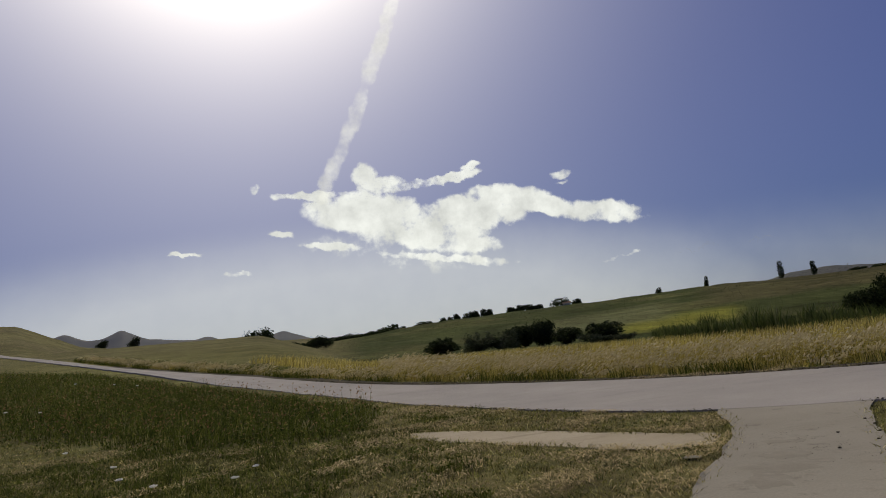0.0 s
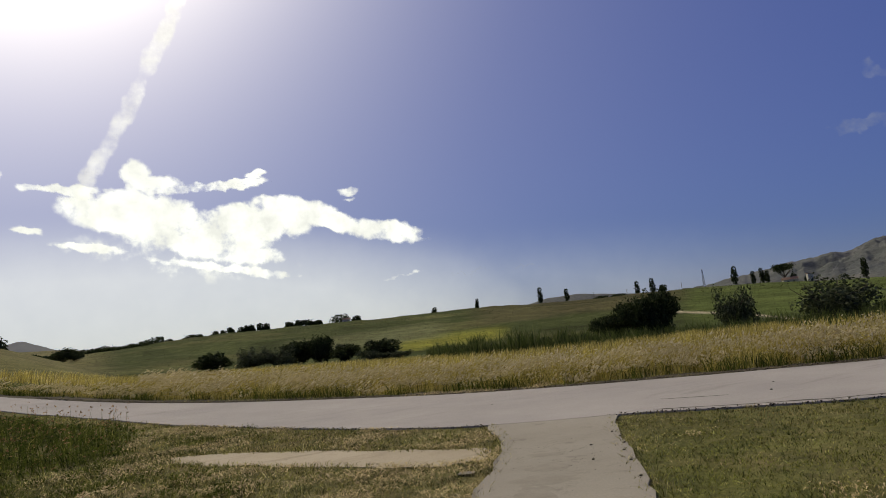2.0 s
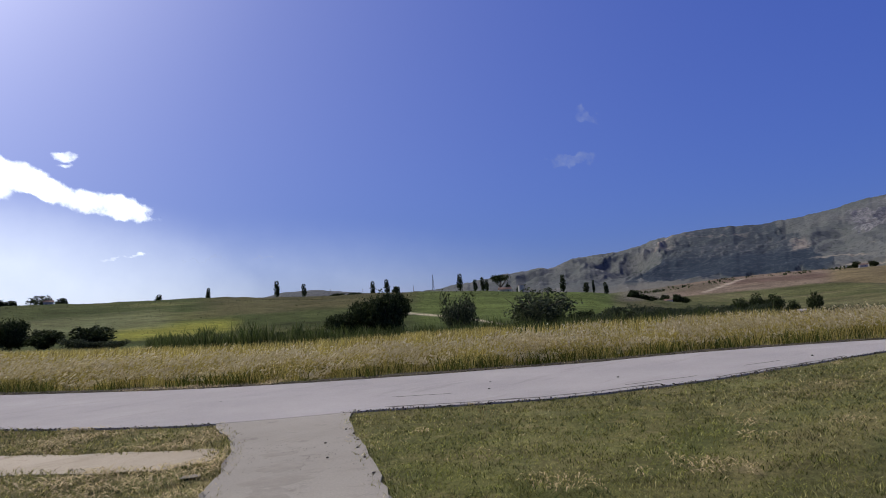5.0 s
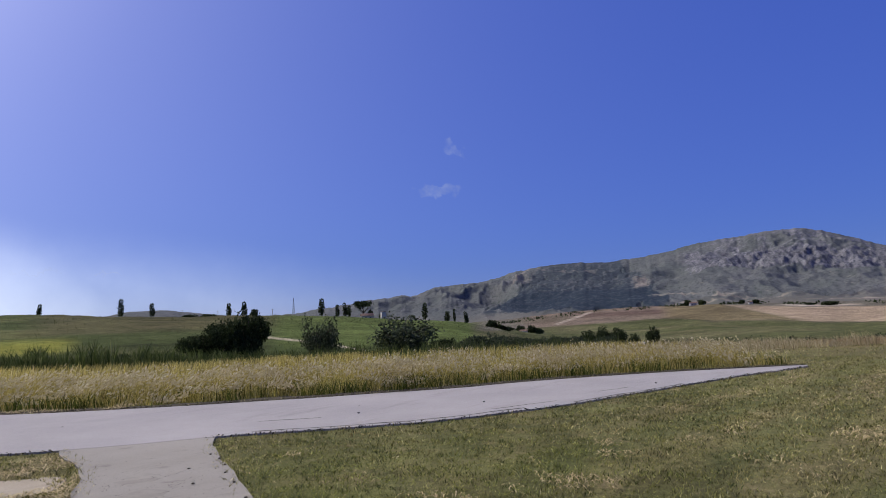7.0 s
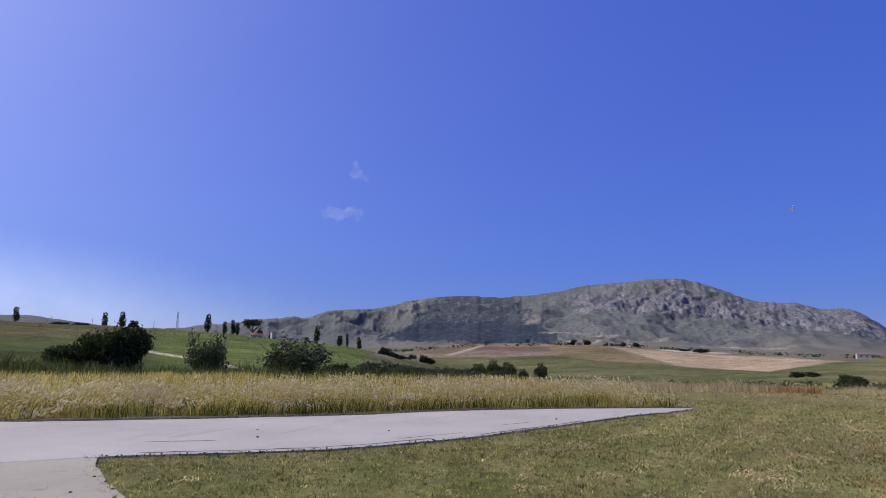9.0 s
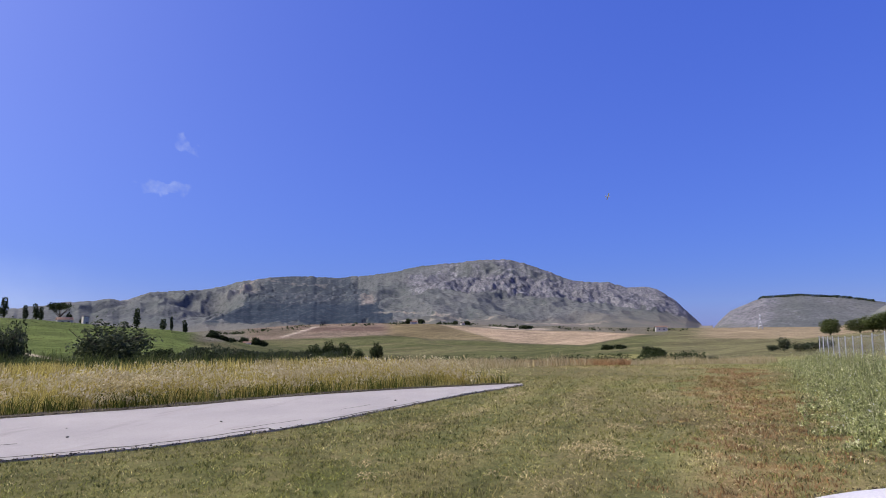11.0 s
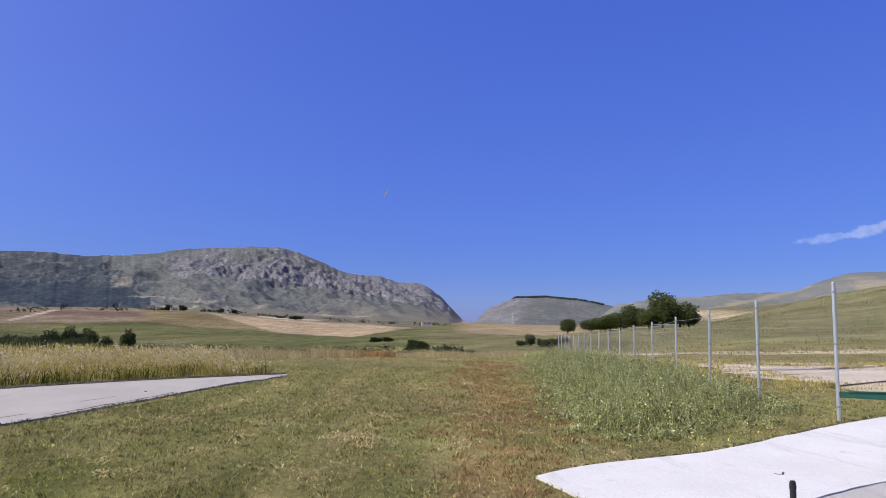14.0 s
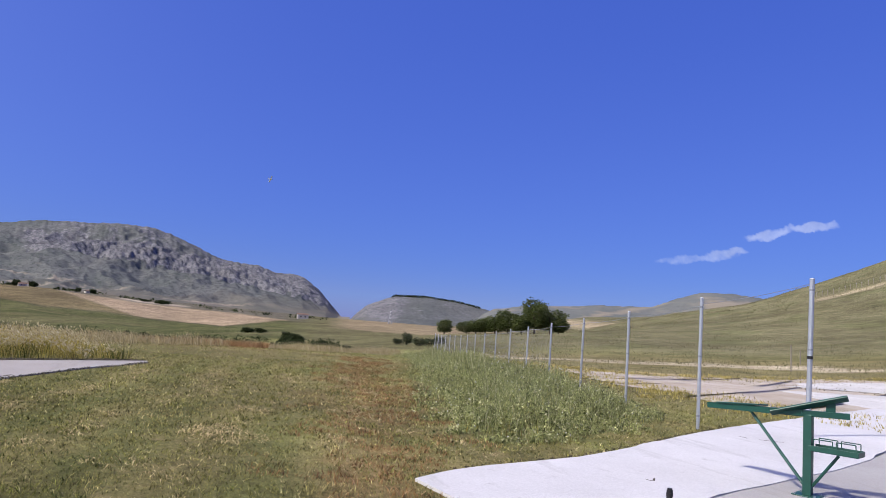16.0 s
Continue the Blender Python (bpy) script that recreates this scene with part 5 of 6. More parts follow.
# rusty dead tufts in the level field
x, y = scatter(90000, 5, 32, -7, 0)
d1 = np.abs((x - 7.2) * 0.164 + (y + 1.6) * 0.986 + 0.25 * np.sin(x * 0.5))
keep = (d1 < 0.55 + 0.8 * value_noise(x, y, 2.6, 71) + 0.4 * rng.uniform(size=len(x))) & ~bare(x, y) & (value_noise(x, y, 0.8, 72, 2) > -0.2)
x, y = x[keep], y[keep]
me, _ = blades("dead_grass", x, y, land_height(x, y), rng.uniform(0.03, 0.085, len(x)), rng.uniform(0.006, 0.016, len(x)), RUST, 0.9)
stuff("dead_grass", me, "rust-brown dead grass on the level field", "grass")
# litter and clods along the runway's edges
lines = [RUN_NEAR[(np.hypot(RUN_NEAR[:, 0], RUN_NEAR[:, 1]) < 26) & (RUN_NEAR[:, 0] > 0)], RUN_FAR[np.hypot(RUN_FAR[:, 0], RUN_FAR[:, 1]) < 32]]
pts = []
for line, lo, hi, n in ((lines[0], -0.08, 0.03, 1300), (lines[1], -0.05, 0.25, 5000)):
    x, y, d, u = along(line, n, lo, hi)
    pts.append(np.stack([x, y, near_height(x, y) + 0.035], -1))
pts = np.concatenate(pts)
pts = pts[~inside(pts[:, 0], pts[:, 1] - 0.25, TAXI_POLY)]
v, f = leaves(pts + rng.normal(0, 0.01, pts.shape), 0.02, 0.6)
stuff("edge_litter", tri_mesh("edge_litter", v, f, SOIL), "dark soil and dead leaves along the runway's edges", "litter")
# white wild flowers
for px, py in [(-2.9, 10.0), (-5.2, 11.3), (-12.6, 22.5), (-14.2, 23.3), (-16.9, 33.5), (-14.1, 31.4), (-12.4, 29.8), (-2.8, 10.9), (-4.2, 10.2), (-6.0, 12.9), (-8.4, 15.8)]:
    n = 7
    z = float(land_height(px, py))
    tall = 0.5 if bool(inside(np.array([px]), np.array([py]), WEEDS_LEFT)[0]) else 0.16
    plant = thing("wild_flower", "white umbel wild flower standing in grass", "flower", Matrix.Translation((px, py, z)), "white wild flowers")
    bm = bmesh.new()
    tube(bm, (0, 0, -0.02), (0.02, 0.01, tall), 0.006, 0.004, 6)
    part("stem", bm, GREENBLADE, plant)
    bm = bmesh.new()
    bmesh.ops.create_icosphere(bm, subdivisions=2, radius=1)
    for w in bm.verts:
        k = 1 + rng.normal(0, 0.12)
        w.co = Vector((0.02 + w.co.x * 0.065 * k, 0.01 + w.co.y * 0.065 * k, tall + w.co.z * 0.016 + rng.normal(0, 0.004)))
    part("umbel", bm, FLOWER, plant, "flat white flower head")


# ---- trees and bushes ----
def limb_meshes(height, spread, count, r0, seed):
    """The limbs of a tree, one bent tapered bmesh each."""
    r = np.random.default_rng(seed)
    for k in range(count):
        a = 6.28 * k / count + r.uniform(-0.4, 0.4)
        h0 = height * r.uniform(0.08, 0.45)
        mid = (math.cos(a) * spread * 0.35, math.sin(a) * spread * 0.35, h0 + height * 0.22)
        end = (math.cos(a) * spread * r.uniform(0.6, 0.85), math.sin(a) * spread * r.uniform(0.6, 0.85), height * r.uniform(0.6, 0.88))
        bm = tube(bmesh.new(), (0, 0, h0), mid, r0 * 0.55, r0 * 0.4, 6)
        yield tube(bm, mid, end, r0 * 0.4, r0 * 0.12, 5)


def tree_template(name, label, height, spread, lobes, leaf, count, mat, seed, trunk_h=0.5, trunk_r=0.14, limb_n=5, hollow=0.55, category="tree"):
    """A tree at the origin: trunk, limbs and a crown of many leaves in uneven lobes."""
    r = np.random.default_rng(seed)
    t = thing(name, label, category)
    bm = bmesh.new()
    tube(bm, (0, 0, -0.3), (0.03 * height, 0, height * trunk_h), trunk_r, trunk_r * 0.55, 8)
    part("trunk", bm, BARK, t)
    for bm in limb_meshes(height, spread, limb_n, trunk_r, seed):
        part("limb", bm, BARK, t)
    pts = []
    vol = np.array([l[3] * l[4] * l[5] for l in lobes])
    for (cx, cy, cz, ax, ay, azz), share in zip(lobes, vol / vol.sum()):
        n = int(count * share)
        w = r.normal(size=(n, 3))
        w /= np.linalg.norm(w, axis=1, keepdims=True)
        rad = r.uniform(hollow, 1.0, n) ** 0.6
        lump = 1 + 0.22 * np.sin(5 * w[:, 0] + cx * 3 + seed) * np.sin(4 * w[:, 1] + cy) + 0.16 * np.sin(9 * w[:, 2] + 7 * w[:, 0] + cz)
        lump += r.normal(0, 0.07, n)
        pts.append(np.array([cx, cy, cz]) + w * (rad * lump)[:, None] * [ax, ay, azz])
    pts = np.concatenate(pts)
    pts = pts[pts[:, 2] > 0.04 * height]
    v, f = leaves(pts, leaf)
    hang("crown", tri_mesh("crown", v, f, mat), t)
    return t


def lobes_bush(n, w, h, seed, low=0.35):
    r = np.random.default_rng(seed)
    out = [(0, 0, h * 0.5, w * 0.55, w * 0.5, h * 0.48)]
    for k in range(n):
        a = 6.28 * k / n + r.uniform(-0.3, 0.3)
        q = r.uniform(0.45, 0.72)
        s = r.uniform(0.26, 0.42)
        out.append((math.cos(a) * w * q, math.sin(a) * w * q * 0.8, h * r.uniform(low, 0.78), w * s, w * s, h * r.uniform(0.2, 0.34)))
    return out


def place(template, spots, first=True):
    """Stands copies of a template at (azimuth, range, height scale, width scale, turn)."""
    for k, (azm, r, sh, sw, turn) in enumerate(spots):
        p = polar(azm, r)
        k2 = 1.3 if 370 < r < 530 else 1.0
        m = Matrix.Translation(p) @ Matrix.Rotation(radians(turn), 4, "Z") @ Matrix.Diagonal((sw * k2, sw * k2, sh * k2, 1))
        if k == 0 and first:
            template.matrix_basis = m
        else:
            copy_thing(template, m)


big_dark = tree_template("bush", "large dark green rounded willow bush behind dry grass", 4.6, 3.6, lobes_bush(8, 3.6, 4.6, 3), 0.17, 6500, LEAF, 3, 0.4, 0.16, 6, category="bush")
tagged(big_dark, group="valley bushes")
place(big_dark, [(38.8, 76, 1.12, 0.85, 20), (36.9, 77, 0.85, 0.85, 250), (35.0, 78, 0.6, 0.9, 140), (8.9, 92, 0.62, 0.95, 200), (10.6, 90, 0.68, 0.8, 75)])
olive = tree_template("bush", "loose grey-green olive bush with bare upper twigs", 4.6, 3.4, lobes_bush(9, 3.4, 3.4, 8, 0.25) + [(2.6 * math.cos(k * 2.4), 1.6 * math.sin(k * 2.4), 3.2 + 0.5 * math.sin(k * 1.7), 0.5, 0.5, 1.0) for k in range(9)], 0.14, 4300, OLIVE, 8, 0.55, 0.13, 12, 0.25, category="bush")
tagged(olive, group="valley bushes")
place(olive, [(51.7, 75, 1.05, 1.5, 40), (44.7, 76, 1.02, 0.55, 10), (5.2, 88, 0.6, 0.62, 110), (7.2, 88, 0.55, 0.6, 300)])
round_bush = tree_template("bush", "round dense dark green bush", 3.2, 2.1, lobes_bush(6, 2.0, 3.2, 12), 0.15, 3000, LEAF, 12, 0.4, 0.1, 5, category="bush")
tagged(round_bush, group="valley bushes")
place(round_bush, [(2.0, 88, 0.75, 1.2, 0), (12.6, 86, 0.9, 1.0, 60), (15.7, 84, 1.0, 1.05, 130), (55.3, 78, 0.75, 0.95, 200), (58.5, 80, 0.55, 0.9, 10), (30.5, 84, 0.5, 1.2, 80)])
low_olive = tree_template("bush", "low silvery green bush in a hedge", 1.7, 1.9, lobes_bush(7, 1.9, 1.7, 15), 0.12, 1500, OLIVE, 15, 0.3, 0.07, 4, category="bush")
tagged(low_olive, group="hedge bushes")
place(low_olive, [(14.6 + k * 0.9, 80 + 2 * math.sin(k), 0.7, 0.9, 50 * k) for k in range(4)] + [(20.5 + k * 0.8, 72 + 3 * math.sin(k * 2.3), 0.5 + 0.035 * k + 0.25 * math.sin(k * 1.9) ** 2, 1.0, 61 * k) for k in range(0, 18, 3)] + [(57 + k * 0.95, 74 + k * 2.2 + 1.5 * math.sin(k * 2.1), 1.25 + 0.6 * math.sin(k * 1.7) ** 2, 1.25, 70 * k) for k in range(14)])
cypress = tree_template("tree", "slim dark upright tree on the ridge", 6.0, 1.0, [(0, 0, 2.4, 1.0, 1.0, 1.9), (0.2, 0.1, 4.0, 0.85, 0.85, 1.7), (-0.1, 0, 1.4, 0.9, 0.9, 1.0)], 0.3, 420, LEAF, 20, 0.5, 0.14, 4)
tagged(cypress, group="ridge trees")
place(cypress, [(24.1, 440, 1.05, 1.0, 0), (29.5, 440, 1.15, 1.0, 40), (31.7, 440, 0.9, 0.95, 80), (37.45, 440, 1.0, 0.95, 30), (38.65, 440, 1.05, 1.05, 190), (44.9, 425, 1.15, 1.1, 0), (46.2, 420, 0.8, 0.8, 50), (46.85, 420, 0.95, 0.9, 150), (47.2, 415, 0.8, 0.7, 10),
                (53.6, 380, 1.05, 0.9, 0), (55.5, 370, 0.8, 1.2, 0), (56.1, 370, 1.0, 0.6, 60), (57.1, 365, 0.95, 1.0, 120), (20.4, 440, 0.5, 1.1, 0)])
ridge_round = tree_template("tree", "small round dark tree on the ridge", 4.5, 2.0, lobes_bush(7, 2.1, 3.6, 24, 0.18), 0.36, 560, LEAF, 24, 0.4, 0.14, 4)
tagged(ridge_round, group="ridge trees")
place(ridge_round, [(39.4, 440, 1.15, 1.15, 0), (2.3, 440, 0.75, 0.7, 0), (2.9, 440, 0.7, 0.7, 50), (3.55, 440, 0.85, 0.7, 120), (4.3, 440, 0.8, 0.7, 10), (4.8, 440, 0.9, 0.6, 77), (5.2, 440, 0.9, 0.7, 200), (5.9, 440, 0.95, 0.7, 200), (6.3, 440, 0.9, 0.7, 20), (8.2, 440, 0.7, 1.0, 80),
                    (9.0, 440, 0.75, 1.1, 60), (9.8, 440, 0.7, 1.1, 130), (10.5, 440, 0.6, 0.9, 10), (13.7, 440, 0.7, 0.9, 0), (-3.9, 520, 0.7, 1.0, 0), (-2.6, 520, 0.6, 1.1, 50), (-1.2, 500, 0.6, 0.9, 10), (0.4, 470, 0.6, 1.2, 0), (1.0, 460, 0.5, 0.9, 0), (34.4, 440, 0.4, 1.5, 0),
                    (35.8, 440, 0.45, 1.6, 30), (59.2, 420, 0.8, 1.1, 0), (59.9, 420, 0.55, 1.2, 60), (60.6, 420, 0.45, 1.2, 90), (61.6, 600, 1.3, 1.7, 0), (62.6, 600, 1.5, 1.6, 30), (63.2, 600, 1.2, 1.5, 80), (65.1, 260, 0.62, 1.0, 0), (65.7, 262, 0.55, 0.9, 90), (75.2, 1200, 2.0, 2.6, 0), (76.3, 1200, 1.8, 2.6, 50),
                    (85.2, 1150, 1.3, 4.5, 0), (83.9, 1150, 0.8, 3.0, 40), (79.2, 1200, 1.4, 2.0, 0), (80.2, 1200, 1.4, 2.4, 20), (91.8, 300, 0.45, 1.2, 0), (92.8, 300, 0.4, 1.0, 50), (94.9, 120, 0.36, 0.5, 0), (95.6, 118, 0.30, 0.5, 20)])
dome = tree_template("tree", "broad dome-shaped dark tree by a ridge house", 6.0, 5.0, [(0, 0, 2.6, 4.6, 4.2, 2.1), (2.5, 0, 2.0, 2.6, 2.4, 1.5), (-2.7, 0, 1.7, 2.4, 2.4, 1.3)], 0.36, 900, LEAF, 27, 0.4, 0.2, 5)
place(dome, [(12.4, 440, 1.0, 1.0, 0)])
pine = tree_template("tree", "umbrella pine with a flat dark crown", 8.0, 5.0, [(0, 0, 6.3, 4.3, 4.3, 1.15), (2.0, 1, 6.9, 2.4, 2.2, 0.9), (-2.2, 0, 6.7, 2.2, 2.0, 0.9), (-1.6, 0, 5.2, 1.6, 1.6, 0.9)], 0.34, 1000, LEAF, 29, 0.75, 0.26, 7)
place(pine, [(48.35, 405, 1.12, 1.05, 0)])
ridge_clump = tree_template("tree", "tall ragged tree beside an umbrella pine", 5.5, 1.8, lobes_bush(5, 1.7, 5.2, 31), 0.32, 480, LEAF, 31, 0.4, 0.16, 4)
place(ridge_clump, [(48.95, 402, 0.95, 0.9, 0), (49.9, 398, 0.5, 1.0, 40)])
far_tree = tree_template("tree", "spreading dark green tree by the field", 5.6, 2.6, lobes_bush(7, 2.5, 5.2, 33), 0.24, 1500, LEAF, 33, 0.4, 0.16, 5)
tagged(far_tree, group="field trees")
place(far_tree, [(68.4, 205, 1.2, 1.15, 0), (69.6, 210, 1.0, 1.25, 60), (70.9, 214, 0.7, 0.9, 20), (72.4, 200, 0.92, 0.75, 120), (67.2, 190, 0.75, 1.3, 20)])
left_tree = tree_template("tree", "dark spreading tree seen against the sun", 7.5, 4.4, lobes_bush(8, 4.2, 7.0, 35), 0.3, 2200, LEAF, 35, 0.4, 0.22, 6)
tagged(left_tree, group="plain trees")
place(left_tree, [(-13.9, 260, 1.15, 1.15, 0), (-12.6, 262, 1.1, 0.95, 70), (-8.5, 240, 0.55, 0.85, 30), (-7.7, 240, 0.45, 0.7, 80), (-16.0, 330, 0.62, 0.8, 20), (-17.2, 330, 0.45, 1.1, 100), (-18.6, 330, 0.42, 1.2, 10), (-15.2, 335, 0.45, 1.0, 10), (-19.8, 330, 0.4, 1.0, 60), (-22.4, 380, 0.7, 0.5, 0), (-24.6, 380, 0.5, 0.5, 0), (-5.2, 420, 0.3, 1.0, 0)])
poplar = tree_template("tree", "tall leafy green poplar behind the fence", 8.5, 3.2, [(0, 0, 4.6, 2.7, 2.4, 2.9), (1.2, 0.3, 6.3, 1.7, 1.6, 1.9), (-1.6, 0, 5.2, 1.6, 1.6, 2.0), (0.2, 0, 2.3, 2.4, 2.2, 1.4), (2.1, 0, 4.2, 1.4, 1.4, 1.6)], 0.2, 4200, CANE, 37, 0.5, 0.2, 7)
tagged(poplar, group="trees behind the fence")
place(poplar, [(115.5, 140, 0.88, 1.15, 0), (113.3, 142, 0.68, 0.9, 90), (116.8, 141, 0.68, 1.05, 200), (114.4, 139, 0.5, 0.8, 150), (112.2, 141, 0.5, 0.85, 30), (111.4, 142, 0.44, 0.8, 100), (110.6, 144, 0.40, 0.75, 10), (109.8, 142, 0.34, 0.65, 80), (107.9, 140, 0.42, 0.62, 170), (117.5, 142, 0.42, 0.7, 30)])
shrub = tree_template("bush", "small green shrub in rough grass", 1.5, 1.2, lobes_bush(6, 1.1, 1.5, 39), 0.1, 700, OLIVE, 39, 0.3, 0.05, 4, category="bush")
tagged(shrub, group="rough grass shrubs")
place(shrub, [(104.7, 88, 1.1, 1.0, 0), (105.8, 86, 0.6, 1.4, 40), (106.6, 88, 0.55, 1.3, 80), (107.5, 90, 0.6, 1.2, 10), (103.9, 92, 0.5, 1.0, 0), (98.5, 70, 0.3, 0.6, 10), (99.6, 68, 0.26, 0.7, 60), (97.6, 84, 0.45, 0.6, 0), (90.9, 66, 0.25, 0.6, 0)])
# canes in the valley bottom
n = 9000
a, r = np.radians(rng.uniform(19.5, 40, n)), rng.uniform(66, 76, n)
x, y = r * np.sin(a), r * np.cos(a)
hh = np.interp(np.degrees(a), [19.5, 22, 28, 33, 40], [1.0, 1.7, 2.1, 1.6, 1.1]) * rng.uniform(0.4, 1.1, n) * np.clip(0.7 + 0.8 * value_noise(x, y, 5, 83), 0.15, 1.3)
me, _ = blades("canes", x, y, land_height(x, y), hh, rng.uniform(0.04, 0.14, n), CANE, 0.35)
stuff("canes", me, "dense green canes in the valley bottom", "reeds")
n = 9000
a, r = np.radians(rng.uniform(40, 70, n)), rng.uniform(62, 74, n)
x, y = r * np.sin(a), r * np.cos(a)
me, _ = blades("canes", x, y, land_height(x, y), rng.uniform(0.4, 1.5, n) * np.clip(0.7 + 0.7 * value_noise(x, y, 4, 108), 0.3, 1.4), rng.uniform(0.04, 0.1, n), CANE, 0.3)
stuff("canes", me, "low green scrub in the valley bottom", "reeds")
n = 17000
a = rng.uniform(62, 99, n)
r = np.interp(a, [62, 76, 88, 99], [58, 60, 62, 66]) + rng.normal(0, 1.2, n)
x, y = r * np.sin(np.radians(a)), r * np.cos(np.radians(a))
keep = value_noise(x, y, 9, 75) > -0.7
x, y = x[keep], y[keep]
v, f = leaves(np.stack([x, y, land_height(x, y) + rng.uniform(0.0, 0.75, len(x)) * (1 + 0.5 * value_noise(x, y, 3, 94))], -1), 0.09)
stuff("field_hedge", tri_mesh("field_hedge", v, f, LEAF), "thin dark hedge along a field's edge", "hedge")
n = 1000
a = rng.uniform(103.4, 111.0, n)
e = np.interp(a, [98.5, 99.9, 101.3, 103.6, 106, 108.9, 112.2], [-1, 0, 1.4, 2.4, 2.5, 2.3, 1.7])
r = 3290 + rng.normal(0, 6, n)
pts = np.stack([r * np.sin(np.radians(a)), r * np.cos(np.radians(a)), EYE + 3300 * np.tan(np.radians(e)) + rng.uniform(-5, 5, n)], -1)
v, f = leaves(pts, 4.2)
stuff("crest_woods", tri_mesh("crest_woods", v, f, LEAF), "dark line of woods along a hill's crest", "woods")


# ---- buildings, masts ----
def house(azm, r, size, turn, label, roof=ROOFTILE, windows=2):
    w, d, h = size
    t = thing("house", label, "house", Matrix.Translation(polar(azm, r)) @ Matrix.Rotation(radians(turn - azm), 4, "Z"))
    bm = bmesh.new()
    box(bm, (w, d, h + 2), (0, 0, h / 2 - 1))
    part("wall", bm, PLASTER, t)
    bm = bmesh.new()
    o = 0.35
    vs = [bm.verts.new(c) for c in ((-w / 2 - o, -d / 2 - o, h), (w / 2 + o, -d / 2 - o, h), (w / 2 + o, d / 2 + o, h), (-w / 2 - o, d / 2 + o, h), (-w / 2 - o, 0, h + d * 0.28), (w / 2 + o, 0, h + d * 0.28))]
    for q in ((0, 1, 5, 4), (2, 3, 4, 5), (0, 4, 3), (1, 2, 5), (3, 2, 1, 0)):
        bm.faces.new([vs[k] for k in q])
    part("roof", bm, roof, t)
    for k in range(windows):
        bm = bmesh.new()
        box(bm, (w * 0.14, 0.12, h * 0.3), (w * ((k + 0.5) / windows - 0.5) * 0.8, -d / 2 - 0.03, h * 0.55))
        part("window", bm, GLASSDARK, t)
    return t


house(75.6, 1195, (11, 7, 4), 20, "pale farmhouse with a tiled roof below the mountain")
house(76.2, 1210, (10, 8, 5), -30, "small pale outbuilding beside a farmhouse")
house(96.1, 1150, (18, 9, 7), 10, "long white farm building on a green slope")
house(71.45, 206, (1.7, 1.4, 1.1), 15, "small white hut beside field trees", PLASTER, 1)
house(12.9, 436, (5, 4, 2.6), 0, "low house under a dome-shaped tree")
house(48.7, 398, (7, 5, 2.6), 10, "low pale house under an umbrella pine")
house(61.9, 585, (6, 4.5, 2.6), -10, "pale farmhouse among dark trees")
house(79.8, 1190, (6, 5, 3), 30, "small reddish farmhouse at the field's edge")
house(118.3, 640, (6, 5, 3), 10, "small white house on a far slope")
hut = thing("hut", "square pale masonry tower hut on the slope", "hut", Matrix.Translation(polar(50.05, 392)) @ Matrix.Rotation(radians(-30), 4, "Z"))
part("wall", box(bmesh.new(), (2.6, 2.6, 5.4), (0, 0, 2.2), None, 0.05), PLASTER, hut)
part("roof", box(bmesh.new(), (2.9, 2.9, 0.25), (0, 0, 5.05), None, 0.04), ROOFTILE, hut)
part("door", box(bmesh.new(), (0.9, 0.1, 2.0), (0.3, -1.33, 1.0)), GLASSDARK, hut)


def mast(azm, r, h, foot, label, mats):
    t = thing("lattice_mast", label, "mast", Matrix.Translation(polar(azm, r)))
    corners = [(math.cos(k * 1.5708 + 0.4), math.sin(k * 1.5708 + 0.4)) for k in range(4)]
    steps = 8
    for cx, cy in corners:
        part("leg", tube(bmesh.new(), (cx * foot, cy * foot, -0.5), (cx * foot * 0.25, cy * foot * 0.25, h), foot * 0.09, foot * 0.06, 6), mats[0], t)
    for s in range(steps):
        bm = bmesh.new()
        z0, z1 = h * s / steps, h * (s + 1) / steps
        q0, q1 = foot * (1 - 0.75 * s / steps), foot * (1 - 0.75 * (s + 1) / steps)
        for (ax, ay), (bx, by) in zip(corners, corners[1:] + corners[:1]):
            tube(bm, (ax * q0, ay * q0, z0), (bx * q1, by * q1, z1), foot * 0.045, None, 5)
            tube(bm, (ax * q1, ay * q1, z1), (bx * q1, by * q1, z1), foot * 0.045, None, 5)
        part("bracing", bm, mats[s % len(mats)], t)
    return t


mast(42.6, 440, 11, 0.9, "thin grey lattice mast on the ridge", [WIRE])
mast(103.4, 1350, 26, 4.5, "pale grey lattice pylon in the valley mouth", [WIRE, WHITEPAINT])
for azm in (36.6, 33.9, 40.9):
    t = thing("utility_pole", "thin wooden utility pole on the ridge", "pole", Matrix.Translation(polar(azm, 440)), "utility poles")
    part("pole", tube(bmesh.new(), (0, 0, -0.5), (0, 0, 5.0), 0.14, 0.1, 8), WOOD, t)
    part("crossarm", box(bmesh.new(), (1.4, 0.12, 0.12), (0, 0, 4.6)), WOOD, t)

# ---- fence ----
FENCE_WAY = Vector((math.sin(radians(102.5)), math.cos(radians(102.5)), 0))
SIDE = Vector((-FENCE_WAY.y, FENCE_WAY.x, 0))
FENCE_FROM = Vector((12.15, -9.15, 0))


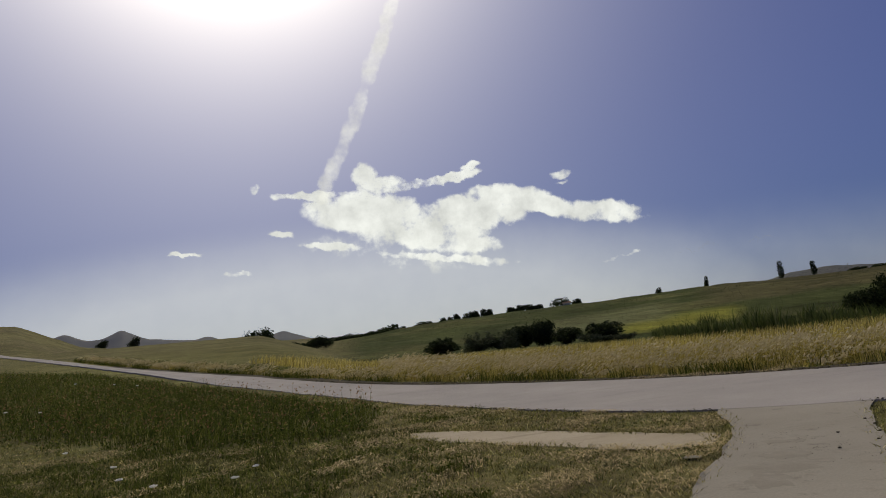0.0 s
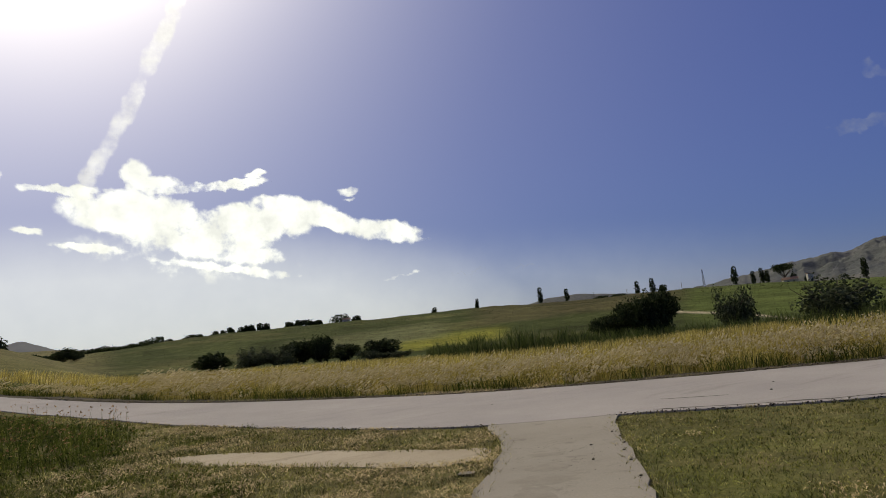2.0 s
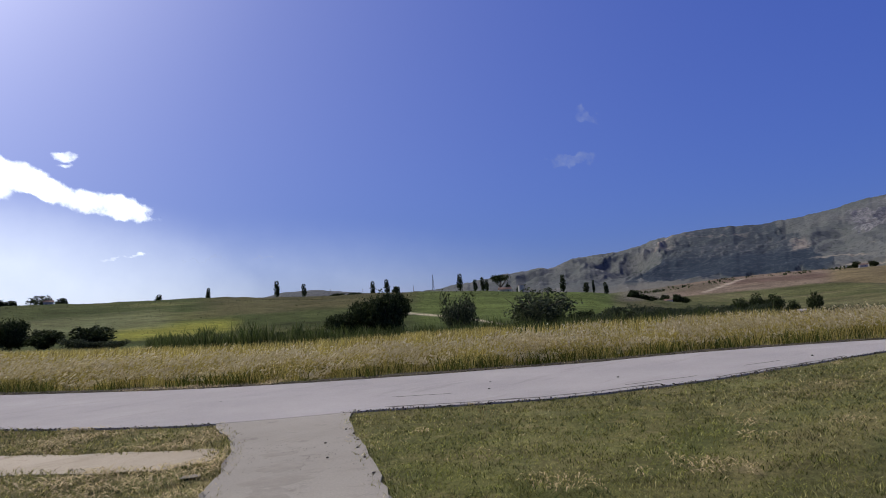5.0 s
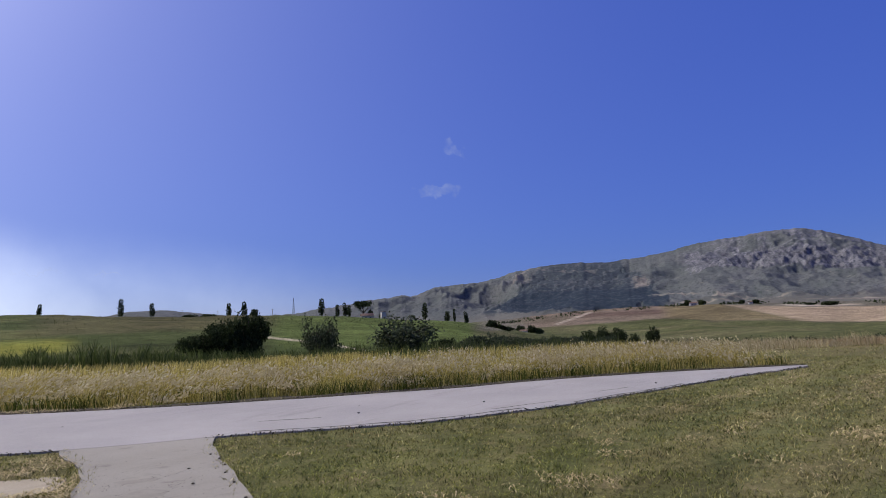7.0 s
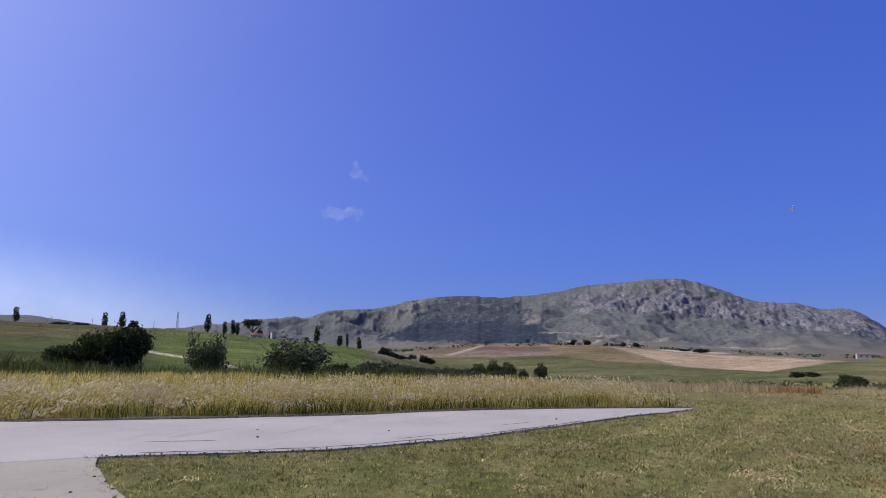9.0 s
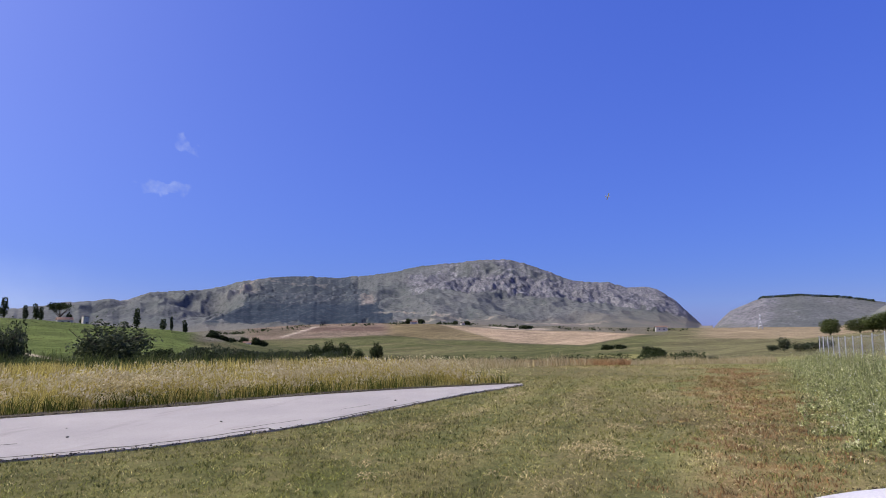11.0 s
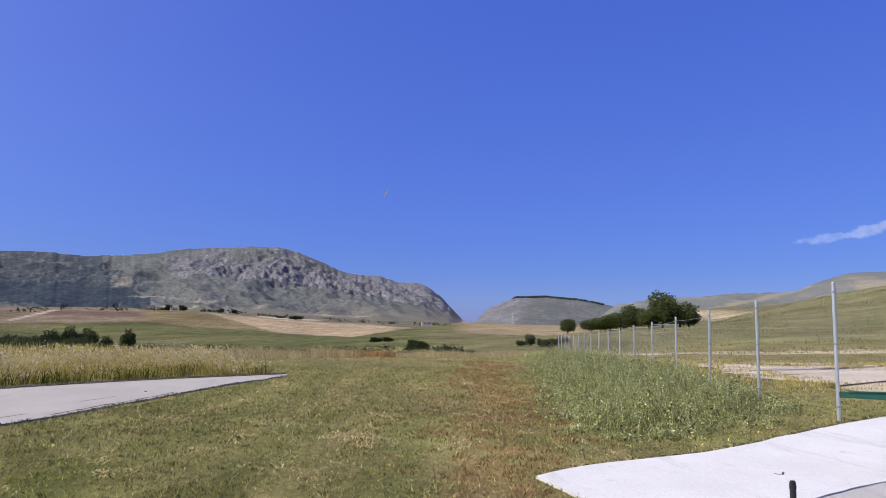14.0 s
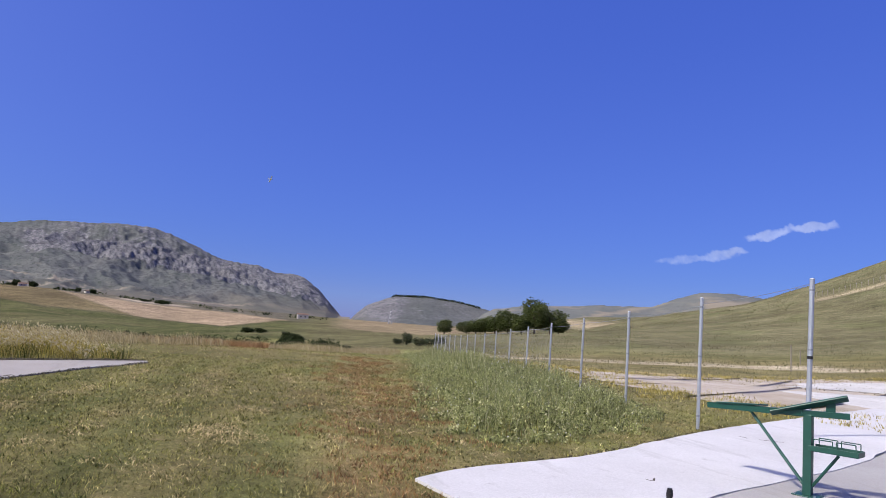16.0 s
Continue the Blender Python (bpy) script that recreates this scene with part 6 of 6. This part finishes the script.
def fence_post(at, height, lean, corner=False):
    t = thing("fence_post", "tall galvanised steel tube post at the fence's corner" if corner else "galvanised steel tube fence post", "fence post", Matrix.Translation(at) @ Matrix.Rotation(lean, 4, "Y"), "fence posts")
    r = 0.05 if corner else 0.035
    part("tube", tube(bmesh.new(), (0, 0, -0.3), (0, 0, height), r, None, 14), ZINC, t)
    cap = bmesh.new()
    bmesh.ops.create_uvsphere(cap, u_segments=12, v_segments=6, radius=r * 1.12, matrix=Matrix.Translation((0, 0, height)) @ Matrix.Diagonal((1, 1, 0.6, 1)))
    part("cap", cap, ZINC, t)
    for z in (height * 0.93, height * 0.55, height * 0.1):
        part("wire_clip", tube(bmesh.new(), (0, 0, z - 0.02), (0, 0, z + 0.02), r * 1.18, None, 12), WIRE, t)
    if corner:
        part("strap", tube(bmesh.new(), (0, 0, height * 0.49), (0, 0, height * 0.51), r * 1.25, None, 12), BLACK, t, "black strap")
    return t


spots = []
for k in range(17):
    p = FENCE_FROM + FENCE_WAY * (4.1 * k)
    p.z = float(land_height(p.x, p.y))
    spots.append((p, 2.72 if k == 0 else max(2.62 - 0.0395 * (4.1 * k - 1) - p.z, 1.75)))
    fence_post(p, spots[-1][1], 0.012 * math.sin(k * 2.3))
corner = Vector((11.47, -11.34, 0))
fence_post(corner, 3.3, -0.02, True)


def sag(bm, a, b, drop, r, n=10):
    pts = [a.lerp(b, k / n) - Vector((0, 0, drop * 4 * (k / n) * (1 - k / n))) for k in range(n + 1)]
    for p, q in zip(pts, pts[1:]):
        tube(bm, p, q, r, None, 5)
    return bm


def wire(a, b, drop, r=0.006):
    t = thing("fence_wire", "thin slack steel wire between fence posts", "wire", Matrix.Translation(a), "fence wires")
    part("strand", sag(bmesh.new(), Vector(), b - a, drop, r), WIRE, t)


wire(corner + Vector((0, 0, 3.2)), spots[0][0] + Vector((0, 0, 2.6)), 0.05)
for (a, ha), (b, hb) in zip(spots, spots[1:]):
    wire(a + Vector((0, 0, ha * 0.94)), b + Vector((0, 0, hb * 0.94)), 0.04)


def chain_link(a, b, h):
    """A panel of woven wire: slanting strands both ways, and a top and bottom wire."""
    t = thing("chain_link_panel", "grey chain-link mesh stretched between fence posts", "fence", Matrix.Translation(a), "fence panels")
    l = b - a
    n, gap = l.length, 0.3
    v, f = [], []
    for sense in (1, -1):
        s = -h
        while s < n:
            u0, u1 = max(s, 0), min(s + h, n)
            if u1 > u0:
                z0, z1 = (u0 - s, u1 - s) if sense > 0 else (h - (u0 - s), h - (u1 - s))
                p, q = l * (u0 / n) + Vector((0, 0, z0)), l * (u1 / n) + Vector((0, 0, z1))
                w = Vector((0, 0, 0.0014))
                o = SIDE * 0.0012 * sense
                i = len(v)
                v += [p + o + w, p + o - w, q + o - w, q + o + w, p - o + w * 0.4, q - o + w * 0.4]
                f += [(i, i + 1, i + 2), (i, i + 2, i + 3), (i, i + 3, i + 5), (i, i + 5, i + 4)]
            s += gap
    hang("mesh", tri_mesh("mesh", np.array([tuple(q) for q in v]), np.array(f), WIRE), t)
    part("top_wire", tube(bmesh.new(), (0, 0, h), l + Vector((0, 0, h)), 0.007, None, 5), WIRE, t)


for (a, ha), (b, hb) in list(zip(spots, spots[1:]))[3:]:
    chain_link(a + Vector((0, 0, 0.1)), b + Vector((0, 0, 0.1)), min(ha, hb) * 0.9)
for azm, r, h in ((134.8, 58, 2.0), (135.5, 70, 1.3)):
    t = thing("stake", "thin weathered wooden stake in rough grass", "stake", Matrix.Translation(polar(azm, r)))
    part("shaft", tube(bmesh.new(), (0, 0, -0.2), (0.04, 0, h), 0.05, 0.04, 7), WOOD, t)
    part("tie", tube(bmesh.new(), (0, 0, h * 0.3), (0.01, 0, h * 0.36), 0.06, None, 7), WOOD, t)

# ---- steel work bench ----
BENCH = Vector((6.8, -6.44, 0.022))
bench = thing("work_bench", "green painted steel stand with long arm, tilted channel and tool tray", "bench", Matrix.Translation(BENCH) @ Matrix.Rotation(math.atan2(0.59, 1.19), 4, "Z"))
L = 1.45
REACH = Matrix.Rotation(radians(-17.4), 4, "Z") @ Matrix.Translation((0, 0, 0.975)) @ Matrix.Rotation(0.06, 4, "Y")


def reach(bm):
    """Turns a piece to lie along the bench's arm."""
    bmesh.ops.transform(bm, matrix=REACH, verts=bm.verts)
    return bm


part("column", box(bmesh.new(), (0.095, 0.095, 0.95), (0, 0, 0.475), None, 0.006), GREENPAINT, bench)
part("foot_plate", box(bmesh.new(), (0.28, 0.28, 0.012), (0, 0, 0.006), None, 0.003), GREENPAINT, bench)
for sx, sy in ((1, 1), (1, -1), (-1, 1), (-1, -1)):
    part("bolt", tube(bmesh.new(), (sx * 0.11, sy * 0.11, 0.012), (sx * 0.11, sy * 0.11, 0.03), 0.012, None, 6), RAWSTEEL, bench)
bm = bmesh.new()
box(bm, (L - 0.02, 0.012, 0.075), (L / 2 + 0.02, -0.075, -0.015), None, 0.003)
box(bm, (L - 0.02, 0.012, 0.075), (L / 2 + 0.02, 0.075, -0.015), None, 0.003)
box(bm, (L - 0.02, 0.14, 0.01), (L / 2 + 0.02, 0, -0.045), None, 0.003)
arm = part("arm", reach(bm), GREENPAINT, bench)
part("pad", reach(box(bmesh.new(), (0.66, 0.2, 0.02), (L * 0.66, 0, 0.035), Matrix.Rotation(0.02, 4, "Y"), 0.006)), GREENPAINT, bench)
for px in (0.2, 0.31, L * 0.84):
    part("bolt", reach(tube(bmesh.new(), (px, -0.081, -0.015), (px, -0.1, -0.015), 0.018, None, 8)), RAWSTEEL, bench, "bare steel bolt")
heading = Matrix.Rotation(radians(17.5), 4, "Z")
bm = bmesh.new()
for s in (-1, 1):
    box(bm, (0.86, 0.115, 0.014), (0, s * 0.05, 0), Matrix.Rotation(s * 0.55, 4, "X"), 0.003)
bmesh.ops.transform(bm, matrix=Matrix.Translation((0, 0, 1.055)) @ heading @ Matrix.Rotation(radians(18), 4, "Y"), verts=bm.verts)
part("channel", bm, GREENPAINT, bench)
bm = box(bmesh.new(), (0.86, 0.08, 0.07), (0, 0, 0), None, 0.004)
bmesh.ops.transform(bm, matrix=Matrix.Translation((0, 0, 0.965)) @ heading @ Matrix.Rotation(0.03, 4, "Y"), verts=bm.verts)
part("bracket", bm, GREENPAINT, bench)
part("wedge", box(bmesh.new(), (0.1, 0.06, 0.14), (-0.22, -0.07, 1.05), heading, 0.004), GREENPAINT, bench)
foot, knee = Vector((0.05, -0.015, 0.12)), REACH @ Vector((L * 0.56, 0, -0.05))
part("brace", tube(bmesh.new(), foot, knee, 0.02, None, 8), GREENPAINT, bench)
part("brace", tube(bmesh.new(), (-0.05, 0, 0.12), (-0.33, 0, 0.52), 0.018, None, 8), GREENPAINT, bench)
bm = bmesh.new()
box(bm, (0.52, 0.26, 0.012), (-0.30, 0, 0.545), None, 0.003)
for sy in (-1, 1):
    box(bm, (0.52, 0.012, 0.06), (-0.30, sy * 0.13, 0.575), None, 0.003)
box(bm, (0.012, 0.26, 0.06), (-0.56, 0, 0.575), None, 0.003)
tray = part("tray", bm, GREENPAINT, bench)
for k in range(2):
    bm = bmesh.new()
    x0, x1 = -0.09 - 0.24 * k, -0.29 - 0.24 * k
    for p, q in (((x0, -0.1, 0.6), (x0, -0.1, 0.68)), ((x0, -0.1, 0.68), (x1, -0.1, 0.68)), ((x1, -0.1, 0.68), (x1, -0.1, 0.6)), ((x0, 0.1, 0.6), (x0, 0.1, 0.68)), ((x0, 0.1, 0.68), (x1, 0.1, 0.68)), ((x1, 0.1, 0.68), (x1, 0.1, 0.6))):
        tube(bm, p, q, 0.006, None, 6)
    part("guard_rail", bm, GREENPAINT, tray)
bollard = thing("bollard", "short black tube standing by the white apron", "bollard", Matrix.Translation((5.72, -3.68, 0.0)))
part("tube", tube(bmesh.new(), (0, 0, -0.05), (0, 0, 0.35), 0.028, None, 12), BLACK, bollard)
part("ring", tube(bmesh.new(), (0, 0, 0.29), (0, 0, 0.32), 0.031, None, 12), BLACK, bollard)
part("tip", tube(bmesh.new(), (0, 0, 0.35), (0, 0, 0.362), 0.022, None, 12), BLACK, bollard)


# ---- small stones and clods ----
def lump(bm, at, size, seed):
    made = bmesh.ops.create_icosphere(bm, subdivisions=1, radius=1)
    r = np.random.default_rng(seed)
    for w in made["verts"]:
        w.co = Vector(at) + Vector((w.co.x * size * r.uniform(0.8, 1.3), w.co.y * size * r.uniform(0.7, 1.2), w.co.z * size * 0.6 * r.uniform(0.7, 1.1)))
    return bm


def stone(x, y, size, lift, label, mat=STONEMAT):
    z = float(near_height(x, y)) + lift
    ob = new("stone", bpy.data.meshes.new("stone"))
    bm = lump(bmesh.new(), (0, 0, size * 0.35), size, int(x * 100 + 5000))
    bm.to_mesh(ob.data)
    bm.free()
    ob.data.materials.append(mat)
    ob.location = (x, y, z)
    tagged(ob, label, "stone", "loose stones")


for x, y in ((9.75, 8.85), (10.6, 9.6), (16.2, 5.05), (11.9, 7.3), (6.4, 13.5)):
    stone(x, y, 0.03, 0.034, "small dark stone lying on the concrete runway")
for x, y in ((5.35, 7.15), (5.05, 6.75), (5.6, 7.6), (4.75, 6.2), (5.75, 8.0), (4.35, 5.5), (5.0, 7.4), (4.5, 6.6)):
    stone(x, y, 0.02, 0.029, "small dark clod of soil on the taxiway", SOIL)

# ---- model aircraft ----
plane = thing("model_aircraft", "small white radio-controlled model aeroplane in flight", "model aircraft", Matrix.Translation((120 * math.sin(radians(92.1)), 120 * math.cos(radians(92.1)), EYE + 120 * math.tan(radians(11.1)))) @ Matrix.Rotation(radians(30), 4, "Z") @ Matrix.Rotation(radians(55), 4, "Y"))
part("fuselage", tube(bmesh.new(), (0, -0.45, 0), (0, 0.4, 0), 0.07, 0.03, 10), WHITEPAINT, plane)
part("wing", box(bmesh.new(), (1.3, 0.22, 0.025), (0, -0.12, 0.05), None, 0.008), WHITEPAINT, plane)
part("tailplane", box(bmesh.new(), (0.45, 0.12, 0.015), (0, 0.36, 0.02), None, 0.004), WHITEPAINT, plane)
part("fin", box(bmesh.new(), (0.015, 0.14, 0.18), (0, 0.36, 0.09), None, 0.004), BLACK, plane, "black fin")

# a line of stakes along the terrace of the slope
stake = thing("stake", "thin dark wooden stake along a track on the slope", "stake", None, "terrace stakes")
part("shaft", tube(bmesh.new(), (0, 0, -0.3), (0.03, 0, 1.5), 0.11, 0.09, 7), WOOD, stake)
part("tie", tube(bmesh.new(), (0.02, 0, 1.15), (0.022, 0, 1.25), 0.13, None, 7), WIRE, stake)
spots = []
for k in range(20):
    azm = 136.8 + k * 0.36 + 0.06 * math.sin(k * 3.1)
    want = float(np.interp(azm, [134, 138, 142, 150], [3.62, 4.78, 6.08, 7.3]))
    for r in np.arange(140, 440, 2.0):
        p = polar(azm, r)
        if math.degrees(math.atan2(p.z - EYE, r)) >= want:
            spots.append((azm, r, 1.0, 1.0, 40 * k))
            break
if spots:
    place(stake, spots)
# damp stains on the taxiway
taxiway = bpy.data.objects["taxiway"]
for k, (cx, cy, lx, ly, turn) in enumerate(((4.32, 7.38, 0.24, 0.14, 0.5), (3.95, 6.7, 0.22, 0.24, 0.6), (3.62, 6.2, 0.34, 0.26, 0.5), (3.25, 5.75, 0.2, 0.3, 0.45), (3.15, 7.3, 0.10, 0.08, 0.2))):
    q = np.linspace(0, 2 * np.pi, 28)
    wob = 1 + 0.3 * value_noise(np.cos(q), np.sin(q), 1.3, 110 + k)
    ex, ey = lx * wob * np.cos(q), ly * wob * np.sin(q)
    px, py = cx + ex * math.cos(turn) + ey * math.sin(turn), cy - ex * math.sin(turn) + ey * math.cos(turn)
    w = np.array([0.02, 0.5, 1.0])
    gx, gy = cx + (px - cx)[:, None] * w, cy + (py - cy)[:, None] * w
    me = grid_mesh("stain", gx, gy, near_height(gx, gy) + np.array([0.033, 0.032, 0.0285]), STAIN)
    if me.polygons[0].normal.z < 0:
        me.flip_normals()
    hang("stain", me, taxiway)
n = 900
x, y = 4.3 + rng.normal(0, 0.4, n), 7.2 + rng.normal(0, 0.65, n)
keep = inside(x, y, TAXI_POLY) & (value_noise(x, y, 0.5, 91) > 0.05)
x, y = x[keep], y[keep]
v, f = leaves(np.stack([x, y, near_height(x, y) + 0.031], -1), 0.0055, 0.97)
stuff("taxiway_dirt", tri_mesh("taxiway_dirt", v, f, CRACK), "dark crumbs of dirt on the taxiway", "litter")
# dry grass about the gravel road
for line, n in ((ri, 16000), (ro, 12000)):
    x, y, d, u = along(line, n, -2.4, 2.4)
    keep = value_noise(x, y, 2.5, 92) > -0.1
    x, y = x[keep], y[keep]
    me, _ = blades("road_grass", x, y, land_height(x, y), rng.uniform(0.05, 0.2, len(x)), rng.uniform(0.012, 0.025, len(x)), DRY, 0.6)
    stuff("road_grass", me, "straw-coloured grass along a gravel road", "grass")
# rough grass between the gravel road and the slope
n = 22000
r, a = np.sqrt(rng.uniform(34**2, 66**2, n)), np.radians(rng.uniform(111, 147, n))
x, y = r * np.sin(a), r * np.cos(a)
gap = np.interp(np.degrees(a), [111, 119, 127, 137, 147], [49, 38, 35, 37, 39])
keep = (r > gap) & (value_noise(x, y, 4, 95) + rng.normal(0, 0.5, n) > -0.2)
x, y = x[keep], y[keep]
for name, label, mat, sel in (("verge_grass", "dry grass on the verge of a gravel road", SLOPEGRASS, slice(0, None, 6)), ("verge_grass", "rough green grass on the verge of a gravel road", SLOPEGRASS, slice(1, None, 4))):
    me, _ = blades(name, x[sel], y[sel], land_height(x[sel], y[sel]), rng.uniform(0.04, 0.16, len(x[sel])), rng.uniform(0.02, 0.05, len(x[sel])), mat, 0.6)
    stuff(name, me, label, "grass")
# dark flecks along the apron's rim
line = smooth_line(APRON, 0.25)
x, y, d, u = along(line[np.hypot(line[:, 0], line[:, 1]) < 16], 1500, -0.01, 0.10)
x, y = x[::3], y[::3]
v, f = leaves(np.stack([x, y, near_height(x, y) + rng.uniform(0.02, 0.04, len(x))], -1), 0.016, 0.5)
stuff("rim_flecks", tri_mesh("rim_flecks", v, f, SOIL), "small dark flecks along the apron's rim", "litter")
# low weeds in the uncut ground towards the sun
n = 60000
r, a = rng.uniform(3.6, 17, n), np.radians(rng.uniform(-42, 6, n))
x, y = r * np.sin(a), r * np.cos(a)
thick = value_noise(x, y, 1.7, 96, 4) + 0.035 * (-np.degrees(a)) - 0.15 + rng.normal(0, 0.35, n)
keep = (thick > 0.15) & ~bare(x, y)
x, y, thick = x[keep], y[keep], thick[keep]
h = np.clip(0.05 + 0.07 * np.clip(thick, 0, 1.6), 0.03, 0.2) * rng.uniform(0.5, 1.5, len(x))
me, tip = blades("low_weeds", x, y, land_height(x, y), h, rng.uniform(0.006, 0.014, len(x)), DARKWEED, 0.6)
stuff("low_weeds", me, "low dark green weeds in uncut ground", "weeds")
pick = rng.uniform(size=len(tip)) < 0.4
v, f = leaves(tip[pick] - [0, 0, 0.015], 0.02, 0.4)
stuff("weed_leaves", tri_mesh("weed_leaves", v, f, DARKWEED), "small dark green leaves of low weeds", "weeds")
# hedges on the plain towards the sun
n = 5200
a = rng.uniform(-21, -1.5, n)
r = np.interp(a, [-21, -14, -8, -1.5], [330, 300, 290, 330]) + rng.normal(0, 2, n)
x, y = r * np.sin(np.radians(a)), r * np.cos(np.radians(a))
tall = np.clip(1.6 + 1.5 * value_noise(x, y, 40, 97), 0.4, 3.2)
v, f = leaves(np.stack([x, y, land_height(x, y) + rng.uniform(0, 1, n) * tall], -1), 0.5)
stuff("plain_hedge", tri_mesh("plain_hedge", v, f, LEAF), "dark hedges and scrub across the plain", "hedge")
# trees and scrub strewn at the mountain's foot
clumps = []
for k in range(60):
    azm = rng.uniform(58, 98)
    r0 = rng.uniform(1120, 1400)
    at = polar(azm, r0)
    m = int(rng.integers(6, 22))
    clumps.append(np.array(at) + np.stack([rng.normal(0, 6, m), rng.normal(0, 6, m), rng.uniform(0, 4.5, m)], -1))
v, f = leaves(np.concatenate(clumps), 2.2)
stuff("far_scrub", tri_mesh("far_scrub", v, f, LEAF), "dark trees and scrub strewn at a mountain's foot", "scrub")
# grass creeping over the bare soil, the taxiway's and the runway's rims
for poly, n in ((SAND_POLY + SAND_POLY[:1], 2600), (TAXI_POLY, 2600)):
    x, y, d, u = along(smooth_line(poly, 0.2), n, -0.16, 0.16)
    keep = value_noise(x, y, 0.5, 98) > -0.1
    x, y = x[keep], y[keep]
    me, _ = blades("rim_grass", x, y, near_height(x, y), rng.uniform(0.03, 0.09, len(x)), rng.uniform(0.005, 0.012, len(x)), LAWN, 0.9)
    stuff("rim_grass", me, "short grass creeping over a hard rim", "grass")
# marks on the apron
apron_slab = bpy.data.objects["apron"]
mark_rng = np.random.default_rng(77)
for k in range(8):
    px, py = mark_rng.uniform(6.6, 11.5), mark_rng.uniform(-10.5, -2.8)
    w_ = mark_rng.uniform(-0.25, 0.25, 4)
    pts = [(px, py), (px + w_[0] + 0.12, py + w_[1]), (px + w_[0] + 0.3, py + w_[1] + w_[2] + 0.1)]
    if all(inside(np.array([p[0]]), np.array([p[1]]), APRON + BACK)[0] for p in pts):
        crack(pts, 0.035, apron_slab, 400 + k, 0.037)
